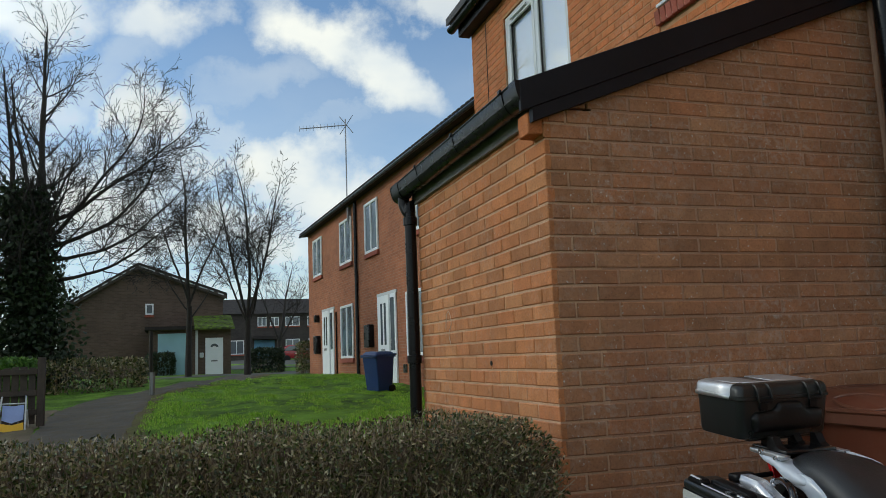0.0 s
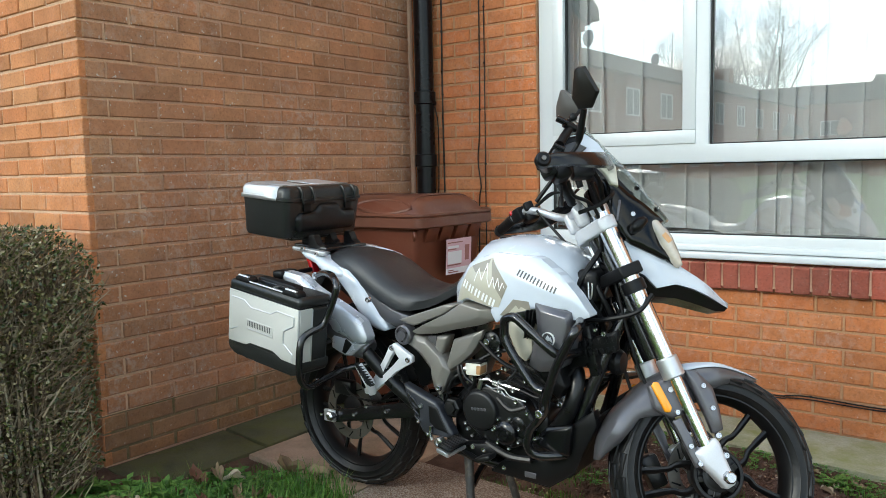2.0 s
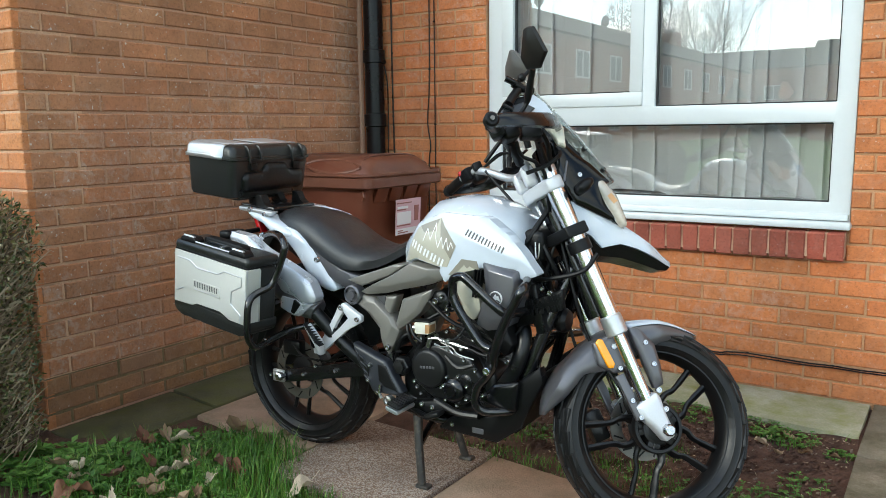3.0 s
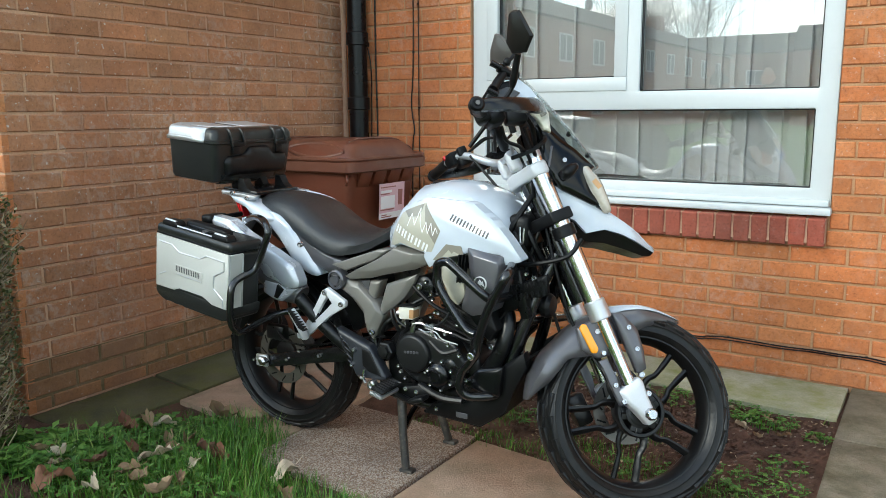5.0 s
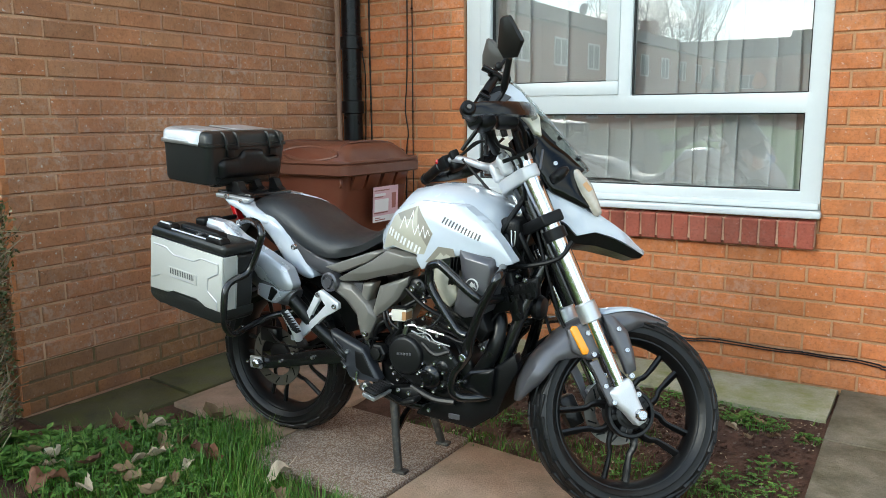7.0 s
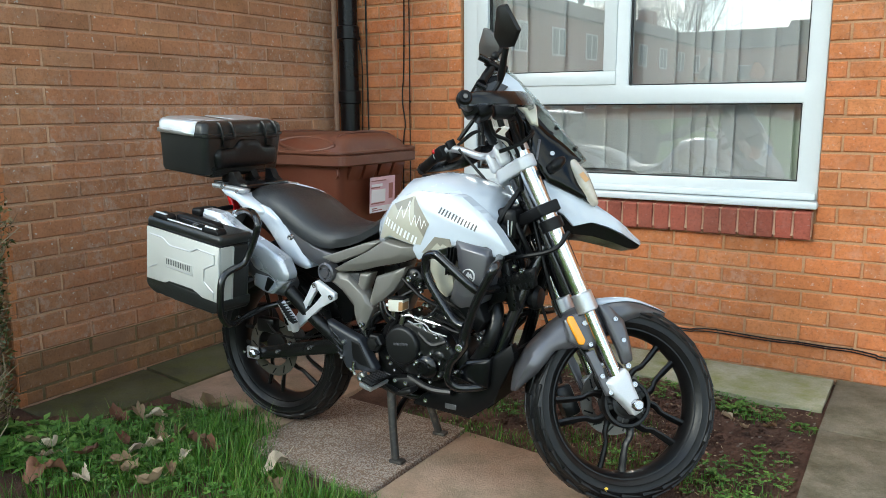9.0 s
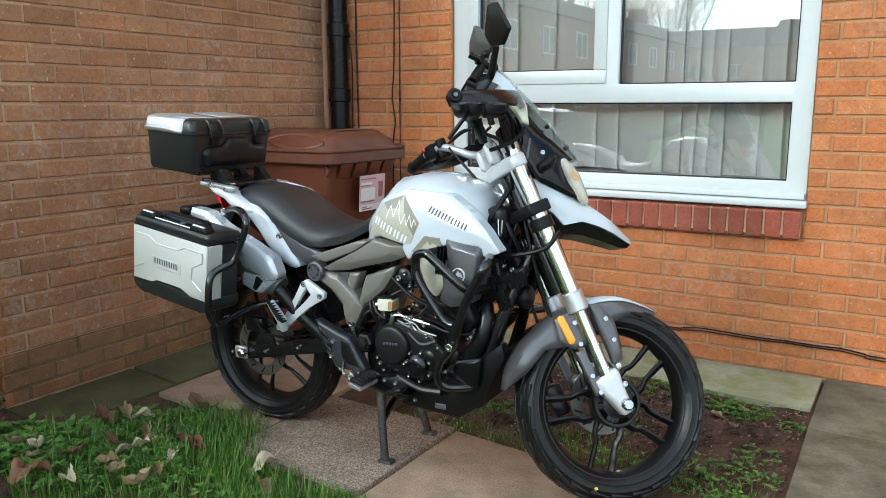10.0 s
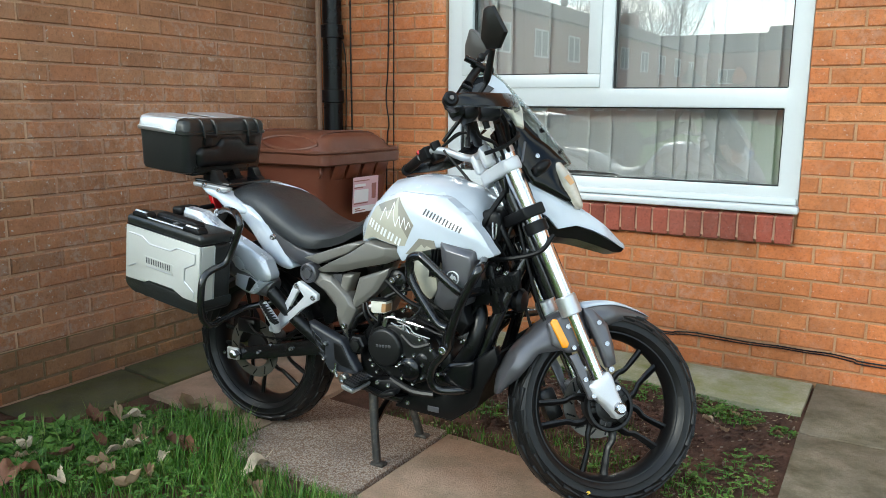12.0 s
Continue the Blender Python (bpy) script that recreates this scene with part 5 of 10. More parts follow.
lathe(head, [(0.030, 0.0), (0.030, -0.016), (0.022, -0.020)], cm @ tr(0.0, -0.10, 0.17), 18)
bp("cylinder_head", head, ENGINE_BLACK, engine)
cov = bmesh.new()
prism(cov, [(0.555, 0.43), (0.575, 0.365), (0.64, 0.325), (0.74, 0.315), (0.80, 0.345), (0.82, 0.42), (0.78, 0.475), (0.66, 0.505), (0.58, 0.49)], -0.155, -0.10, None, 0.012, 3)
SATIN_BLACK = surf("satin_black", (0.008, 0.008, 0.0085), 0.36, var=0.15, grain=400, bump=0.06, spec=0.4)
cover = bp("clutch_cover", cov, ENGINE_BLACK, engine)
cap = lt([(0.062, 0.02), (0.062, -0.010), (0.0605, -0.0145), (0.057, -0.018), (0.052, -0.0195), (0.004, -0.0200)], tr(0.634, -0.155, 0.424), 48)
bp("round_cover", cap, SATIN_BLACK, cover, "satin black round engine cover")
# raised maker's lettering, as plain bars
for k in range(5):
    bp("relief_bar", bx((0.612 + k * 0.0115, -0.1755, 0.428 + k * 0.001), (0.0085, 0.0022, 0.0085), 0.0008), GUNMETAL, cover)
bp("pump_cover", lt([(0.038, 0.02), (0.038, -0.012), (0.030, -0.020), (0.018, -0.022), (0.016, -0.026), (0.004, -0.026)], tr(0.725, -0.155, 0.366), 28), GLOSS_BLACK, cover)
bp("pump_plate", lt([(0.022, 0.02), (0.022, -0.006), (0.016, -0.010)], tr(0.765, -0.150, 0.40), 20), ENGINE_BLACK, cover)
for k in range(7):
    a = 0.4 + k * 0.9
    bolt((0.725 + 0.048 * math.cos(a), -0.158, 0.366 + 0.048 * math.sin(a)), 0.006, cover)
for x, z in ((0.575, 0.372), (0.60, 0.335), (0.655, 0.322), (0.70, 0.495), (0.76, 0.468), (0.80, 0.44), (0.812, 0.375), (0.79, 0.345)):
    bolt((x, -0.158, z), 0.0065, cover)
lev = bmesh.new()
box(lev, (0.632, -0.158, 0.506), (0.014, 0.010, 0.034), Matrix.Rotation(0.3, 4, 'Y'), 0.003, 2)
tube(lev, curve([(0.628, -0.158, 0.490), (0.640, -0.160, 0.520), (0.668, -0.155, 0.524)], 4), 0.0045, 8)
tube(lev, [(0.66, -0.155, 0.522), (0.77, -0.150, 0.505)], 0.0032, 8)
tube(lev, [(0.715, -0.153, 0.514), (0.742, -0.151, 0.5095)], 0.0065, 8)
for q in range(6):
    box(lev, (0.676 + 0.006 * q, -0.154, 0.5198 - 0.001 * q), (0.003, 0.011, 0.011), None, 0.001)
bp("clutch_lever_arm", lev, STEEL, engine, "bright clutch cable end and arm")
bp("cable", tb(curve([(0.77, -0.150, 0.505), (0.86, -0.15, 0.50), (0.95, -0.10, 0.62), (1.02, -0.05, 0.85)], 6), 0.005, 8), BLACK, engine)
for pts in ([(0.55, -0.12, 0.50), (0.60, -0.15, 0.56), (0.66, -0.13, 0.60), (0.72, -0.12, 0.62)], [(0.58, -0.13, 0.46), (0.55, -0.15, 0.52), (0.53, -0.13, 0.58)], [(0.70, -0.12, 0.64), (0.80, -0.13, 0.60), (0.88, -0.11, 0.62)], [(0.62, -0.14, 0.64), (0.70, -0.145, 0.585), (0.78, -0.13, 0.55)], [(0.48, -0.13, 0.42), (0.52, -0.15, 0.50), (0.56, -0.14, 0.53)]):
    bp("hose", tb(curve(pts, 5), 0.0065, 8), BLACK, engine)
thr = lt([(0.030, 0.05), (0.036, 0.03), (0.036, -0.03), (0.028, -0.036), (0.014, -0.038)], tr(0.655, -0.10, 0.635), 22)
bp("throttle_body", thr, ENGINE_BLACK, engine)
bolt((0.648, -0.142, 0.638), 0.011, engine)
for x, z in ((0.69, 0.60), (0.70, 0.56), (0.615, 0.65), (0.73, 0.535), (0.78, 0.53)):
    bolt((x, -0.135, z), 0.006, engine)
res = bp("fluid_reservoir", pr(rounded([(0.597, 0.536), (0.650, 0.540), (0.652, 0.578), (0.594, 0.574)], 0.007), -0.184, -0.146, 0.005, 2), RESERVOIR, None, "cream brake fluid reservoir")
bp("fluid", pr(rounded([(0.634, 0.542), (0.6505, 0.543), (0.652, 0.572), (0.636, 0.571)], 0.004), -0.1848, -0.150, 0.001), surf("amber_fluid", (0.36, 0.20, 0.09), 0.3), res, "amber fluid showing through")
bp("cap", pr([(0.592, 0.5745), (0.654, 0.5785), (0.654, 0.5835), (0.592, 0.5795)], -0.186, -0.144, 0.002, 2), BLACK, res)
bp("neck", tb([(0.594, -0.165, 0.552), (0.578, -0.165, 0.550)], 0.007, 8), ALU, res)
bp("hose", tb(curve([(0.615, -0.165, 0.536), (0.612, -0.160, 0.505), (0.590, -0.150, 0.480)], 5), 0.006, 8), BLACK, res)
# linkage of the brake pedal, pivot nut, small bright fittings
bp("pivot_nut", lt([(0.031, 0.02), (0.031, -0.006), (0.026, -0.010), (0.020, -0.010), (0.020, -0.018), (0.008, -0.020)], tr(0.518, -0.150, 0.411), 6), SATIN_BLACK)
bp("linkage", tb(curve([(0.452, -0.180, 0.345), (0.450, -0.182, 0.318), (0.458, -0.182, 0.300)], 4), 0.005, 8), STEEL)
bp("linkage", lt([(0.016, 0.012), (0.016, -0.008), (0.009, -0.010), (0.006, -0.006)], tr(0.488, -0.185, 0.300), 18), STEEL)
for x, z, y in ((0.655, 0.530, -0.150), (0.700, 0.522, -0.152), (0.688, 0.545, -0.140), (0.628, 0.520, -0.150), (0.600, 0.515, -0.148), (0.745, 0.500, -0.150), (0.716, 0.560, -0.140), (0.690, 0.618, -0.140), (0.672, 0.655, -0.142), (0.768, 0.592, -0.138), (0.752, 0.622, -0.138), (0.585, 0.355, -0.160), (0.835, 0.372, -0.172), (0.700, 0.385, -0.182)):
    bolt((x, y, z), 0.0065)
for pts, r in (([(0.600, -0.145, 0.500), (0.570, -0.150, 0.520), (0.552, -0.145, 0.555)], 0.005), ([(0.700, -0.150, 0.520), (0.735, -0.155, 0.535), (0.760, -0.145, 0.575), (0.752, -0.140, 0.612)], 0.0035), ([(0.690, -0.150, 0.470), (0.740, -0.155, 0.440), (0.790, -0.150, 0.455)], 0.009), ([(0.655, -0.160, 0.322), (0.740, -0.170, 0.300), (0.815, -0.165, 0.300)], 0.011)):
    bp("hose", tb(curve(pts, 5), r, 8), SATIN_BLACK, engine)
for k in range(3):
    bp("gasket_line", tb(curve([(0.672 + 0.006 * k, -0.150, 0.510 - 0.016 * k), (0.715, -0.152, 0.500 - 0.018 * k), (0.735, -0.152, 0.482 - 0.017 * k), (0.790, -0.150, 0.472 - 0.016 * k)], 3), 0.0022, 6), ALU_BRUSHED, engine)

# exhaust and belly pan
bp("exhaust_header", tb(curve([(0.87, -0.06, 0.60), (0.93, -0.09, 0.57), (0.935, -0.12, 0.50), (0.90, -0.13, 0.42), (0.82, -0.12, 0.33), (0.70, -0.09, 0.285), (0.50, -0.10, 0.30), (0.30, -0.15, 0.44), (0.19, -0.19, 0.56)], 7), 0.024, 14), ENGINE_BLACK, None, "matt black exhaust header")
for s in (-1, 1):
    bp("belly_pan", facet([(0.655, 0.222), (0.69, 0.262), (0.83, 0.285), (0.93, 0.42), (1.005, 0.475), (1.015, 0.43), (0.94, 0.275), (0.86, 0.215)], s * 0.10, s * 0.135, s * 0.142, 0.7), BLACK, None, "black plastic belly pan")
bp("belly_plate", loft(bmesh.new(), [[(0.655, y, 0.222), (0.86, y, 0.213), (0.945, y, 0.275), (1.012, y, 0.45), (1.003, y, 0.452), (0.935, y, 0.282), (0.855, y, 0.222), (0.655, y, 0.230)] for y in (-0.134, 0.134)]), BLACK)
bp("heat_shield", facet([(0.812, 0.352), (0.868, 0.412), (0.95, 0.43), (0.940, 0.335), (0.868, 0.338)], -0.14, -0.165, -0.172, 0.75), GLOSS_BLACK)
bolt((0.705, -0.139, 0.245), 0.008); bolt((0.855, -0.169, 0.375), 0.006)
bp("badge", bx((0.80, -0.1435, 0.243), (0.04, 0.003, 0.018), 0.002), GUNMETAL)
for k in range(6):
    bp("belly_rib", bx((0.905 + 0.014 * k, 0.0, 0.245 + 0.033 * k), (0.006, 0.20, 0.012), 0.002, 1, Matrix.Rotation(-0.9, 4, "Y")), BLACK)

# radiator guard
gr = bmesh.new()
for i in range(9):
    for j in range(7):
        box(gr, (0, 0, 0), (0.004, 0.008, 0.016), tr(1.005 - 0.004 * j, -0.095 + 0.024 * i, 0.60 + 0.017 * j) @ Matrix.Rotation(-0.22, 4, "Y"), 0.0)
bp("radiator_guard", gr, BLACK)
bp("radiator", bx((0.985, 0, 0.645), (0.03, 0.24, 0.15), 0.006, 2, Matrix.Rotation(-0.22, 4, "Y")), ENGINE_BLACK)
bp("guard_panel", facet([(0.918, 0.655), (1.066, 0.712), (1.068, 0.655), (1.045, 0.641), (1.005, 0.656), (0.972, 0.598), (0.918, 0.582)], -0.095, -0.115, -0.120, 0.8), BLACK)
bolt((1.03, -0.122, 0.70), 0.008); bolt((1.005, -0.122, 0.71), 0.006)
for k in range(16):
    bp("mesh_rib", bx((0.935 + 0.018 * (k % 8), -0.122, 0.628 + 0.03 * (k // 8) + 0.0045 * (k % 8)), (0.010, 0.004, 0.018), 0.001, 1, Matrix.Rotation(-0.35, 4, "Y")), BLACK)

# crash bars
def crash():
    bm = bmesh.new()
    up = [(0.955, -0.13, 0.640), (0.955, -0.20, 0.648), (0.942, -0.255, 0.663), (0.84, -0.262, 0.741), (0.815, -0.26, 0.752), (0.786, -0.255, 0.742), (0.779, -0.25, 0.715), (0.786, -0.25, 0.672), (0.86, -0.25, 0.572), (0.885, -0.25, 0.551), (0.905, -0.25, 0.546)]
    tube(bm, curve(up, 5), 0.0135, 10)
    dn = [(0.955, -0.12, 0.745), (0.995, -0.20, 0.742), (1.006, -0.255, 0.730), (0.985, -0.26, 0.690), (0.952, -0.26, 0.625), (0.920, -0.255, 0.540), (0.905, -0.24, 0.490), (0.875, -0.225, 0.45), (0.845, -0.22, 0.415), (0.832, -0.215, 0.365), (0.850, -0.20, 0.335), (0.90, -0.17, 0.332), (0.93, -0.12, 0.33)]
    tube(bm, curve(dn, 5), 0.0135, 10)
    return bm


bars = both("crash_bar", crash, FRAME_BLACK, None, "black tubular crash bar")
bp("crash_bar_brace", tb([(0.905, -0.25, 0.546), (0.83, -0.13, 0.45), (0.79, -0.12, 0.38)], 0.012, 10), FRAME_BLACK)
bp("crash_bar_brace", tb(curve([(0.90, 0.0, 0.505), (0.95, 0.08, 0.518), (1.00, 0.2, 0.507), (1.0, 0.25, 0.52)], 5), 0.0125, 10), FRAME_BLACK)
bolt((0.897, -0.262, 0.482), 0.012, bars[0]); bolt((0.93, -0.20, 0.50), 0.009, bars[0])

# tank
def tank_ring(x, zt, zb, w, n=20):
    pts = []
    for k in range(n):
        a = 2 * math.pi * k / n
        c, s = math.cos(a), math.sin(a)
        ex = 0.72
        y = w * (abs(c) ** ex) * (1 if c > 0 else -1)
        z = (zt + zb) / 2 + (zt - zb) / 2 * (abs(s) ** 0.85) * (1 if s > 0 else -1)
        pts.append((x, y * (1 - 0.10 * max(0, s)), z))
    return pts


tk = bmesh.new()
loft(tk, [tank_ring(*q) for q in ((0.485, 0.80, 0.74, 0.065), (0.515, 0.845, 0.72, 0.110), (0.56, 0.895, 0.70, 0.138), (0.62, 0.952, 0.70, 0.160), (0.70, 0.967, 0.70, 0.176), (0.78, 0.962, 0.71, 0.180), (0.85, 0.936, 0.73, 0.172), (0.905, 0.900, 0.75, 0.150), (0.935, 0.865, 0.78, 0.110))])
tank = bp("fuel_tank", tk, WHITE, None, "glossy pearl white fuel tank", False, 60)
bp("filler_cap", lt([(0.040, 0.0), (0.040, 0.010), (0.030, 0.014), (0.006, 0.014)], tr(0.66, 0, 0.958) @ Matrix.Rotation(math.pi / 2, 4, "X") @ Matrix.Rotation(math.pi, 4, "X"), 26), BLACK, tank)
SHROUD = [(0.536, 0.752), (0.612, 0.778), (0.705, 0.760), (0.699, 0.748), (0.720, 0.712), (0.742, 0.736), (0.785, 0.752), (0.845, 0.770), (0.957, 0.773), (0.964, 0.742), (1.022, 0.758), (0.978, 0.817), (0.925, 0.868), (0.845, 0.915), (0.690, 0.922), (0.605, 0.888), (0.568, 0.825)]


def ysh(x, z, d=0.0):
    """The side of the tank: upright below, leaning in above, drawn in towards the seat and the nose."""
    t = max(0.0, (z - 0.80) / 0.12)
    f = max(0.0, (x - 0.90) / 0.12)
    r = max(0.0, (0.66 - x) / 0.11)
    crease = 0.010 * math.exp(-((z - 0.878 + 0.36 * (x - 0.74)) / 0.016) ** 2)
    return -0.196 + 0.042 * t * t + 0.012 * f + 0.040 * r * r - 0.006 * math.sin(min(1, max(0, (x - 0.6) / 0.3)) * math.pi) - 0.35 * crease - d


shr = both("tank_shroud", lambda: skin(rounded(SHROUD, 0.012), ysh, 0.045, 0.010, 0.004), WHITE, None, "white tank side shroud", False, 42)


def decal(outline, d):
    return skin(outline, lambda x, z: ysh(x, z, d), d * 0.9, 0.010, 0.0)


def both_decal(name, outline, d, mat, label=""):
    return both(name, lambda: decal(outline, d), mat, None, label)


GRAPHIC = [(0.556, 0.766), (0.580, 0.815), (0.612, 0.873), (0.640, 0.889), (0.694, 0.908), (0.761, 0.829), (0.731, 0.764), (0.697, 0.764), (0.612, 0.782), (0.580, 0.770)]
both_decal("tank_graphic", GRAPHIC, 0.0010, TAN, "khaki tank graphic with mountain lines")
both_decal("tank_graphic", [(0.694, 0.906), (0.760, 0.829), (0.742, 0.789), (0.706, 0.840)], 0.0016, TAN_DARK)
both_decal("tank_graphic", [(0.622, 0.880), (0.690, 0.905), (0.682, 0.868), (0.640, 0.862)], 0.0016, TAN_DARK)
both_decal("tank_graphic", [(0.735, 0.741), (0.781, 0.792), (0.832, 0.789), (0.838, 0.766), (0.785, 0.752), (0.750, 0.741)], 0.0010, TAN_DARK)
both_decal("tank_graphic", [(0.765, 0.750), (0.790, 0.775), (0.800, 0.764), (0.808, 0.772), (0.826, 0.764), (0.790, 0.754)], 0.0016, TAN)
# lettering: plain slanted bars in the place of the maker's names
for k in range(5):
    x, z = 0.598 + k * 0.0262, 0.838 - k * 0.0114
    for a, b in ((0.0, 0.006), (0.0115, 0.0175)):
        both_decal("lettering_bar", [(x + a, z - a * 0.42), (x + a - 0.009, z - 0.022 - a * 0.42), (x + b - 0.009, z - 0.022 - b * 0.42), (x + b, z - b * 0.42)], 0.0023, DECAL_WHITE)
for k in range(6):
    x, z = 0.794 + k * 0.0221, 0.880 - k * 0.0080
    for a, b in ((0.0, 0.0048), (0.0105, 0.0153)):
        both_decal("lettering_bar", [(x + a, z - a * 0.37), (x + a - 0.006, z - 0.017 - a * 0.37), (x + b - 0.006, z - 0.017 - b * 0.37), (x + b, z - b * 0.37)], 0.0012, DECAL_GREY)
PEAKS = [(0.639, 0.836), (0.652, 0.875), (0.666, 0.841), (0.681, 0.893), (0.686, 0.848), (0.696, 0.821), (0.707, 0.853), (0.715, 0.819), (0.725, 0.851), (0.734, 0.814), (0.742, 0.839), (0.750, 0.822)]
for p, q in zip(PEAKS, PEAKS[1:]):
    both_decal("mountain_line", [(p[0], p[1]), (q[0], q[1]), (q[0] + 0.0022, q[1] - 0.001), (p[0] + 0.0022, p[1] - 0.001)], 0.0021, DECAL_WHITE)

# lower shroud with the round emblem
both("side_scoop", lambda: facet([(0.853, 0.788), (0.964, 0.768), (0.970, 0.729), (0.950, 0.655), (0.925, 0.598), (0.868, 0.585), (0.832, 0.602), (0.861, 0.716)], -0.11, -0.204, -0.220, 0.72, 0.004, (0.012, 0.012)), GUNMETAL, None, "grey radiator scoop")
both("scoop_panel", lambda: pillow(rounded([(0.757, 0.722), (0.784, 0.728), (0.830, 0.690), (0.836, 0.640), (0.812, 0.604), (0.783, 0.627), (0.755, 0.684)]), -0.12, -0.188, -0.194), TAN, None, "beige scoop panel")
for k in range(3):
    both("stripe", lambda: pr([(0.848 - 0.011 * k, 0.765), (0.852 - 0.011 * k, 0.765), (0.842 - 0.010 * k, 0.690), (0.838 - 0.010 * k, 0.680)], -0.2075, -0.19, 0.0), BLACK)
both("scoop_back", lambda: facet([(0.775, 0.65), (0.82, 0.595), (0.905, 0.60), (0.93, 0.54), (0.905, 0.50), (0.85, 0.56), (0.79, 0.61)], -0.10, -0.165, -0.172, 0.7), BLACK)
em = bp("emblem", lt([(0.021, 0.004), (0.021, -0.002), (0.0185, -0.002), (0.0185, 0.004)], tr(0.906, -0.2235, 0.690), 28, True), DECAL_WHITE, None, "round white emblem ring")
bp("emblem_peak", pr([(0.893, 0.681), (0.905, 0.702), (0.911, 0.694), (0.914, 0.698), (0.920, 0.683), (0.911, 0.688), (0.905, 0.684), (0.900, 0.690)], -0.2255, -0.2215), DECAL_WHITE, em)

# side covers in grey
both("side_cover_upper", lambda: facet([(0.312, 0.680), (0.505, 0.747), (0.545, 0.748), (0.492, 0.712), (0.372, 0.664)], -0.10, -0.160, -0.164, 0.82), SILVER_PAINT, None, "silver grey side cover")
both("side_cover", lambda: facet([(0.366, 0.646), (0.493, 0.708), (0.585, 0.766), (0.692, 0.748), (0.686, 0.713), (0.640, 0.694), (0.534, 0.668), (0.470, 0.649), (0.387, 0.638)], -0.10, -0.160, -0.177, 0.66, 0.003, (0.004, 0.016)), SILVER_PAINT, None, "silver grey side cover")
both("side_strut", lambda: facet([(0.330, 0.606), (0.361, 0.634), (0.414, 0.629), (0.490, 0.569), (0.513, 0.526), (0.494, 0.487), (0.470, 0.440), (0.444, 0.470), (0.440, 0.520), (0.386, 0.575)], -0.10, -0.150, -0.164, 0.66, 0.003, (0.006, 0.012)), SILVER_PAINT, None, "grey frame side strut")
both("side_fin", lambda: facet([(0.497, 0.546), (0.527, 0.635), (0.641, 0.677), (0.634, 0.652), (0.597, 0.598), (0.550, 0.557), (0.505, 0.528)], -0.10, -0.148, -0.158, 0.66, 0.003, (-0.004, 0.008)), SILVER_PAINT, None, "grey side fin")
both("side_fin", lambda: facet([(0.457, 0.638), (0.502, 0.642), (0.472, 0.569), (0.446, 0.586)], -0.10, -0.142, -0.148, 0.7), SILVER_PAINT, None, "grey side fin")
both("side_mesh", lambda: pr([(0.414, 0.632), (0.454, 0.637), (0.446, 0.592)], -0.140, -0.12, 0.002), DECAL_GREY)
piv = bp("frame_plug", lt([(0.033, 0.03), (0.033, -0.004), (0.027, -0.009), (0.024, -0.004), (0.016, -0.004), (0.014, -0.009), (0.004, -0.009)], tr(0.336, -0.166, 0.632), 30), GUNMETAL, None, "round slotted frame plug")
bp("frame_plug", lt([(0.033, -0.03), (0.033, 0.004), (0.027, 0.009), (0.004, 0.009)], tr(0.336, 0.166, 0.632), 30), GUNMETAL)
for k in range(3):
    a = 0.5 + k * 2.09
    bp("slot", bx((0.336 + 0.021 * math.cos(a), -0.174, 0.632 + 0.021 * math.sin(a)), (0.010, 0.003, 0.004), 0.001, 1, Matrix.Rotation(-a - 1.57, 4, "Y")), BLACK, piv)
bolt((0.475, -0.165, 0.470), 0.010)

# seat
st = bmesh.new()
def seat_ring(x, zt, zb, w):
    return [(x, -w, zb + 0.004), (x, -w - 0.006, (zt + zb) / 2), (x, -w * 0.86, zt - 0.012), (x, -w * 0.45, zt), (x, 0, zt + 0.004), (x, w * 0.45, zt), (x, w * 0.86, zt - 0.012), (x, w + 0.006, (zt + zb) / 2), (x, w, zb + 0.004), (x, 0, zb)]
loft(st, [seat_ring(*q) for q in ((-0.085, 0.868, 0.850, 0.055), (-0.07, 0.886, 0.838, 0.085), (-0.03, 0.893, 0.826, 0.102), (0.02, 0.893, 0.812, 0.118), (0.08, 0.884, 0.795, 0.130), (0.14, 0.862, 0.768, 0.138), (0.18, 0.838, 0.746, 0.142), (0.22, 0.812, 0.725, 0.144), (0.26, 0.792, 0.712, 0.145), (0.30, 0.780, 0.704, 0.144), (0.34, 0.775, 0.704, 0.140), (0.40, 0.778, 0.716, 0.130), (0.44, 0.787, 0.732, 0.116), (0.48, 0.808, 0.755, 0.098), (0.51, 0.832, 0.772, 0.082), (0.535, 0.858, 0.80, 0.065))])
bp("seat", st, SEATMAT, None, "black stepped vinyl seat", False, 60)
tail = [(0.020, 0.838), (0.066, 0.828), (0.116, 0.799), (0.164, 0.738), (0.211, 0.680), (0.240, 0.644), (0.244, 0.633), (0.224, 0.625), (0.190, 0.631), (0.125, 0.662), (0.099, 0.699), (0.062, 0.745), (0.025, 0.782), (-0.040, 0.805), (-0.03, 0.83)]
both("tail_panel", lambda: pillow(rounded([(-0.165, 0.890), (-0.128, 0.887), (-0.082, 0.880), (-0.037, 0.858), (0.010, 0.840), (0.046, 0.826), (0.061, 0.812), (0.050, 0.801), (0.008, 0.798), (-0.040, 0.810), (-0.084, 0.845), (-0.135, 0.863)], 0.008), -0.085, -0.142, -0.154, 0.008, 0.008), WHITE, None, "white upper tail panel")
both("tail_panel", lambda: pillow(rounded(tail, 0.010), -0.085, -0.134, -0.147, 0.012, 0.009), WHITE, None, "white tail side panel")
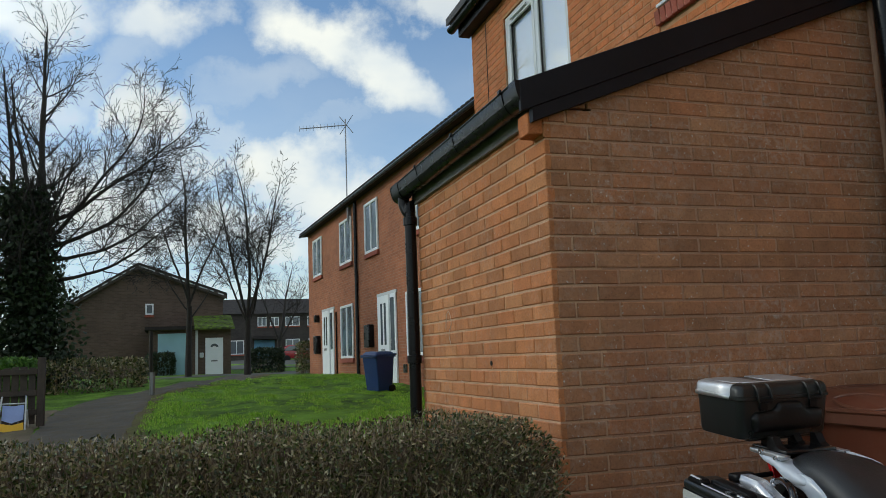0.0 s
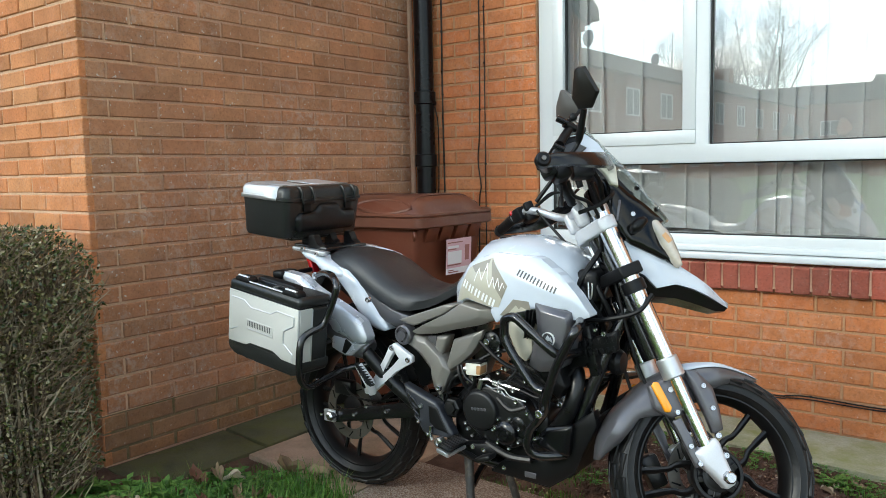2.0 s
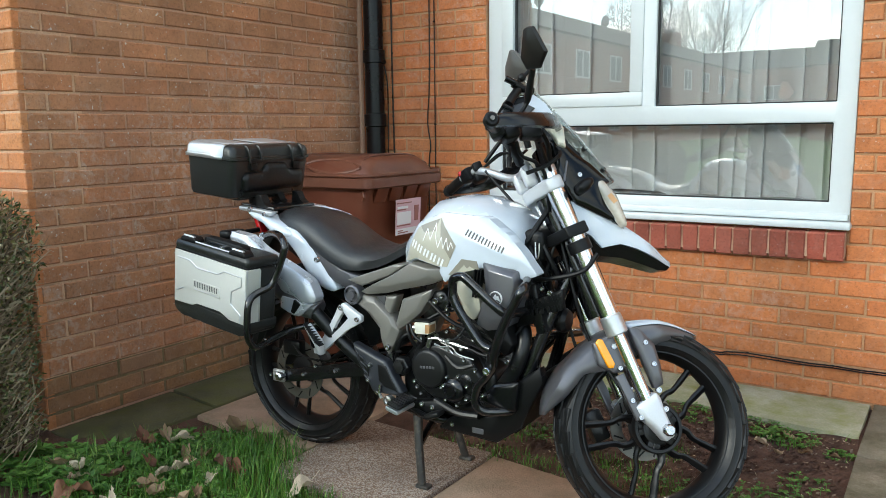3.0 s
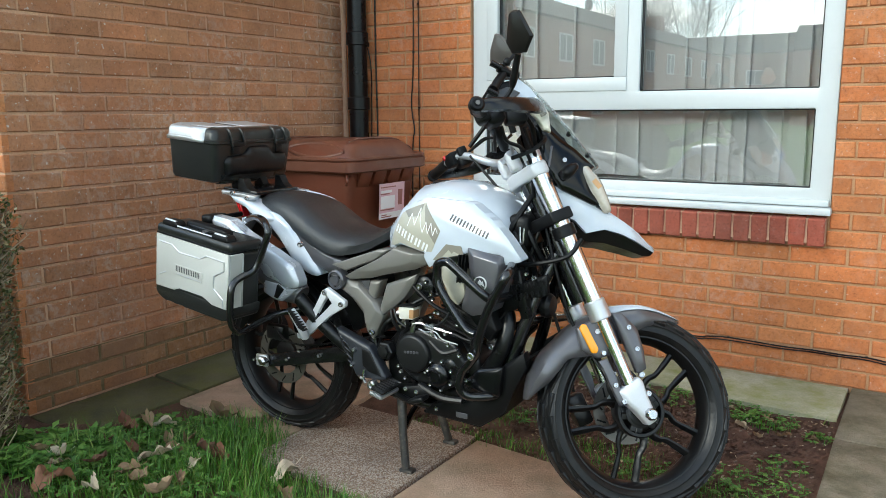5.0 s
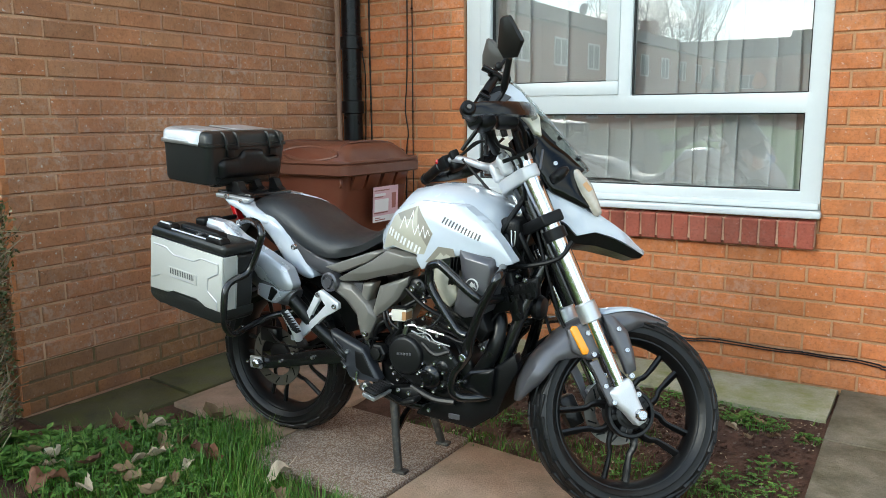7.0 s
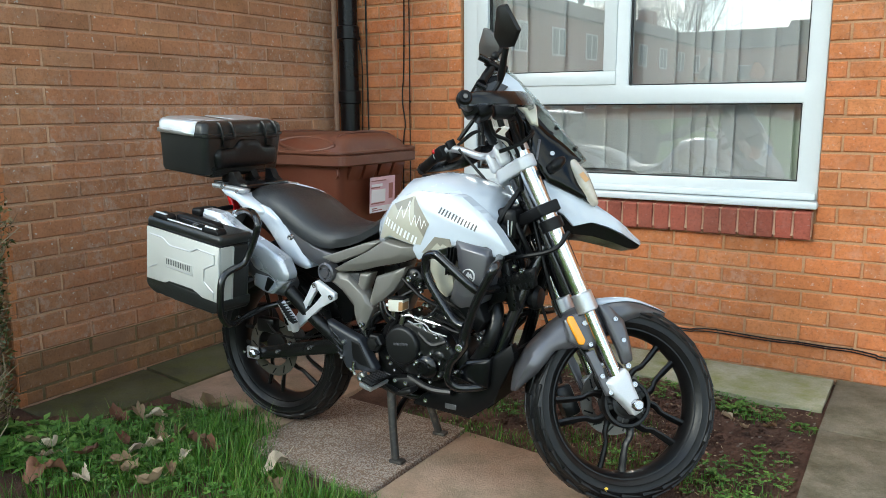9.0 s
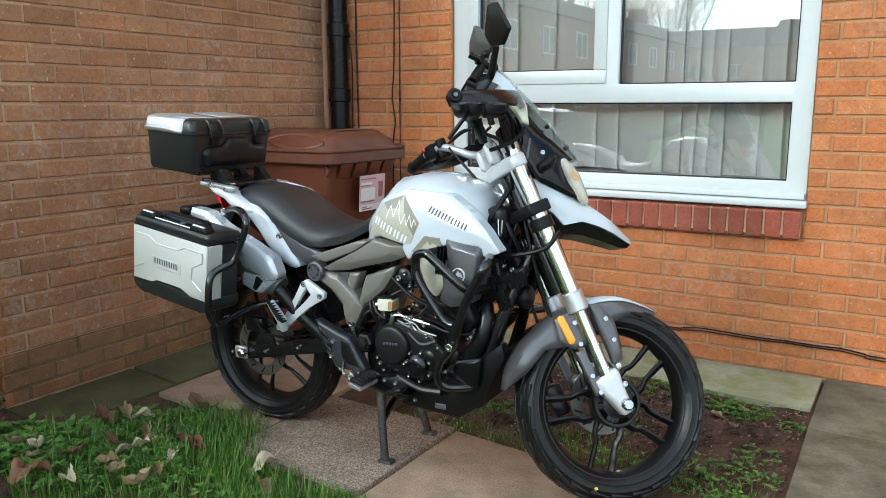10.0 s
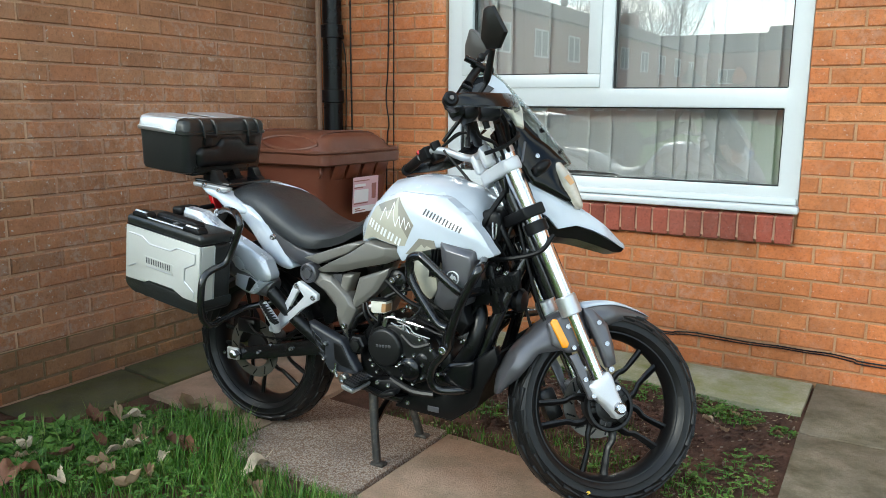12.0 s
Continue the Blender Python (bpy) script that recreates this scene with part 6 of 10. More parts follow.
both("tail_inner", lambda: facet([(0.105, 0.795), (0.205, 0.668), (0.28, 0.640), (0.334, 0.653), (0.330, 0.690), (0.270, 0.706), (0.20, 0.742), (0.14, 0.785)], -0.08, -0.128, -0.136, 0.7), GUNMETAL, None, "dark tail infill panel")
bp("grab_rail", moved(tb(curve([(0.10, -0.128, 0.853), (0.03, -0.132, 0.868), (-0.06, -0.134, 0.880), (-0.15, -0.115, 0.884), (-0.19, -0.05, 0.890), (-0.195, 0.0, 0.890)], 6), 0.012, 10, 0.7), FLIP), WHITE, None, "silver passenger grab rail")
bp("tail_lamp", facet([(-0.192, 0.868), (-0.170, 0.870), (-0.145, 0.796), (-0.165, 0.800)], 0.085, -0.085, -0.09, 0.85), RED_LENS, None, "red tail lamp")
bp("tail_body", pr([(-0.17, 0.876), (0.14, 0.80), (0.20, 0.66), (0.05, 0.70), (-0.12, 0.80)], -0.085, 0.085, 0.01), BLACK)
bp("number_hanger", pr([(-0.16, 0.80), (-0.10, 0.80), (-0.33, 0.52), (-0.37, 0.53)], -0.06, 0.06, 0.006), BLACK)
for s in (-1, 1):
    ind = bp("indicator", tb([(-0.15, s * 0.10, 0.815), (-0.16, s * 0.19, 0.810)], 0.009, 8), BLACK, None, "black stalk indicator")
    bp("indicator_body", bx((-0.165, s * 0.215, 0.812), (0.05, 0.085, 0.030), 0.010, 3), BLACK, ind)

# rear rack, case plate
bp("rack_plate", pr([(-0.225, 0.900), (-0.06, 0.888), (-0.06, 0.900), (-0.225, 0.912)], -0.11, 0.11, 0.003), FRAME_BLACK)
for x, y in ((-0.12, -0.095), (-0.12, 0.095), (-0.19, -0.06), (-0.19, 0.06)):
    bp("rack_foot", pr([(x - 0.030, 0.900), (x + 0.036, 0.896), (x + 0.030, 0.906), (x + 0.012, 0.912), (x + 0.002, 0.944), (x - 0.026, 0.946)], y - 0.016, y + 0.016, 0.003), BLACK)
bp("rack_arm", pr([(-0.20, 0.890), (-0.05, 0.872), (-0.03, 0.888), (-0.20, 0.905)], -0.145, -0.115, 0.004), ALU)
bp("rack_arm", pr([(-0.20, 0.890), (-0.05, 0.872), (-0.03, 0.888), (-0.20, 0.905)], 0.115, 0.145, 0.004), ALU)
bolt((-0.14, -0.148, 0.895), 0.009); bolt((-0.07, -0.15, 0.880), 0.007)

# inner mudguard and battery box under the seat
bp("inner_mudguard", pr([(-0.10, 0.66), (0.02, 0.70), (0.22, 0.72), (0.40, 0.66), (0.42, 0.52), (0.36, 0.44), (0.325, 0.43), (0.315, 0.50), (0.24, 0.585), (0.10, 0.63), (-0.02, 0.625)], -0.075, 0.075, 0.008, 2), BLACK, None, "black inner mudguard under the seat")
bp("shock_spring", tb(curve([(0.36 + 0.02 * math.cos(k * 0.9) - 0.0016 * k, 0.02 + 0.028 * math.sin(k * 0.9), 0.40 + 0.0042 * k) for k in range(46)], 2), 0.006, 6), ENGINE_BLACK, None, "black coil spring of the rear shock")
# silencer
sl = bmesh.new()
SA = Vector((0.20, -0.185, 0.565)); SB = Vector((-0.185, -0.205, 0.795))
tube(sl, [SA, SA.lerp(SB, 0.08), SA.lerp(SB, 0.5), SA.lerp(SB, 0.93), SB], [0.036, 0.052, 0.058, 0.046, 0.036], 12)
sil = bp("silencer", sl, GUNMETAL, None, "angular silver and black silencer")
bp("silencer_cover", pillow(rounded([(-0.178, 0.806), (-0.155, 0.826), (-0.065, 0.814), (0.001, 0.772), (0.131, 0.718), (0.216, 0.676), (0.240, 0.622), (0.228, 0.604), (0.176, 0.600), (0.148, 0.618), (0.088, 0.628), (0.053, 0.675), (-0.06, 0.752)], 0.010), -0.20, -0.240, -0.254, 0.016, 0.010), SILVER_LIGHT, sil, "silver silencer heat cover")
bp("silencer_lower", facet([(0.228, 0.602), (0.176, 0.598), (0.146, 0.614), (0.080, 0.626), (0.075, 0.575), (0.135, 0.552), (0.160, 0.551)], -0.20, -0.238, -0.244, 0.78, 0.003), SILVER_LIGHT, sil)
bp("silencer_slot", pr([(0.148, 0.611), (0.175, 0.595), (0.146, 0.561), (0.131, 0.566)], -0.2475, -0.235, 0.002), BLACK, sil)
bolt((0.055, -0.255, 0.61), 0.010, sil); bolt((0.05, -0.252, 0.575), 0.007, sil)

# footrests and foot controls
ppg = bp("pillion_hanger", pr([(0.300, 0.600), (0.314, 0.606), (0.386, 0.568), (0.386, 0.548), (0.372, 0.541), (0.319, 0.515), (0.228, 0.432), (0.205, 0.414), (0.175, 0.412), (0.172, 0.432), (0.206, 0.436), (0.300, 0.524), (0.338, 0.556), (0.310, 0.574)], -0.188, -0.170, 0.004, 2), ALU_MATT, None, "polished pillion footrest hanger")
bp("hanger_strut", pr([(0.290, 0.596), (0.312, 0.596), (0.306, 0.566), (0.280, 0.540), (0.240, 0.476), (0.226, 0.436), (0.202, 0.432), (0.212, 0.470), (0.257, 0.535)], -0.186, -0.172, 0.004, 2), ALU_MATT, ppg)
for p in ((0.303, -0.189, 0.588), (0.370, -0.189, 0.556)):
    bolt(p, 0.009, ppg)
peg = bp("pillion_footrest", tb([(0.222, -0.20, 0.425), (0.232, -0.225, 0.468), (0.203, -0.245, 0.530)], [0.014, 0.017, 0.013], 10, 0.8), ALU_MATT, None, "folded pillion footrest with rubber")
for k in range(8):
    bp("rubber_rib", bx((0.240 - 0.0048 * k, -0.232 - 0.002 * k, 0.468 + 0.0088 * k), (0.026, 0.024, 0.0048), 0.001, 1, Matrix.Rotation(0.45, 4, "Y")), RUBBER, peg)
hgd = bp("heel_guard", facet([(0.332, 0.469), (0.418, 0.439), (0.468, 0.423), (0.534, 0.325), (0.523, 0.313), (0.457, 0.311), (0.411, 0.313), (0.393, 0.349), (0.347, 0.416)], -0.135, -0.168, -0.174, 0.86), surf("satin_slate_plastic", (0.022, 0.024, 0.030), 0.38, var=0.1, grain=300, bump=0.06), None, "slate black heel guard plate")
bp("guard_recess", facet([(0.440, 0.411), (0.472, 0.408), (0.516, 0.329), (0.466, 0.338), (0.443, 0.355)], -0.168, -0.1755, -0.1765, 0.8, 0.001), BLACK, hgd)
bp("guard_recess", facet([(0.350, 0.448), (0.406, 0.396), (0.402, 0.362), (0.372, 0.412)], -0.168, -0.1755, -0.1765, 0.85, 0.001), FRAME_BLACK, hgd)
for pts in ([(0.649, 0.504), (0.674, 0.496), (0.695, 0.501), (0.726, 0.473), (0.757, 0.472)], [(0.666, 0.473), (0.695, 0.468), (0.722, 0.448), (0.757, 0.459)]):
    bp("gasket_line", tb([(x, -0.152, z) for x, z in pts], 0.0028, 6), ALU, engine)
for k in range(4):
    bp("guard_slot", bx((0.375 + 0.006 * k, -0.1765, 0.425 - 0.022 * k), (0.035, 0.006, 0.008), 0.002, 1, Matrix.Rotation(0.6, 4, "Y")), FRAME_BLACK)
bolt((0.41, -0.178, 0.405), 0.007); bolt((0.40, -0.178, 0.352), 0.007)
bolt((0.515, -0.15, 0.418), 0.018, None, False, "y", ENGINE_BLACK); bolt((0.43, -0.165, 0.315), 0.013)
fp = bp("footrest", bx((0.572, -0.235, 0.309), (0.046, 0.10, 0.014), 0.005, 2, Matrix.Rotation(0.25, 4, "Y")), ALU, None, "serrated rider footrest with rubber top")
for k in range(9):
    bp("tooth", bx((0.553 + 0.0048 * k, -0.2855, 0.3185 - 0.0012 * k), (0.003, 0.005, 0.010), 0.0008, 1, Matrix.Rotation(0.25, 4, "Y")), ALU, fp)
for k in range(7):
    bp("rubber_ridge", bx((0.576, -0.278 + 0.014 * k, 0.332), (0.040, 0.006, 0.006), 0.0015, 1, Matrix.Rotation(0.25, 4, "Y")), RUBBER, fp)
bp("footrest_rubber", bx((0.575, -0.233, 0.325), (0.047, 0.098, 0.012), 0.003, 1, Matrix.Rotation(0.25, 4, "Y")), RUBBER, fp)
bp("footrest_bracket", pr([(0.52, 0.295), (0.66, 0.325), (0.70, 0.30), (0.66, 0.27), (0.54, 0.268)], -0.175, -0.13, 0.006), BLACK)
bolt((0.615, -0.178, 0.308), 0.008); bolt((0.655, -0.178, 0.305), 0.008)
bp("brake_pedal", tb(curve([(0.56, -0.165, 0.285), (0.64, -0.19, 0.275), (0.70, -0.215, 0.300)], 5), 0.009, 8), BLACK, None, "black brake pedal")
bp("pedal_tip", bx((0.692, -0.225, 0.302), (0.055, 0.045, 0.016), 0.006, 2, Matrix.Rotation(-0.35, 4, "Y")), RUBBER)
bp("footrest", bx((0.575, 0.225, 0.312), (0.048, 0.10, 0.018), 0.005, 2), ALU)

# centre stand
STAND = surf("worn_black_steel", (0.030, 0.028, 0.026), 0.42, var=0.3, scale=20, dirt=(0.16, 0.13, 0.10), dirt_amount=0.5, spec=0.4)
cs = bmesh.new()
tube(cs, [(0.545, -0.10, 0.255), (0.565, -0.125, 0.13), (0.583, -0.138, 0.012)], [0.017, 0.014, 0.014], 10)
box(cs, (0.590, -0.138, 0.008), (0.050, 0.034, 0.014), None, 0.005, 2)
bp("stand_leg", cs, STAND, None, "dusty black centre stand leg")
cs = bmesh.new()
tube(cs, [(0.545, 0.10, 0.255), (0.56, 0.115, 0.13), (0.590, 0.132, 0.012)], [0.017, 0.014, 0.014], 10)
box(cs, (0.597, 0.132, 0.008), (0.050, 0.034, 0.014), None, 0.005, 2)
bp("stand_leg", cs, STAND, None, "dusty black centre stand leg")
bp("stand_bridge", tb(curve([(0.562, -0.115, 0.14), (0.550, 0.0, 0.185), (0.56, 0.11, 0.14)], 5), 0.012, 10), FRAME_BLACK)

# ---- front end ----
for s in (-1, 1):
    L = s * 0.10
    up_ = bp("fork_tube", tb([(0.030, L, 0.31), (0.030, L, 0.80)], 0.0275, 24), CHROME, None, "polished silver upper fork tube", True)
    bp("fork_cap", lt([(0.0275, 0), (0.0275, 0.02), (0.020, 0.026), (0.010, 0.026), (0.009, 0.02)], tr(0.030, L, 0.80) @ Matrix.Rotation(math.pi / 2, 4, "X"), 24), ALU, up_, "", True)
    bp("fork_seal", lt([(0.0275, 0), (0.0315, 0.003), (0.0315, 0.055), (0.0275, 0.06)], tr(0.030, L, 0.295) @ Matrix.Rotation(math.pi / 2, 4, "X"), 28), ALU, up_, "", True)
    bp("fork_band", lt([(0.028, 0), (0.0345, 0.002), (0.0345, 0.034), (0.028, 0.036)], tr(0.030, L, 0.552) @ Matrix.Rotation(math.pi / 2, 4, "X"), 28), BLACK, up_, "", True)
    bp("fork_slider", tb([(0.030, L, 0.08), (0.030, L, 0.315)], 0.0195, 20), CHROME, None, "polished lower fork leg", True)
    lug = facet([(-0.012, 0.092), (0.025, 0.100), (0.059, 0.107), (0.066, 0.090), (0.062, 0.048), (0.063, 0.007), (0.060, -0.026), (0.030, -0.030), (0.012, 0.020), (-0.008, 0.057)], L - s * 0.026, L + s * 0.018, L + s * 0.026, 0.72, 0.004)
    lg = bp("axle_lug", lug, ALU_MATT, None, "cast silver axle lug", True)
    bp("axle_nut", lt([(0.018, 0.0), (0.018, s * 0.012), (0.013, s * 0.018), (0.004, s * 0.018)], tr(0.045, L + s * 0.026, 0.0), 8), STEEL, lg, "", True)
    for f_, u_ in ((0.072, 0.108), (0.068, 0.052)):
        bolt((f_, L + s * 0.012, u_), 0.009, lg, True)
clamp = bmesh.new()
prism(clamp, [(0.056, -0.124), (0.060, -0.10), (0.055, -0.072), (0.046, -0.045), (0.042, 0.0), (0.046, 0.045), (0.055, 0.072), (0.060, 0.10), (0.056, 0.124), (0.030, 0.133), (0.004, 0.124), (-0.010, 0.085), (-0.028, 0.040), (-0.036, 0.0), (-0.028, -0.040), (-0.010, -0.085), (0.004, -0.124), (0.030, -0.133)], 0.745, 0.788, Matrix(((1, 0, 0, 0), (0, 0, 1, 0), (0, 1, 0, 0), (0, 0, 0, 1))), 0.009, 3)
bp("top_yoke", clamp, ALU_MATT, None, "cast silver top yoke", True)
clamp = bmesh.new()
prism(clamp, [(0.068, -0.13), (0.06, -0.05), (0.03, 0.0), (0.06, 0.05), (0.068, 0.13), (0.0, 0.135), (-0.05, 0.02), (-0.05, -0.02), (0.0, -0.135)], 0.60, 0.635, Matrix(((1, 0, 0, 0), (0, 0, 1, 0), (0, 1, 0, 0), (0, 0, 0, 1))), 0.006, 2)
bp("bottom_yoke", clamp, BLACK, None, "black bottom yoke", True)
for s in (-1, 1):
    bp("bar_riser", bx((-0.012, s * 0.050, 0.822), (0.040, 0.034, 0.066), 0.013, 4), ALU_MATT, None, "silver bar riser", True)
BAR = [(-0.155, -0.385, 0.940), (-0.115, -0.27, 0.945), (-0.075, -0.19, 0.930), (-0.030, -0.105, 0.865), (-0.012, -0.05, 0.846), (-0.012, 0.05, 0.846), (-0.030, 0.105, 0.865), (-0.075, 0.19, 0.930), (-0.115, 0.27, 0.945), (-0.155, 0.385, 0.940)]
bp("handlebar", tb(curve(BAR, 6), 0.0125, 12), ALU, None, "silver tubular handlebar", True)
for s in (-1, 1):
    g = bp("grip", tb([(-0.120, s * 0.285, 0.945), (-0.155, s * 0.38, 0.940)], 0.0175, 14), RUBBER, None, "black rubber grip", True)
    sw = bmesh.new()
    box(sw, (-0.105, s * 0.245, 0.942), (0.045, 0.055, 0.045), Matrix.Rotation(s * 0.35, 4, "Z"), 0.008, 2)
    box(sw, (-0.080, s * 0.20, 0.950), (0.03, 0.03, 0.03), None, 0.005, 2)
    swob = bp("switch_gear", sw, BLACK, None, "black handlebar switch cluster", True)
    bp("switch_button", bx((-0.128, s * 0.255, 0.958), (0.016, 0.018, 0.014), 0.003), RED_LENS if s > 0 else BLACK, swob, "red switch button" if s > 0 else "", True)
    bp("lever", tb(curve([(-0.060, s * 0.205, 0.935), (-0.055, s * 0.30, 0.930), (-0.085, s * 0.385, 0.925)], 5), 0.0065, 8, 1.3), BLACK, None, "black hand lever", True)
    for q in (0, 1):
        bp("control_cable", tb(curve([(-0.06, s * 0.20, 0.94), (0.02, s * (0.16 + 0.03 * q), 0.95 + 0.01 * q), (0.06, s * 0.10, 0.86), (0.045, s * 0.05, 0.70), (-0.01, s * 0.04, 0.55)], 6), 0.0042, 6), BLACK, None, "", True)

# hand guards
def guard(s):
    path = curve([(-0.158, -0.386, 0.940), (-0.10, -0.384, 0.926), (-0.03, -0.355, 0.908), (0.03, -0.295, 0.905), (0.068, -0.22, 0.912), (0.085, -0.16, 0.918)], 4)
    rings = []
    for i, p in enumerate(path):
        t = i / (len(path) - 1)
        h = 0.0155 + 0.006 * math.sin(min(1, t * 1.4) * math.pi / 2)
        nrm = Vector((0.6 * (t), -1 + 0.55 * t, 0)).normalized()
        rings.append([p + nrm * a + Vector((0, 0, b)) for a, b in ((0.010, -h), (0.013, -h * 0.4), (0.013, h * 0.5), (0.006, h), (-0.006, h), (-0.008, 0), (-0.006, -h))])
    bm = loft(bmesh.new(), rings)
    return bm


for s in (-1, 1):
    hg = guard(s)
    if s > 0:
        moved(hg, FLIP)
    hob = bp("hand_guard", hg, GLOSS_BLACK, None, "glossy black hand guard", True, 50)
    bp("bar_end", lt([(0.020, 0.012), (0.020, -0.008), (0.015, -0.014), (0.009, -0.014), (0.008, -0.010)], tr(-0.156, s * 0.398, 0.940) @ (Matrix() if s < 0 else FLIP), 22), BLACK, hob, "black bar end", True)
    bp("bar_end_bolt", lt([(0.006, 0.0), (0.006, -0.008), (0.003, -0.008)], tr(-0.156, s * 0.410, 0.940) @ (Matrix() if s < 0 else FLIP), 16), DISC_STEEL, hob, "silver bar end bolt", True)
    bp("guard_boss", bx((-0.075, s * 0.235, 0.922), (0.05, 0.07, 0.036), 0.012, 3), BLACK, hob, "", True)
    bp("guard_wing", facet([(0.055, 0.920), (0.098, 0.935), (0.105, 0.90), (0.088, 0.845), (0.07, 0.86), (0.065, 0.895)], s * 0.15, s * 0.165, s * 0.17, 0.8, 0.002), RESERVOIR, hob, "cream guard deflector", True)

# clutter round the right bar: loom, master cylinder, hoses
bp("bar_wrap", tb(curve([(-0.090, -0.215, 0.934), (-0.070, -0.18, 0.922), (-0.045, -0.13, 0.885), (-0.032, -0.095, 0.862)], 5), 0.0165, 12), BLACK, None, "black wrapped bar section", True)
bp("master_cylinder", bx((0.000, -0.185, 0.918), (0.060, 0.050, 0.040), 0.008, 2, Matrix.Rotation(0.3, 4, "Y")), BLACK, None, "black brake master cylinder", True)
bp("master_cap", bx((0.000, -0.180, 0.944), (0.050, 0.045, 0.012), 0.004, 2, Matrix.Rotation(0.3, 4, "Y")), GLOSS_BLACK, None, "", True)
bp("reservoir_bolt", bx((0.024, -0.20, 0.925), (0.012, 0.008, 0.008), 0.002), STEEL, None, "", True)
for pts, r in (([(-0.053, -0.2, 0.905), (-0.049, -0.18, 0.865), (-0.011, -0.16, 0.835), (0.012, -0.12, 0.79), (0.0, -0.06, 0.70)], 0.0055), ([(0.011, -0.19, 0.880), (0.020, -0.16, 0.84), (0.032, -0.12, 0.80), (0.03, -0.06, 0.72)], 0.006), ([(-0.046, -0.15, 0.818), (0.015, -0.15, 0.818), (0.066, -0.14, 0.832), (0.09, -0.10, 0.85)], 0.006), ([(0.036, -0.17, 0.91), (0.05, -0.14, 0.88), (0.047, -0.11, 0.83)], 0.008)):
    bp("control_cable", tb(curve(pts, 6), r, 8), BLACK, None, "", True)
bp("lever_adjuster", tb([(-0.076, -0.2, 0.898), (-0.088, -0.2, 0.872), (-0.090, -0.2, 0.868), (-0.101, -0.2, 0.844)], [0.004, 0.004, 0.0072, 0.0072], 10), BLACK, None, "", True)

# mirror on the right bar, device mount beside the dash
mr = bp("mirror_stem", tb(curve([(-0.085, -0.205, 0.945), (-0.020, -0.200, 0.972), (0.014, -0.205, 0.992), (0.028, -0.222, 1.016), (0.050, -0.268, 1.064)], 5), [0.006] * 11 + [0.007, 0.0085, 0.010, 0.011, 0.011, 0.0105, 0.010, 0.009, 0.009, 0.009], 10), BLACK, None, "black mirror stem", True)
MK = [(0.067, -0.320, 1.166), (0.075, -0.341, 1.155), (0.079, -0.348, 1.074), (0.061, -0.302, 1.050), (0.044, -0.256, 1.070), (0.042, -0.252, 1.106), (0.062, -0.308, 1.166)]
mc = sum((Vector(p) for p in MK), Vector()) / len(MK)
mn = -Vector((0.94, 0.35, 0.0))
mh = bmesh.new()
loft(mh, [[mc + (Vector(p) - mc) * k + mn * d for p in MK] for k, d in ((0.93, -0.003), (1.0, 0.0), (0.985, 0.006), (0.93, 0.010), (0.6, 0.014), (0.1, 0.0155))])
bp("mirror_shell", mh, MIRROR_BLACK, mr, "black kite-shaped mirror shell", True, 40)
mg = bmesh.new()
loft(mg, [[mc + (Vector(p) - mc) * 0.92 - mn * d for p in MK] for d in (0.0032, 0.0042)])
bp("mirror_glass", mg, MIRROR, mr, "mirror glass", True)
mt = bp("device_mount", tb(curve([(0.02, -0.06, 0.90), (0.025, -0.07, 0.98), (0.020, -0.075, 1.03)], 4), 0.010, 10), BLACK, None, "black ball-joint device mount", True)
LM = [(0.140, 0.065, 1.243), (0.147, 0.047, 1.227), (0.157, 0.020, 1.161), (0.155, 0.025, 1.138), (0.131, 0.092, 1.150), (0.114, 0.137, 1.181), (0.122, 0.114, 1.212)]
lc = sum((Vector(p) for p in LM), Vector()) / len(LM)
lm_ = bp("far_mirror", loft(bmesh.new(), [[lc + (Vector(p) - lc) * k + mn * d for p in LM] for k, d in ((0.92, -0.003), (1.0, 0.0), (0.95, 0.009), (0.6, 0.015), (0.1, 0.017))]), surf("smoked_plastic", (0.075, 0.07, 0.066), 0.34, var=0.05, spec=0.5), None, "smoked grey kite-shaped mirror", True, 40)
bp("mirror_stem", tb(curve([(0.130, 0.075, 1.145), (0.10, 0.10, 1.09), (0.05, 0.15, 1.02), (-0.05, 0.20, 0.955)], 5), 0.007, 10), BLACK, lm_, "", True)
# clamp arms: an upper and a lower jaw, a tilted holder plate and two knobs
for pts, r in (([(0.000, -0.11, 1.034), (0.022, -0.10, 1.052), (0.066, -0.085, 1.080)], 0.013), ([(0.040, -0.10, 1.090), (0.064, -0.09, 1.070), (0.095, -0.085, 1.052)], 0.011), ([(0.064, -0.088, 1.095), (0.095, -0.085, 1.108), (0.120, -0.085, 1.122)], 0.006)):
    bp("mount_arm", tb(pts, r, 10), BLACK, mt, "", True)
for f_, u_ in ((0.022, 1.098), (-0.020, 1.026)):
    knob = tb([(f_, -0.112, u_ + 0.012), (f_ + 0.024, -0.112, u_ - 0.014)], 0.0095, 12)
    bp("mount_jaw", knob, GLOSS_BLACK, mt, "", True)
    bp("jaw_rib", tb([(f_ - 0.002, -0.123, u_ + 0.008), (f_ + 0.020, -0.123, u_ - 0.016)], 0.003, 8), BLACK, mt, "", True)
bp("mount_ball", lt([(0.004, -0.013), (0.011, -0.008), (0.013, 0.0), (0.011, 0.008), (0.004, 0.013)], tr(0.078, -0.088, 1.102), 14), BLACK, mt, "", True)
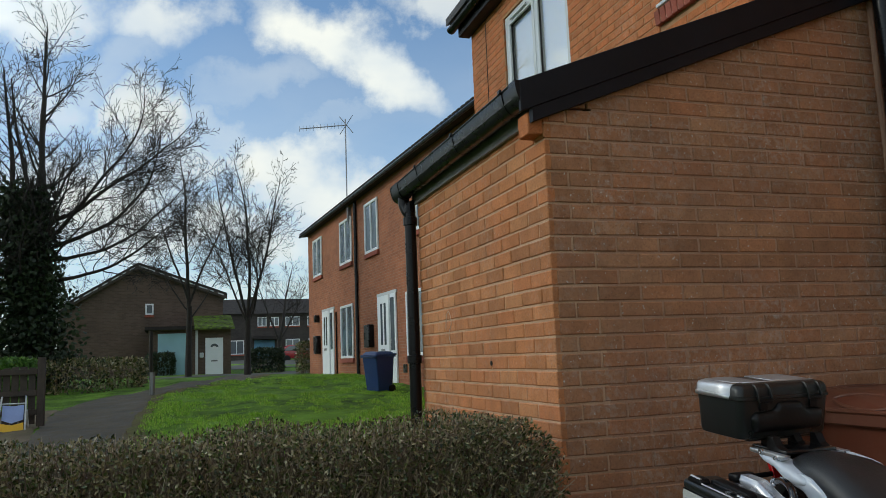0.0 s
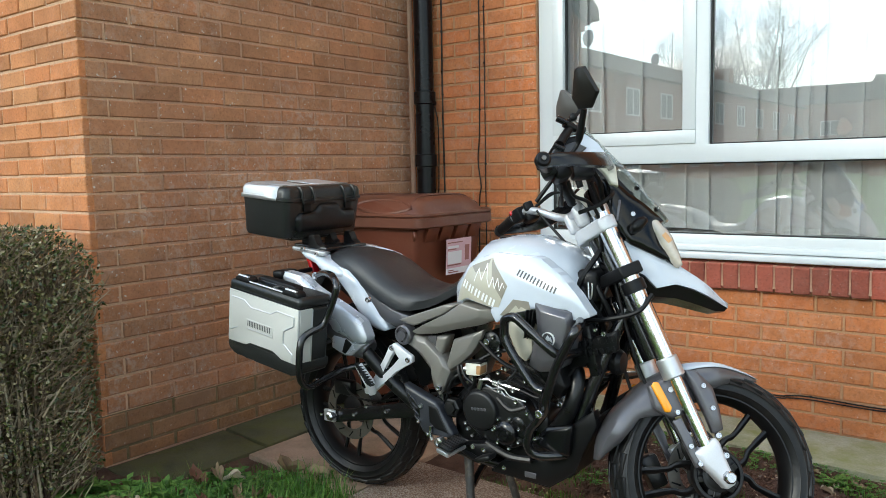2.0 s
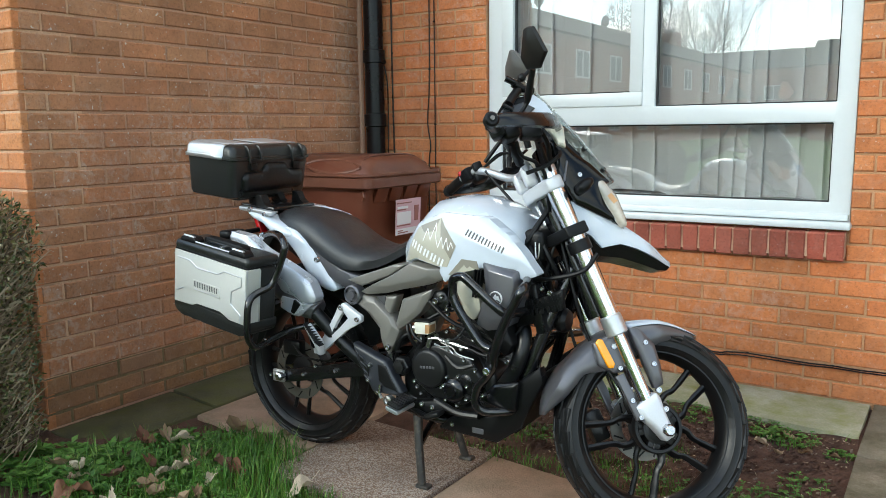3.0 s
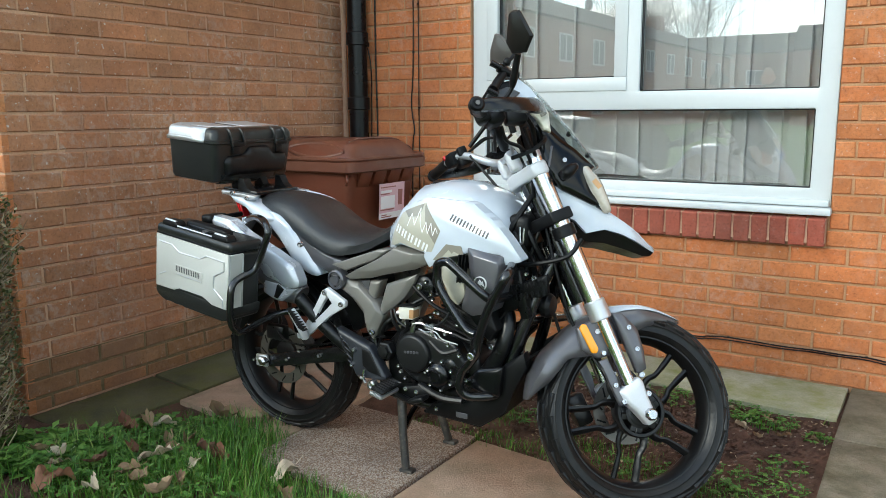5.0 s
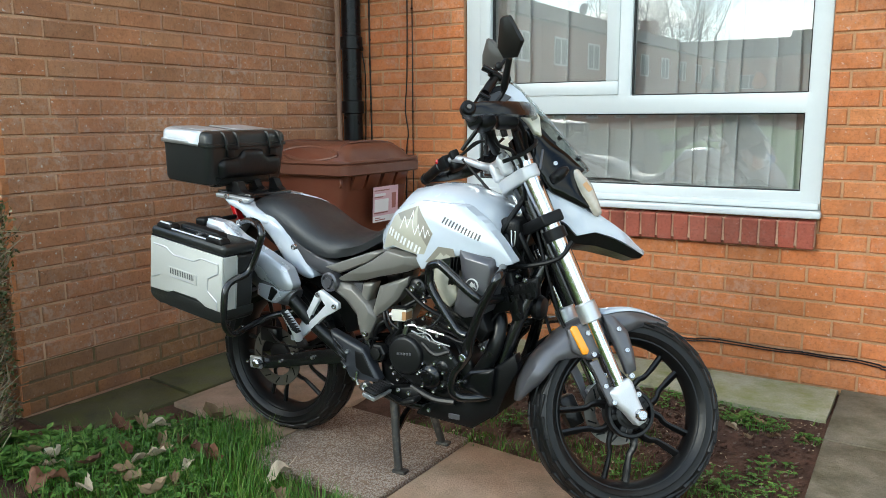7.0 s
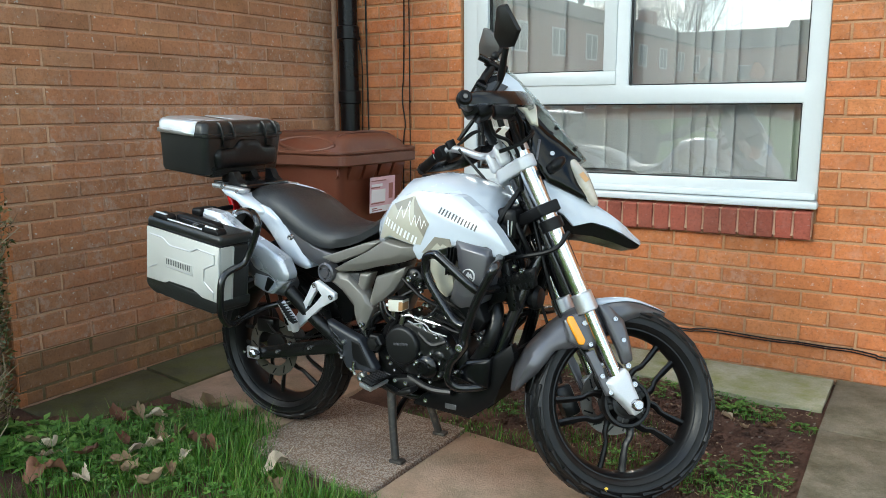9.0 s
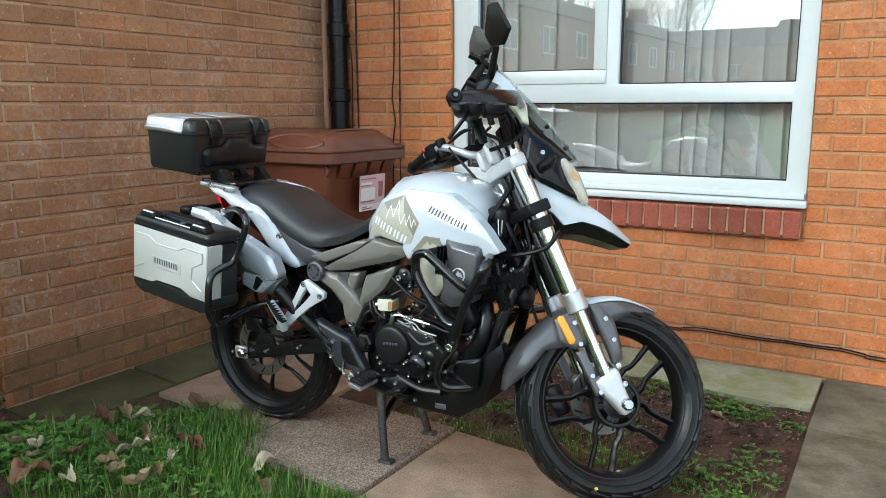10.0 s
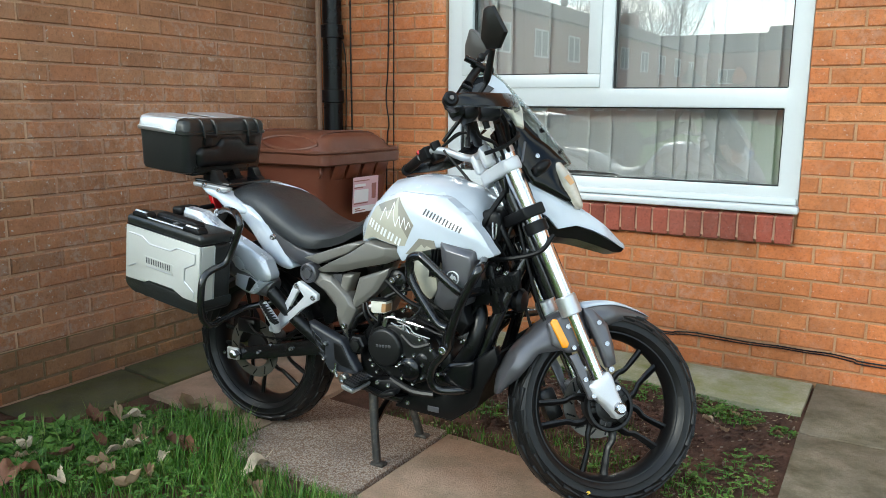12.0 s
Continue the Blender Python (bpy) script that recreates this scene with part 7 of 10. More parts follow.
bp("holder_plate", facet([(-0.046, 1.010), (-0.018, 1.030), (0.050, 1.030), (0.078, 1.000), (0.040, 0.985), (-0.030, 0.985)], -0.086, -0.092, -0.095, 0.9, 0.002), surf("smoky_plate", (0.045, 0.046, 0.05), 0.35, var=0.05), mt, "smoked grey device holder", True)
bp("dash", facet([(-0.018, 1.040), (0.009, 1.060), (0.075, 1.048), (0.10, 0.985), (0.03, 0.990)], 0.085, -0.075, -0.08, 0.85), BLACK, None, "black instrument pod", True)

# fairing, screen, lamp, beak
both("nose_panel", lambda: pillow(rounded([(0.070, 0.905), (0.100, 0.905), (0.140, 0.822), (0.166, 0.785), (0.200, 0.712), (0.182, 0.722), (0.166, 0.700), (0.160, 0.655), (0.172, 0.600), (0.150, 0.610), (0.075, 0.690), (0.060, 0.760)], 0.006), -0.045, -0.092, -0.101, 0.016, 0.010), NOSE_BLACK, None, "black nose fairing panel", True)
bp("nose_cap", loft(bmesh.new(), [[(0.036 + 0.004, -w, 1.005), (0.094, -w * 0.9, 1.045), (0.117, -w * 0.9, 1.008), (0.128, -w, 0.955), (0.075, -w, 0.965)] for w in (0.085, 0.03, -0.03, -0.085)]), WHITE, None, "white cap over the instruments", True)
bp("nose_centre", loft(bmesh.new(), [[(0.09, w, 0.98), (0.118, w, 0.955), (0.172, w, 0.80), (0.195, w, 0.72), (0.10, w, 0.70), (0.07, w, 0.85)] for w in (-0.05, 0.05)]), BLACK, None, "", True)
sc = bmesh.new()
rows = []
for i in range(11):
    t = i / 10
    w = 0.088 - 0.034 * t * t
    rows.append([(0.243 - 0.134 * t + 0.012 * math.sin(t * math.pi) - 0.036 * y * y, y * w, 0.715 + 0.405 * t - 0.030 * y * y * t) for y in (-1, -0.8, -0.55, -0.28, 0, 0.28, 0.55, 0.8, 1)])
loft(sc, rows, False, False)
scr = bp("windscreen", sc, SCREEN, None, "clear tapered windscreen", True)
scr.modifiers.new("sheet", "SOLIDIFY").thickness = 0.003
for f_, l_, u_ in ((0.190, -0.035, 0.842), (0.216, -0.040, 0.760), (0.190, 0.035, 0.842)):
    bp("screen_bolt", lt([(0.008, 0.006), (0.008, -0.006), (0.004, -0.009)], tr(f_, l_, u_), 12), BLACK, scr, "", True)
bolt((0.116, -0.103, 0.764), 0.008, None, True)
bp("trim_strip", bx((0.082, -0.101, 0.790), (0.008, 0.004, 0.065), 0.002, 1, Matrix.Rotation(0.55, 4, "Y")), GUNMETAL, None, "", True)
for s in (-1, 1):
    iv = bp("indicator", tb([(0.10, s * 0.09, 0.730), (0.10, s * 0.135, 0.728)], 0.010, 8), BLACK, None, "black front indicator", True)
    bp("indicator_body", pillow(rounded([(0.074, 0.716), (0.078, 0.733), (0.104, 0.744), (0.130, 0.740), (0.132, 0.725), (0.106, 0.708), (0.084, 0.706)], 0.008), s * 0.125, s * 0.152, s * 0.166, 0.008, 0.006), BLACK, iv, "", True)
hl = bmesh.new()
loft(hl, [[(0.150, -w, 0.725), (0.205 - abs(w) * 0.25, -w, 0.690), (0.222 - abs(w) * 0.25, -w, 0.610), (0.205, -w * 0.6, 0.575), (0.165, -w, 0.60)] for w in (0.092, 0.05, 0.0, -0.05, -0.092)])
lamp = bp("headlamp_bowl", hl, LAMP_IN, None, "bright headlamp reflector", True)
hl = bmesh.new()
loft(hl, [[(0.150, -w, 0.730), (0.212 - abs(w) * 0.35, -w, 0.690), (0.222 - abs(w) * 0.35, -w, 0.605), (0.205 - abs(w) * 0.2, -w * 0.8, 0.570), (0.160, -w, 0.600)] for w in (0.088, 0.05, 0.0, -0.05, -0.088)])
bp("headlamp_cowl", hl, NOSE_BLACK, lamp, "", True)
for s in (-1, 1):
    ln = pillow(rounded([(0.158, 0.736), (0.182, 0.728), (0.202, 0.668), (0.200, 0.600), (0.194, 0.572), (0.178, 0.574), (0.166, 0.602), (0.157, 0.655), (0.150, 0.708)], 0.008), s * 0.060, s * 0.092, s * 0.106, 0.012, 0.008)
    bp("headlamp_lens", ln, LENS_CREAM, lamp, "clear headlamp lens with amber inside", True, 60)
    for u_ in (0.664,):
        bp("lamp_rib", bx((0.180, s * 0.1046, u_), (0.016, 0.0016, 0.030), 0.0006, 1, Matrix.Rotation(-0.3, 4, "Y")), AMBER, lamp, "", True)
BEAK_T = [(0.053, 0.710), (0.067, 0.703), (0.130, 0.640), (0.195, 0.573), (0.263, 0.482), (0.300, 0.414)]
BEAK_B = [(0.050, 0.632), (0.066, 0.606), (0.082, 0.588), (0.098, 0.542), (0.159, 0.531), (0.204, 0.500), (0.250, 0.455), (0.296, 0.409)]
side = BEAK_T + BEAK_B[::-1]


def beak_w(x):
    return 0.082 - 0.20 * max(0.0, x - 0.13) - 0.55 * max(0.0, x - 0.24)


both("beak_side", lambda: skin(rounded(side, 0.004), lambda x, z: -beak_w(x), 0.010, 0.010, 0.002), WHITE, None, "white beak mudguard", True, 50)
top = bmesh.new()
loft(top, [[Vector((f_, 0, u_)) + Vector((0.72, 0, 0.69)) * lift + Vector((0, y * beak_w(f_), 0)) for y, lift in ((-1, -0.003), (-0.96, 0.002), (-0.6, 0.006), (0, 0.014), (0.6, 0.006), (0.96, 0.002), (1, -0.003))] for f_, u_ in [(a[0] + (b[0] - a[0]) * k / 4, a[1] + (b[1] - a[1]) * k / 4) for a, b in zip(BEAK_T[1:], BEAK_T[2:]) for k in range(4)] + [BEAK_T[-1]]], False, False)
tpo = bp("beak_top", top, WHITE, None, "white beak mudguard", True, 50)
tpo.modifiers.new("sheet", "SOLIDIFY").thickness = 0.003
bk = bmesh.new()
loft(bk, [[(f_, -w, u_), (f_, w, u_), (f_ - 0.012, w * 0.8, u_ - d), (f_ - 0.012, -w * 0.8, u_ - d)] for f_, w, u_, d in ((0.070, 0.070, 0.600, 0.030), (0.100, 0.072, 0.560, 0.036), (0.160, 0.068, 0.530, 0.036), (0.215, 0.056, 0.488, 0.034), (0.262, 0.040, 0.440, 0.024), (0.294, 0.020, 0.411, 0.006))])
bp("beak_under", bk, NOSE_BLACK, None, "black beak underside", True)

# front mudguard and its struts
fm = bmesh.new()
rows = []
RIDGE = [(38, 0.303), (50, 0.303), (66, 0.310), (86, 0.315), (104, 0.319), (116, 0.318), (128, 0.328), (141, 0.336), (151, 0.337)]
SKIRT = [(38, 0.006), (48, 0.030), (60, 0.055), (70, 0.075), (85, 0.10), (99, 0.115), (106, 0.11), (113, 0.088), (122, 0.055), (130, 0.056), (141, 0.046), (151, 0.008)]
for i in range(33):
    deg = 151 - i * 113 / 32
    a, t = radians(deg), i / 32
    R = float(np.interp(deg, [p[0] for p in RIDGE], [p[1] for p in RIDGE]))
    drop = float(np.interp(deg, [p[0] for p in SKIRT], [p[1] for p in SKIRT]))
    w = 0.066 * min(1, 0.35 + 5 * t) * min(1, 0.22 + 3.2 * (1 - t))
    c = (0.045 + R * math.cos(a), R * math.sin(a))
    n = Vector((math.cos(a), 0, math.sin(a)))
    rows.append([Vector((c[0], y * w, c[1])) - n * (drop * q) for y, q in ((-1.06, 1), (-1.04, 0.55), (-0.98, 0.22), (-0.68, 0.03), (0, 0), (0.68, 0.03), (0.98, 0.22), (1.04, 0.55), (1.06, 1))])
loft(fm, rows, False, False)
fmo = bp("front_mudguard", fm, GUNMETAL, None, "dark grey front mudguard", True, 50)
fmo.modifiers.new("shell", "SOLIDIFY").thickness = 0.003
tip = bmesh.new()
loft(tip, [[p + (p - Vector((0.045, p.y, 0))).normalized() * 0.0055 for p in r[2:7]] for r in rows[19:33]], False, False)
tp_ = bp("mudguard_flash", tip, WHITE, fmo, "white mudguard flash", True)
tp_.modifiers.new("shell", "SOLIDIFY").thickness = 0.0015
for s in (-1, 1):
    bp("mudguard_side", facet([(-0.045, 0.300), (0.035, 0.305), (0.022, 0.190), (-0.020, 0.195), (-0.055, 0.235)], s * 0.066, s * 0.088, s * 0.092, 0.75), GUNMETAL, fmo, "", True)
    fg = bp("fork_guard", facet([(0.066, 0.303), (0.096, 0.289), (0.120, 0.229), (0.113, 0.170), (0.098, 0.114), (0.067, 0.113), (0.068, 0.161), (0.067, 0.223)], s * 0.075, s * 0.100, s * 0.108, 0.6), GUNMETAL, None, "grey fork guard", True)
    bolt((0.092, s * 0.110, 0.245), 0.008, fg, True); bolt((0.090, s * 0.110, 0.180), 0.008, fg, True)
    rf = bp("reflector", pr([(-0.042, 0.298), (-0.030, 0.306), (-0.018, 0.300), (-0.012, 0.222), (-0.022, 0.212), (-0.036, 0.218)], s * 0.093, s * 0.103, 0.004, 3), ORANGE_LENS, None, "orange side reflector", True)
    bolt((0.005, s * 0.094, 0.268), 0.008, None, True); bolt((-0.002, s * 0.094, 0.205), 0.008, None, True)
    st_ = bp("mudguard_strut", facet([(-0.030, 0.190), (-0.004, 0.190), (0.000, 0.129), (-0.004, 0.096), (0.004, 0.045), (-0.024, 0.054), (-0.026, 0.103), (-0.028, 0.148)], s * 0.100, s * 0.112, s * 0.115, 0.8, 0.002), GUNMETAL, None, "", True)
    bolt((-0.014, s * 0.116, 0.112), 0.008, st_, True); bolt((-0.010, s * 0.116, 0.060), 0.008, st_, True)
bp("caliper", bx((-0.085, 0.085, 0.055), (0.055, 0.05, 0.10), 0.012, 2), ENGINE_BLACK, None, "black front brake caliper", True)
bp("brake_hose", tb(curve([(-0.08, 0.08, 0.11), (-0.05, 0.07, 0.30), (-0.035, 0.06, 0.50), (-0.03, 0.08, 0.70), (-0.07, 0.16, 0.92)], 6), 0.005, 8), BLACK, None, "", True)
bp("brake_hose", tb(curve([(0.0, -0.06, 0.62), (-0.03, -0.05, 0.42), (-0.035, -0.04, 0.30), (-0.02, -0.07, 0.16)], 6), 0.005, 8), BLACK, None, "", True)
bp("brake_hose", tb(curve([(0.06, -0.13, 0.53), (0.0, -0.12, 0.50), (-0.09, -0.06, 0.52), (-0.14, 0.0, 0.55)], 6), 0.007, 8), BLACK, None, "", True)
bp("horn", lt([(0.035, 0.01), (0.038, -0.01), (0.030, -0.022), (0.006, -0.024)], tr(1.03, -0.03, 0.60) @ RZ, 20), BLACK)
for pts in ([(0.93, -0.07, 0.84), (0.97, -0.09, 0.79), (1.00, -0.05, 0.70), (0.98, -0.04, 0.62)], [(0.95, -0.05, 0.88), (1.0, -0.07, 0.80), (1.04, -0.04, 0.70)], [(0.92, -0.09, 0.80), (0.95, -0.08, 0.86), (0.98, -0.03, 0.93)]):
    bp("wiring", tb(curve(pts, 5), 0.009, 8), BLACK)
bp("airbox_front", bx((0.955, 0, 0.825), (0.07, 0.17, 0.10), 0.02, 3), BLACK)
bp("cable_clip", tb(curve([(0.972, -0.10, 0.842), (0.976, -0.105, 0.80), (0.984, -0.105, 0.80), (0.985, -0.10, 0.84)], 4), 0.003, 6), STEEL)

# ---- luggage ----
CASE = surf("case_plastic", (0.014, 0.015, 0.0145), 0.30, var=0.12, grain=420, bump=0.12, spec=0.45)


def round_rect(w, d, z, r, n=5):
    pts = []
    for sx, sy, a0 in ((1, 1, 0), (-1, 1, 90), (-1, -1, 180), (1, -1, 270)):
        for k in range(n + 1):
            a = radians(a0 + 90 * k / n)
            pts.append((sx * (w - r) + r * math.cos(a), sy * (d - r) + r * math.sin(a), z))
    return pts


pan_m = pose(0.98, -1.53, 0.0, 0, 0, 1.5) @ tr(-0.052, -0.330, 0.671) @ Matrix.Rotation(radians(-3.9), 4, "Z") @ Matrix.Rotation(radians(6.9), 4, "Y")
pannier = empty("pannier", pan_m, "aluminium side case with black corners, hung beside the rear wheel", "motorcycle case", "motorcycle luggage")
part("case_body", bx((0, -0.028, -0.020), (0.366, 0.130, 0.226), 0.016, 3), CASE, pannier, "black moulded case shell")
lower = bmesh.new()
prism(lower, [(-0.187, -0.086), (-0.187, -0.112), (-0.176, -0.124), (-0.150, -0.136), (-0.130, -0.132), (-0.105, -0.137), (-0.080, -0.132), (-0.055, -0.137), (-0.030, -0.132), (0.15, -0.137), (0.176, -0.130), (0.187, -0.112), (0.187, -0.086)], -0.095, 0.036, None, 0.004, 2)
part("case_foot", lower, CASE, pannier)
part("case_lid", bx((0.0, -0.027, 0.1085), (0.374, 0.140, 0.036), 0.015, 4), CASE, pannier, "", 60)
part("lid_seam", bx((0.0, -0.0275, 0.0935), (0.368, 0.1365, 0.006), 0.002), BLACK, pannier)
FACE = [(-0.182, 0.090), (0.182, 0.090), (0.182, -0.0924), (0.106, -0.0924), (0.061, -0.072), (-0.059, -0.074), (-0.085, -0.089), (-0.182, -0.0924)]
part("face_plate", pr(FACE, -0.0985, -0.085, 0.0025, 2), ALU_BRUSHED, pannier, "brushed aluminium face")
part("end_plate", bx((0.1835, -0.066, -0.001), (0.005, 0.052, 0.182), 0.002), ALU_BRUSHED, pannier)
part("end_fold", tb([(0.1845, -0.0955, 0.089), (0.1845, -0.0955, -0.091)], 0.0030, 8), ALU, pannier)
part("end_fold", tb([(0.1860, -0.042, 0.086), (0.1860, -0.042, -0.088)], 0.0028, 8), ALU, pannier)
RIB = [(-0.165, 0.067), (-0.096, 0.066), (-0.059, 0.047), (0.047, 0.049), (0.079, 0.065), (0.164, 0.063), (0.164, 0.033), (0.116, 0.007), (0.115, -0.036), (0.161, -0.062), (0.161, -0.088)]
for a, b in zip(RIB, RIB[1:]):
    part("pressed_rib", tb([(a[0], -0.0985, a[1]), (b[0], -0.0985, b[1])], 0.0024, 6), ALU, pannier)
part("pressed_rib", tb([(-0.170, -0.0985, -0.053), (-0.128, -0.0985, -0.034)], 0.0022, 6), ALU, pannier)
part("name_plate", bx((-0.010, -0.0992, -0.014), (0.142, 0.0024, 0.037), 0.001), ALU_BRUSHED, pannier)
for k in range(7):
    x = -0.066 + 0.0178 * k
    for dx, w, h in ((-0.0048, 0.0032, 0.019), (0.0040, 0.0032, 0.019)):
        part("lettering_bar", bx((x + dx, -0.1008, -0.009), (w, 0.0012, h), 0.0), DECAL_GREY, pannier)
part("plate_line", bx((-0.006, -0.1008, -0.0275), (0.124, 0.0012, 0.0030), 0.0), ALU, pannier)
hd = part("handle", pr([(-0.090, 0.122), (-0.086, 0.143), (-0.070, 0.147), (0.095, 0.147), (0.110, 0.142), (0.114, 0.122)], -0.052, -0.018, 0.005, 2), BLACK, pannier, "black fold-down carrying handle")
part("handle_grip", bx((0.012, -0.056, 0.1335), (0.150, 0.010, 0.012), 0.004, 2), FRAME_BLACK, hd)
for x in (-0.125, 0.125):
    lt_ = part("latch", pr([(x - 0.040, 0.120), (x - 0.036, 0.136), (x - 0.020, 0.143), (x + 0.030, 0.143), (x + 0.040, 0.134), (x + 0.042, 0.120)], -0.090, -0.052, 0.004, 2), BLACK, pannier, "black latch with bright bar")
    part("latch_bar", tb([(x - 0.024, -0.084, 0.1425), (x + 0.030, -0.084, 0.1425)], 0.0042, 8), ALU, lt_)
part("latch_bar", tb([(-0.095, -0.086, 0.130), (0.095, -0.086, 0.130)], 0.0030, 8), ALU, pannier)
part("lock", lt([(0.011, 0.0), (0.011, -0.010), (0.004, -0.010)], tr(0.03, -0.066, 0.124) @ Matrix.Rotation(-math.pi / 2, 4, "X"), 14), STEEL, pannier)
# carrier frame of the side case
bp("pannier_rack", tb(curve([(-0.031, -0.19, 0.810), (0.030, -0.23, 0.826), (0.078, -0.26, 0.835), (0.140, -0.30, 0.838), (0.173, -0.32, 0.833), (0.206, -0.34, 0.813), (0.202, -0.345, 0.78), (0.176, -0.35, 0.718), (0.160, -0.365, 0.680), (0.145, -0.40, 0.665), (0.139, -0.43, 0.650), (0.137, -0.445, 0.620), (0.131, -0.447, 0.54), (0.127, -0.43, 0.50), (0.126, -0.40, 0.481), (0.110, -0.33, 0.483), (0.12, -0.22, 0.50), (0.22, -0.15, 0.52)], 5), 0.0115, 10), FRAME_BLACK, None, "black tubular pannier rack")
bolt((-0.031, -0.20, 0.810), 0.013); bolt((0.108, -0.350, 0.485), 0.010)
bolt((0.215, -0.20, 0.745), 0.010)

box_m = pose(0.98, -1.53, 0.0, 0, 0, 1.5) @ tr(-0.280, 0.0, 1.0844) @ Matrix.Rotation(radians(1.8), 4, "Z") @ Matrix.Rotation(radians(5.5), 4, "Y")
tbx = empty("top_box", box_m, "black top case with aluminium lid panel, locked on the rear rack", "motorcycle case", "motorcycle luggage")
bmx = bmesh.new()
loft(bmx, [round_rect(w, d, z, 0.026) for w, d, z in ((0.098, 0.186, -0.144), (0.107, 0.196, -0.140), (0.111, 0.200, -0.128), (0.116, 0.206, -0.030), (0.118, 0.209, -0.004))])
part("case_body", bmx, CASE, tbx, "black moulded case shell", 30)
part("case_rim", loft(bmesh.new(), [round_rect(w, d, z, 0.028) for w, d, z in ((0.119, 0.210, -0.006), (0.1235, 0.2145, -0.003), (0.1235, 0.2145, 0.006), (0.119, 0.210, 0.009))]), CASE, tbx, "", 30)
lm = bmesh.new()
loft(lm, [round_rect(w, d, z, 0.026) for w, d, z in ((0.119, 0.210, 0.008), (0.1175, 0.2085, 0.030), (0.113, 0.204, 0.041), (0.104, 0.195, 0.047), (0.090, 0.181, 0.049))])
lid = part("case_lid", lm, CASE, tbx, "", 40)
lp = bmesh.new()
side = [(-0.1200, -0.155), (-0.1200, -0.190), (-0.1165, -0.202), (-0.108, -0.2095), (-0.094, -0.2115), (0.0, -0.2115), (0.072, -0.2115)]
loft(lp, [[(x + (0 if x > -0.1 else i), y + o, z) for x, y in side] for i, o, z in ((-0.004, -0.004, -0.004), (-0.004, -0.004, 0.008), (0.0, 0.0, 0.010), (0.0015, 0.0015, 0.032), (0.005, 0.005, 0.042), (0.014, 0.014, 0.0485), (0.030, 0.030, 0.051))], False, False)
wrap = part("lid_panel", lp, ALU, lid, "bright aluminium lid panel wrapping the corner", 40)
wrap.modifiers.new("sheet", "SOLIDIFY").thickness = 0.002
part("lid_panel", bx((-0.022, -0.118, 0.0500), (0.150, 0.120, 0.005), 0.002), ALU, lid, "bright aluminium lid panel")
part("lid_panel", bx((-0.022, 0.090, 0.0500), (0.150, 0.170, 0.005), 0.002), ALU, lid, "bright aluminium lid panel")
part("lid_strip", bx((0.060, 0.02, 0.0500), (0.010, 0.330, 0.004), 0.0015), ALU, lid)
for y in (-0.105, 0.125):
    for dy in (-0.030, 0.030):
        rib = [(0.100, 0.046), (0.114, 0.040), (0.1215, 0.030), (0.1265, 0.004), (0.130, -0.012), (0.1375, -0.012), (0.1335, 0.010), (0.1285, 0.034), (0.119, 0.047), (0.102, 0.052)]
        part("clip_rib", pr(rib, y + dy - 0.0045, y + dy + 0.0045, 0.002, 2), CASE, lid)
    part("clip_bar", bx((0.132, y, -0.006), (0.010, 0.060, 0.014), 0.003, 2), BLACK, lid)
    part("clip_plate", bx((0.122, y, -0.028), (0.008, 0.036, 0.030), 0.003, 2), BLACK, tbx)
pad = rounded([(-0.150, -0.118), (0.160, -0.118), (0.170, -0.070), (0.160, -0.046), (0.085, -0.044), (0.062, -0.016), (-0.036, -0.016), (-0.060, -0.046), (-0.140, -0.048), (-0.158, -0.066)], 0.016, 4)
part("back_pad", moved(pillow(pad, 0.0, -0.020, -0.032, 0.010, 0.010), Matrix(((0, -1, 0, 0.104), (1, 0, 0, 0), (0, 0, 1, 0), (0, 0, 0, 1)))), RUBBER, tbx, "black rubber backrest pad", 60)
part("base_plate", bx((0, 0, -0.147), (0.19, 0.30, 0.012), 0.004), CASE, tbx)

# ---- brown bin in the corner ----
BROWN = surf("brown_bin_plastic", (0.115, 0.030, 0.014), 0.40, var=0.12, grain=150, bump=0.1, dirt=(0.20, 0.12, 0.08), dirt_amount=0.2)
BROWN_LID = surf("brown_bin_lid", (0.120, 0.040, 0.022), 0.38, var=0.14, grain=150, bump=0.1, dirt=(0.24, 0.13, 0.085), dirt_amount=0.3)
BLUE = surf("blue_bin_plastic", (0.007, 0.032, 0.12), 0.45, var=0.1)
LABEL = surf("pink_label_paper", (0.62, 0.40, 0.43), 0.5, var=0.04)
LABEL_W = surf("white_label_paper", (0.72, 0.70, 0.70), 0.5, var=0.03)
LABEL_D = surf("label_print", (0.30, 0.12, 0.10), 0.5, var=0.03)


def rrect(cx, cy, w, d, z, r=0.04, n=4):
    pts = []
    for sx, sy, a0 in ((1, 1, 0), (-1, 1, 90), (-1, -1, 180), (1, -1, 270)):
        for k in range(n + 1):
            a = radians(a0 + 90 * k / n)
            pts.append((cx + sx * (w / 2 - r) + r * math.cos(a), cy + sy * (d / 2 - r) + r * math.sin(a), z))
    return pts


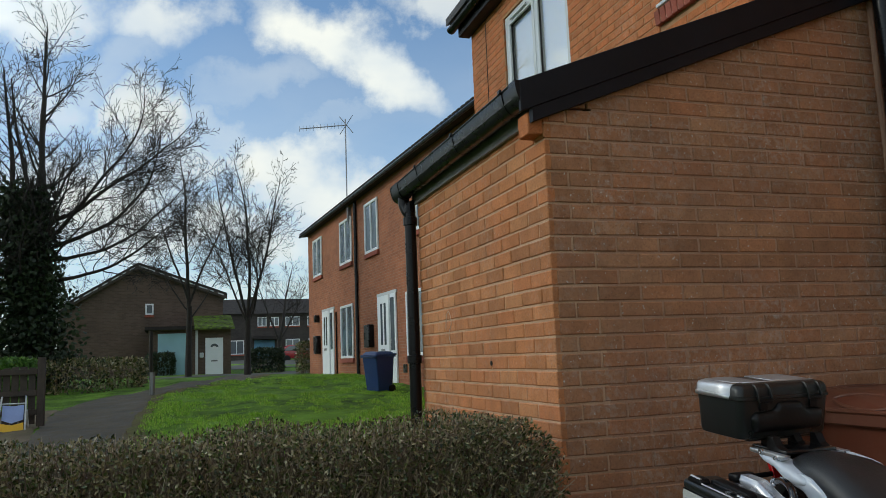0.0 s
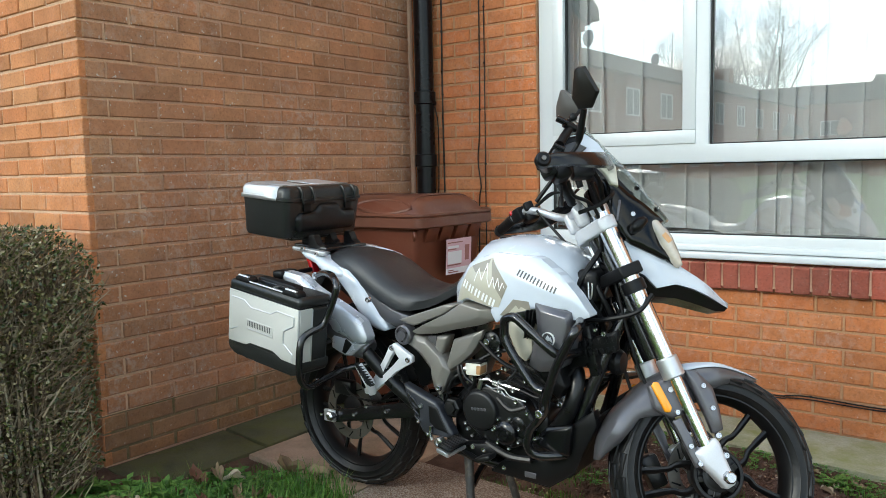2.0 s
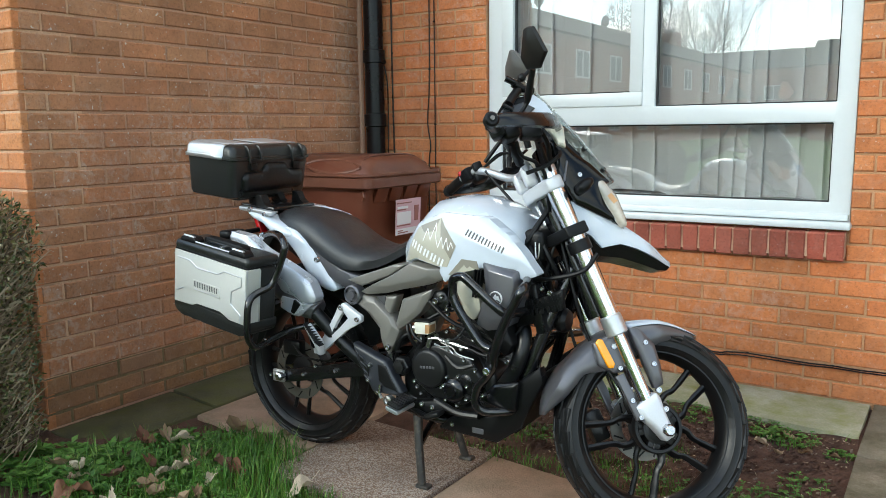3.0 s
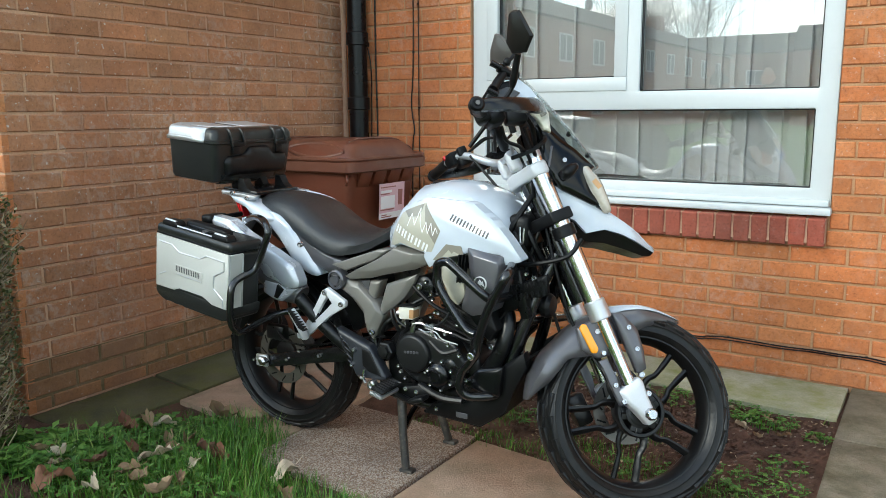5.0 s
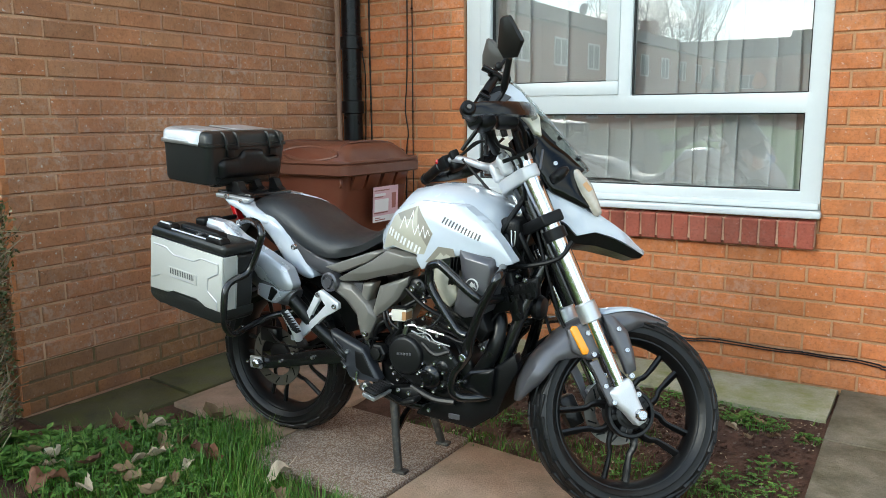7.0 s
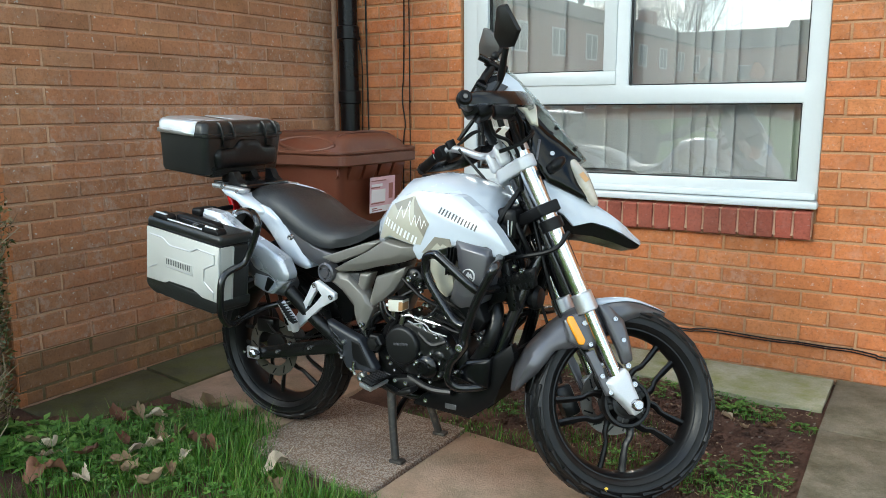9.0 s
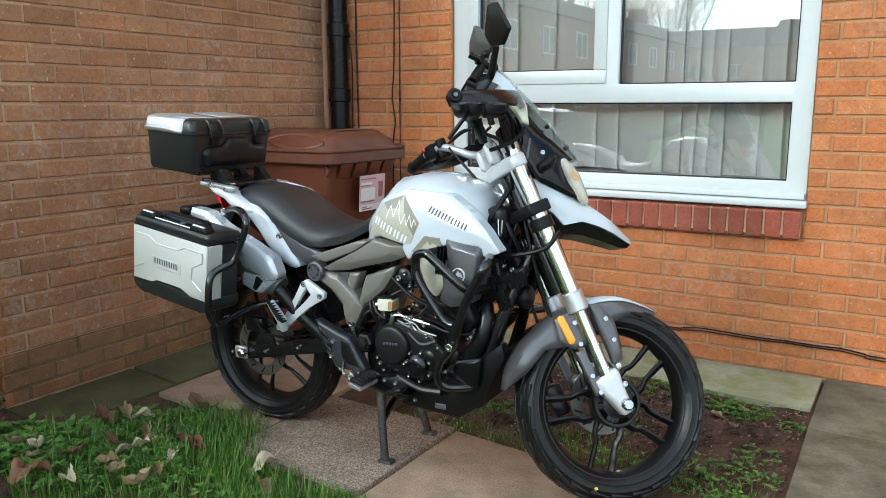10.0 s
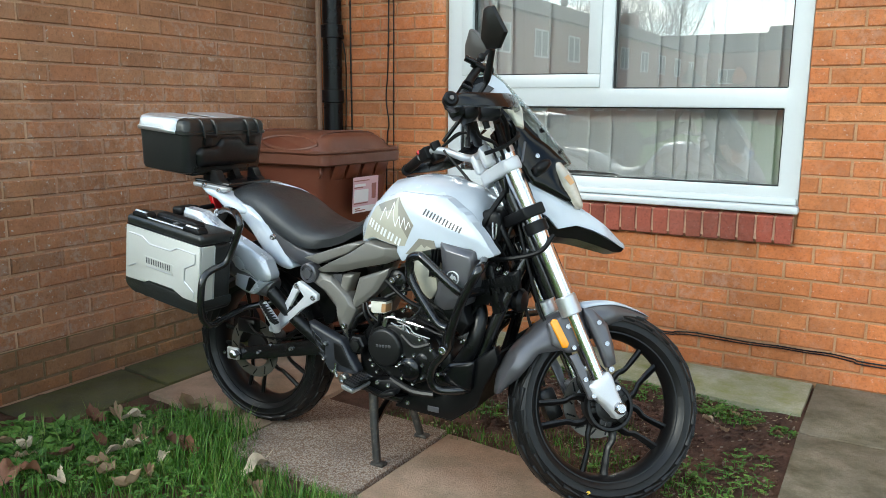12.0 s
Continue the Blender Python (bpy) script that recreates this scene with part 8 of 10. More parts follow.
def wheelie_bin(name, m, body_mat, lid_mat, label, detail=True):
    """Two-wheeled bin; its front faces local x, the hinge lies at the back."""
    root = empty(name, m, label, "wheelie bin", "wheeled bins")
    bm = bmesh.new()
    loft(bm, [rrect(-0.02, 0, 0.50, 0.45, 0.05), rrect(-0.015, 0, 0.54, 0.48, 0.30), rrect(0.0, 0, 0.64, 0.53, 0.86), rrect(0.0, 0, 0.655, 0.535, 0.905)])
    part("body", bm, body_mat, root, "", 30)
    rm = bmesh.new()
    loft(rm, [rrect(0.005, 0, 0.71, 0.60, 0.905, 0.045), rrect(0.005, 0, 0.73, 0.615, 0.912, 0.045), rrect(0.005, 0, 0.73, 0.615, 0.955, 0.045), rrect(0.005, 0, 0.71, 0.60, 0.962, 0.045)])
    part("rim", rm, lid_mat, root, "", 30)
    ld = bmesh.new()
    loft(ld, [rrect(-0.01, 0, 0.69, 0.585, 0.963, 0.06), rrect(-0.005, 0, 0.66, 0.555, 0.992, 0.07), rrect(0.0, 0, 0.61, 0.49, 1.030, 0.09), rrect(0.0, 0, 0.55, 0.42, 1.047, 0.09), rrect(0.0, 0, 0.40, 0.28, 1.053, 0.09)])
    lid = part("lid", ld, lid_mat, root, "domed lid with two oval lift hollows", 40)
    for s in (-1, 1):
        c, u, v = Vector((0.120, s * 0.262, 1.006)), Vector((0.165, 0, -0.006)), Vector((0, -s * 0.030, 0.030))
        nrm = Vector((0, s * 0.79, 0.62))
        ring = [c + u * math.cos(a) + v * math.sin(a) * (0.55 + 0.45 * abs(math.sin(a))) for a in [2 * math.pi * k / 32 for k in range(32)]]
        part("lift_lip", tube(bmesh.new(), ring + [ring[0]], 0.0085, 8, False), lid_mat, lid)
        # flat plug on the lid: the darker body brown paints the hollow's shade
        part("hollow_shade_plug", loft(bmesh.new(), [[c + (p - c) * 0.97 - nrm * 0.01 for p in ring], [c + (p - c) * 0.97 + nrm * 0.003 for p in ring]]), body_mat, lid, "flat plug in body colour for the shaded lift hollow")
    for x in (-0.20, -0.14, 0.27):
        part("lid_rib", tb(curve([(x, -0.235, 1.018), (x * 0.95, -0.17, 1.047), (x * 0.9, 0.0, 1.056), (x * 0.95, 0.17, 1.047), (x, 0.235, 1.018)], 4), 0.006, 6), lid_mat, lid)
    edge = [(x, y, 0.968) for x, y, _ in rrect(-0.005, 0, 0.735, 0.615, 0, 0.06)]
    part("lid_skirt", tube(bmesh.new(), edge + edge[:1], 0.011, 8, False), lid_mat, lid)
    part("handle", tb(curve([(-0.36, -0.24, 0.93), (-0.42, -0.22, 0.985), (-0.42, 0.22, 0.985), (-0.36, 0.24, 0.93)], 5), 0.014, 8), lid_mat, root)
    for s in (-1, 1):
        part("wheel", lt([(0.02, -0.025), (0.10, -0.025), (0.10, 0.025), (0.02, 0.025)], tr(-0.22, s * 0.26, 0.10), 24), RUBBER, root)
    if detail:
        for y in (-0.17, -0.06, 0.06, 0.17):
            part("gusset", pr([(0.318, 0.905), (0.352, 0.905), (0.322, 0.835)], y - 0.045, y + 0.045, 0.003), body_mat, root)
        part("latch_hook", tb(curve([(0.31, -0.272, 0.90), (0.325, -0.285, 0.87), (0.31, -0.275, 0.855)], 4), 0.007, 8), body_mat, root)
        sl = Matrix(((0, 1, 0, 0.317), (1, 0, 0, 0), (0, 0, 1, 0), (0, 0, 0, 1))) @ Matrix.Rotation(radians(-3), 4, "X")
        st = part("label_sticker", pr([(-0.095, 0.675), (0.105, 0.675), (0.105, 0.845), (-0.095, 0.845)], 0.0, 0.003, 0.0, 1, sl), LABEL, root, "pink and white paper label")
        part("label_panel", pr([(-0.085, 0.725), (0.025, 0.725), (0.025, 0.785), (-0.085, 0.785)], 0.003, 0.0045, 0.0, 1, sl), LABEL_W, st)
        part("label_panel", pr([(-0.095, 0.676), (0.105, 0.676), (0.105, 0.705), (-0.095, 0.705)], 0.003, 0.0045, 0.0, 1, sl), LABEL_W, st)
        part("label_panel", pr([(-0.085, 0.800), (0.00, 0.800), (0.00, 0.812), (-0.085, 0.812)], 0.003, 0.0045, 0.0, 1, sl), LABEL_W, st)
        part("label_picture", pr([(0.055, 0.735), (0.085, 0.735), (0.088, 0.81), (0.052, 0.81)], 0.003, 0.0045, 0.0, 1, sl), LABEL_D, st)
        for x0, x1, z in ((-0.088, 0.03, 0.825), (-0.088, -0.02, 0.793), (-0.088, 0.02, 0.717), (-0.08, -0.04, 0.692), (-0.08, 0.0, 0.683)):
            part("print_bar", pr([(x0, z), (x1, z), (x1, z + 0.005), (x0, z + 0.005)], 0.003, 0.0052, 0.0, 1, sl), LABEL_D, st)
    return root


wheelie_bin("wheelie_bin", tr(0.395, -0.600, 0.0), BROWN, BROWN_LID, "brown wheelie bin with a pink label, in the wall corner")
wheelie_bin("wheelie_bin", tr(-14.08, 0.48, ground_z(-14.0, 0.48) - 0.03) @ Matrix.Rotation(radians(-60), 4, "Z") @ Matrix.Diagonal((0.86, 0.86, 0.86, 1)), BLUE, BLUE, "dark blue wheelie bin standing by the neighbours' wall", False)

# ---- planting ----
TWIG = leaf_mat("hedge_twigs", [(0.09, 0.055, 0.034), (0.22, 0.155, 0.095), (0.46, 0.38, 0.27)], 0.8, 0.0)
HEDGE_LEAF = leaf_mat("hedge_leaves", [(0.020, 0.028, 0.009), (0.050, 0.068, 0.020), (0.095, 0.110, 0.034), (0.16, 0.155, 0.060), (0.24, 0.18, 0.085), (0.46, 0.42, 0.26)], 0.26, 0.2)
LAWN_BLADE = leaf_mat("lawn_blades", [(0.09, 0.22, 0.012), (0.22, 0.45, 0.025), (0.34, 0.58, 0.05), (0.46, 0.56, 0.11)], 0.5, 0.3)
GRASS = leaf_mat("grass_blades", [(0.026, 0.075, 0.006), (0.058, 0.165, 0.013), (0.105, 0.25, 0.025), (0.21, 0.27, 0.065)], 0.5, 0.3)
WEED = leaf_mat("weed_leaves", [(0.045, 0.11, 0.020), (0.095, 0.21, 0.036), (0.17, 0.30, 0.06)], 0.5, 0.25)
DEAD = leaf_mat("dead_leaf", [(0.20, 0.12, 0.065), (0.34, 0.24, 0.15), (0.55, 0.45, 0.34), (0.24, 0.085, 0.04), (0.10, 0.045, 0.028)], 0.8, 0.15, False)
LITTER = leaf_mat("leaf_litter", [(0.10, 0.055, 0.035), (0.22, 0.13, 0.075), (0.42, 0.32, 0.21), (0.15, 0.06, 0.04)], 0.8, 0.1)
GRIT = leaf_mat("grit_stone", [(0.16, 0.11, 0.085), (0.30, 0.23, 0.18), (0.12, 0.07, 0.05)], 0.8, 0.0)
BARK = surf("bark", (0.030, 0.025, 0.021), 0.9, var=0.35, scale=6, grain=40, bump=0.8)
IVY = leaf_mat("ivy_leaves", [(0.010, 0.022, 0.008), (0.022, 0.042, 0.014), (0.04, 0.065, 0.02)], 0.5, 0.15)


class Bunch:
    """Loose leaves, blades and twigs gathered into one mesh."""

    def __init__(self):
        self.v, self.f = [], []

    def leaf(self, p, d, n, length, width):
        """A pointed leaf folded along its rib."""
        p, d, n = Vector(p), Vector(d).normalized(), Vector(n)
        s = d.cross(n)
        s = s.normalized() if s.length > 1e-5 else d.orthogonal().normalized()
        up = s.cross(d).normalized()
        b = len(self.v)
        self.v += [tuple(p), tuple(p + d * length * 0.5 + s * width * 0.5 + up * width * 0.12), tuple(p + d * length), tuple(p + d * length * 0.5 - s * width * 0.5 + up * width * 0.12)]
        self.f += [(b, b + 1, b + 2), (b, b + 2, b + 3)]

    def blade(self, p, lean, h, w):
        p, lean = Vector(p), Vector(lean)
        s = Vector((-lean.y, lean.x, 0))
        s = (s.normalized() if s.length > 1e-5 else Vector((1, 0, 0))) * w * 0.5
        m = p + lean * 0.35 + Vector((0, 0, h * 0.6))
        t = p + lean + Vector((0, 0, h))
        b = len(self.v)
        self.v += [tuple(p - s), tuple(p + s), tuple(m + s * 0.8), tuple(m - s * 0.8), tuple(t)]
        self.f += [(b, b + 1, b + 2, b + 3), (b + 3, b + 2, b + 4)]

    def twig(self, a, b2, r0, r1, seg=3):
        a, b2 = Vector(a), Vector(b2)
        d = (b2 - a).normalized()
        s = d.orthogonal().normalized()
        u = d.cross(s)
        b = len(self.v)
        for p, r in ((a, r0), (b2, r1)):
            for k in range(seg):
                t = 2 * math.pi * k / seg
                self.v.append(tuple(p + (s * math.cos(t) + u * math.sin(t)) * r))
        for k in range(seg):
            self.f.append((b + k, b + (k + 1) % seg, b + seg + (k + 1) % seg, b + seg + k))

    def out(self, name, mat, parent=None, smooth=False):
        return raw(name, self.v, self.f, mat, parent, smooth)


def rdir(rng):
    while True:
        v = Vector((rng.uniform(-1, 1), rng.uniform(-1, 1), rng.uniform(-1, 1)))
        if 0.05 < v.length < 1:
            return v.normalized()


def hedge(name, x0, x1, y0, y1, h, n_leaf, n_twig, label, zb=0.0, leaf=0.022, seed=1, leaf_mat_=None, crop=True):
    """A clipped hedge: stems and twigs inside, small leaves thickest on the skin."""
    rng = random.Random(seed)
    root = empty(name, tr(0, 0, 0), label, "hedge", "hedges")
    cx, cy, rx, ry = (x0 + x1) / 2, (y0 + y1) / 2, (x1 - x0) / 2, (y1 - y0) / 2

    def skin():
        """A point near the rounded box surface, and its outward way."""
        f = rng.random()
        z = h * (0.10 + 0.90 * rng.random() ** 0.8)
        a, b = (ry, rx)
        tot = 2 * (ry * h) + 2 * (rx * h) + 2 * rx * ry
        q = rng.random() * (2 * rx * ry + 2 * ry * h + 2 * rx * h)
        if q < 2 * rx * ry * 1.0:
            p, n = Vector((cx + rng.uniform(-rx, rx), cy + rng.uniform(-ry, ry), h)), Vector((0, 0, 1))
        elif q < 2 * rx * ry + 2 * ry * h:
            s = 1 if rng.random() < 0.72 else -1
            p, n = Vector((cx + s * rx, cy + rng.uniform(-ry, ry), z)), Vector((s, 0, 0))
        else:
            s = 1 if rng.random() < 0.65 else -1
            p, n = Vector((cx + rng.uniform(-rx, rx), cy + s * ry, z)), Vector((0, s, 0))
        # round the shoulders and swell the sides
        dz = max(0.0, (p.z - (h - 0.16)) / 0.16)
        ex, ey = (p.x - cx) / rx, (p.y - cy) / ry
        k = 1 - 0.20 * dz * dz
        low = 1 - 0.10 * max(0, (0.3 - p.z) / 0.3)
        p.x = cx + (p.x - cx) * k * low
        p.y = cy + (p.y - cy) * (1 - 0.20 * dz * dz * min(1, 0.4 / ry)) if abs(ey) > 0.8 else p.y
        e = max(abs(ex), abs(ey) if ry < 1.0 else max(0, (abs(p.y - cy) - (ry - 0.4)) / 0.4))
        if n.z > 0.5:
            p.z -= 0.12 * e ** 3
        p += n * (noise.noise((p.x * 3.1, p.y * 3.1, p.z * 3.1 + seed)) * 0.06 + noise.noise((p.x * 9, p.y * 9, p.z * 9)) * 0.025)
        return p, n
    T, Lf = Bunch(), Bunch()
    for i in range(n_twig):
        p, n = skin()
        inn = p - n * rng.uniform(0.06, 0.22) - Vector((0, 0, rng.uniform(0.02, 0.14)))
        out = p + n * rng.uniform(-0.04, 0.012) + rdir(rng) * 0.025
        mid = inn.lerp(out, 0.5) + rdir(rng) * 0.03
        r = rng.uniform(0.0012, 0.0031)
        T.twig(inn, mid, r * 1.3, r); T.twig(mid, out, r, r * 0.5)
    for i in range(int(n_twig * 0.10)):
        x, y = cx + rng.uniform(-rx, rx) * 0.7, cy + rng.uniform(-ry, ry) * 0.97
        a = Vector((x, y, 0))
        b = a + Vector((rng.uniform(-0.1, 0.1), rng.uniform(-0.1, 0.1), h * rng.uniform(0.5, 0.9)))
        T.twig(a, b, rng.uniform(0.004, 0.010), 0.003, 4)
    for i in range(n_leaf):
        p, n = skin()
        p = p - n * (rng.random() ** 2) * 0.14
        d = (rdir(rng) + n * 0.5 + Vector((0, 0, 0.3)))
        Lf.leaf(p, d, n + rdir(rng) * 0.7, leaf * rng.uniform(0.7, 1.5), leaf * rng.uniform(0.4, 0.7))
    for B in (T, Lf):
        B.v = [(x, y, z + zb) for x, y, z in B.v]
    t = T.out("twig_work", TWIG, root); t["kind"] = "stuff"
    l = Lf.out("foliage", leaf_mat_ or HEDGE_LEAF, root); l["kind"] = "stuff"
    return root


hedge("garden_hedge", -0.42, 0.33, -5.2, -2.20, 1.03, 54000, 13000, "clipped brown green privet hedge with bare twigs, by the extension", -0.03, 0.017, 3)
hedge("path_hedge", -23.5, -19.5, -7.3, -4.3, 1.1, 5000, 2500, "low brown hedge beside the tarmac path", 0.45, 0.10, 5)
hedge("laurel_bush", -20.5, -19.0, -8.6, -6.9, 1.2, 3500, 500, "dark green laurel bush behind the fence", 0.4, 0.13, 6, WEED)
hedge("round_shrub", -34.0, -32.6, -0.2, 1.2, 1.15, 2500, 900, "dark evergreen shrub near the garage", 0.75, 0.13, 7, IVY)
hedge("round_shrub", -29.0, -27.8, 1.2, 2.2, 1.3, 2200, 900, "brown bare shrub by the house corner", 0.75, 0.10, 8)
hedge("round_shrub", -38.5, -37.3, -4.6, -3.4, 1.2, 2000, 700, "low evergreen shrub before the garage", 0.75, 0.12, 9, IVY)


def grass_patch(name, n, region, zf, h0, h1, w, label, seed, mat=None):
    rng = random.Random(seed)
    G = Bunch()
    made = 0
    while made < n:
        p = region(rng)
        if p is None:
            continue
        x, y, hh = p
        h = rng.uniform(h0, h1) * hh
        a = rng.uniform(0, 6.283)
        G.blade((x, y, zf(x, y) - 0.01), (math.cos(a) * h * rng.uniform(0.1, 0.7), math.sin(a) * h * rng.uniform(0.1, 0.7), 0), h, w * rng.uniform(0.6, 1.3))
        made += 1
    return tagged(G.out(name, mat or GRASS), label, "grass", kind="stuff")


def near_grass(rng):
    x, y = rng.uniform(0.42, 2.75), rng.uniform(-3.2, -1.50)
    d = noise.noise((x * 2.2, y * 2.2, 0.7))
    edge = -1.60 + 0.055 * min(1, max(0, (x - 0.5) / 0.2)) - 0.265 * min(1, max(0, (x - 0.97) / 0.22)) - 0.10 * min(1, max(0, (x - 1.45) / 0.3)) + 0.05 * noise.noise((x * 9, 0, 3))
    if y > edge:
        return None
    k = 0.35 + 0.65 * min(1, (edge - y) / 0.16)
    if x < 1.0 and rng.random() < 0.75 - 0.5 * max(0, (x - 0.6) / 0.4):
        return None
    if d < -0.25 and rng.random() < 0.6:
        return None
    return x, y, k * (1.0 + 0.5 * d)


grass_patch("grass", 24000, near_grass, soil_z, 0.035, 0.125, 0.0036, "fresh green tufts of grass at the garden edge", 11)


def bed_grass(rng):
    x, y = rng.uniform(1.25, 2.72), rng.uniform(-1.34, -0.46)
    d = noise.noise((x * 3.3, y * 3.3, 5.7))
    strip = abs(y + 1.27) < 0.07 or (x > 1.9 and y < -1.05 and d > -0.1)
    if not strip and d < 0.28:
        return None
    return x, y, 0.8


grass_patch("weedy_grass", 2000, bed_grass, soil_z, 0.02, 0.06, 0.0035, "thin grass and weeds in the soil bed", 12)


def lawn_blades(rng):
    x = -3.2 - 19.0 * rng.random() ** 1.4
    y = rng.uniform(-4.3, 1.2)
    if x < -15.3 and y < -4.2 - (x + 15.3) * 0.42:
        return None
    d = noise.noise((x * 0.9, y * 0.9, 1.0))
    e = noise.noise((x * 2.7, y * 4.0, 4.0))
    if d + e < -0.05 and rng.random() < 0.85:
        return None
    return x, y, max(0.2, 0.5 + 0.9 * (d + e))


grass_patch("lawn_grass", 95000, lawn_blades, ground_z, 0.03, 0.085, 0.009, "mown green lawn grass on the slope", 13, LAWN_BLADE)

# clover-like weeds
def weeds(name, spots, label, seed, size=1.0):
    rng = random.Random(seed)
    W = Bunch()
    for cx, cy, r, n in spots:
        for i in range(n):
            a, q = rng.uniform(0, 6.283), r * math.sqrt(rng.random())
            x, y = cx + q * math.cos(a), cy + q * math.sin(a) * 0.8
            z = soil_z(x, y) + rng.uniform(0.005, 0.05) * (1.0 if size > 0.7 else 0.45)
            W.twig((x, y, z - 0.04), (x, y, z), 0.0012, 0.001)
            for k in range(rng.choice((3, 3, 4, 5))):
                b = a + k * 2.0 + rng.uniform(-0.3, 0.3)
                W.leaf((x, y, z), (math.cos(b), math.sin(b), rng.uniform(-0.1, 0.5)), (0, 0, 1), size * rng.uniform(0.016, 0.034), size * rng.uniform(0.013, 0.026))
    return tagged(W.out(name, WEED), label, "weeds", kind="stuff")


weeds("clover", [(0.50, -2.10, 0.16, 190), (0.40, -2.25, 0.2, 190), (0.58, -2.25, 0.14, 90), (0.56, -1.86, 0.10, 40)], "low dark green clover by the wall", 21, 1.45)
weeds("broad_weeds", [(0.75, -1.95, 0.20, 260), (0.9, -1.80, 0.14, 120), (0.7, -1.78, 0.12, 110), (0.95, -2.10, 0.2, 160), (1.2, -2.2, 0.2, 90), (1.45, -2.2, 0.2, 60), (0.8, -2.25, 0.2, 140)], "small light green weeds among the grass", 23, 0.75)
weeds("bed_weeds", [(2.35, -0.50, 0.14, 120), (2.52, -0.56, 0.10, 60), (2.68, -0.62, 0.05, 20), (2.58, -1.12, 0.14, 70), (2.42, -1.22, 0.16, 50), (2.2, -1.2, 0.12, 30), (2.62, -0.95, 0.09, 25), (1.75, -0.45, 0.12, 40), (2.1, -0.5, 0.12, 50), (1.7, -1.0, 0.1, 30), (2.65, -1.35, 0.12, 80)], "green weeds sprouting in the soil bed", 22, 0.6)


def fallen_leaf(seed):
    """A lobed leaf, dried, folded along its rib and crumpled."""
    rng = random.Random(seed)
    V, F = [(0, 0, 0)], []
    n, fold = 20, rng.uniform(0.6, 1.7)
    for ring in (0.4, 0.75, 1.0):
        for k in range(n):
            a = 2 * math.pi * k / n
            r = 0.031 * ring * (1 + (0.10 * math.cos(5 * a) + rng.uniform(-0.10, 0.10)) * ring)
            x, y = r * math.cos(a) * 1.4, r * math.sin(a) * 0.95
            z = fold * abs(y) * 0.6 + 0.35 * x * x / 0.03 * math.sin(seed) + (0.022 * noise.noise((x * 60 + seed, y * 60, seed * 3.1)) + 0.006 * noise.noise((x * 190, y * 190 + seed, 1.7))) * ring
            V.append((x, y * (1 - 0.25 * fold), z))
    for k in range(n):
        F.append((0, 1 + k, 1 + (k + 1) % n))
    for q in range(2):
        for k in range(n):
            a, b = 1 + q * n + k, 1 + q * n + (k + 1) % n
            F.append((a, a + n, b + n, b))
    # stalk
    b = len(V)
    V += [(0.036, -0.001, 0.002), (0.036, 0.001, 0.002), (0.068, 0.006, 0.010), (0.068, 0.007, 0.012)]
    F.append((b, b + 1, b + 3, b + 2))
    return V, F


leaf_meshes = []
for s in range(7):
    V, F = fallen_leaf(s)
    me = bpy.data.meshes.new("fallen_leaf")
    me.from_pydata(V, [], F)
    me.materials.append(DEAD)
    me.shade_smooth()
    leaf_meshes.append(me)
rl = random.Random(5)
LEAVES = [(0.53, -1.87), (0.49, -1.94), (0.73, -1.69), (0.83, -1.64), (0.56, -2.06), (0.60, -1.84), (0.81, -1.92), (0.73, -1.94), (0.71, -2.21), (0.74, -2.08), (0.84, -2.08), (0.83, -2.00), (0.99, -2.04), (1.00, -1.95), (0.96, -1.96), (0.47, -2.25),
          (0.56, -2.24), (0.62, -2.28), (0.68, -2.37), (0.73, -2.34), (0.87, -2.33), (1.05, -2.15), (0.94, -2.22), (1.07, -2.23), (0.85, -2.19), (1.27, -1.91), (1.39, -2.04),
          (2.35, -0.49), (2.42, -0.66), (2.50, -0.55), (2.49, -0.72), (2.57, -0.65), (2.43, -0.57), (2.67, -0.63), (1.95, -0.62)]
for i, (x, y) in enumerate(LEAVES):
    ob = new("fallen_leaf", leaf_meshes[i % 7])
    k = rl.uniform(0.65, 1.15) * (1.15 if y < -1.6 else 0.6)
    ob.matrix_world = tr(x, y, soil_z(x, y) + (0.050 if y < -1.6 else 0.008)) @ Euler((rl.uniform(-0.4, 0.4), rl.uniform(-0.4, 0.4), rl.uniform(0, 6.28))).to_matrix().to_4x4() @ Matrix.Diagonal((k, k, k, 1))
    tagged(ob, "curled dry brown leaf lying on the ground", "leaf", "fallen leaves")
peb = Bunch()
for i in range(1300):
    x, y = rl.uniform(1.25, 2.72), rl.uniform(-1.3, -0.45)
    z = soil_z(x, y)
    s = rl.uniform(0.003, 0.010)
    a, b = Vector((x - s, y, z)), Vector((x + s, y + rl.uniform(-s, s), z + s))
    peb.twig(a, b, s * 0.8, s * 0.6, 5)
lit = Bunch()
for i in range(1500):
    x, y = rl.uniform(1.2, 2.72), rl.uniform(-1.36, -0.44)
    if noise.noise((x * 3.1, y * 3.1, 8.2)) < rl.uniform(-0.5, 0.35):
        continue
    lit.leaf((x, y, soil_z(x, y) + rl.uniform(0.002, 0.010)), (rl.uniform(-1, 1), rl.uniform(-1, 1), rl.uniform(-0.1, 0.3)), (rl.uniform(-0.5, 0.5), rl.uniform(-0.5, 0.5), 1), rl.uniform(0.006, 0.026), rl.uniform(0.003, 0.012))
tagged(lit.out("leaf_litter", LITTER), "scraps of dead leaf and straw on the soil", "litter", kind="stuff")
grit = Bunch()
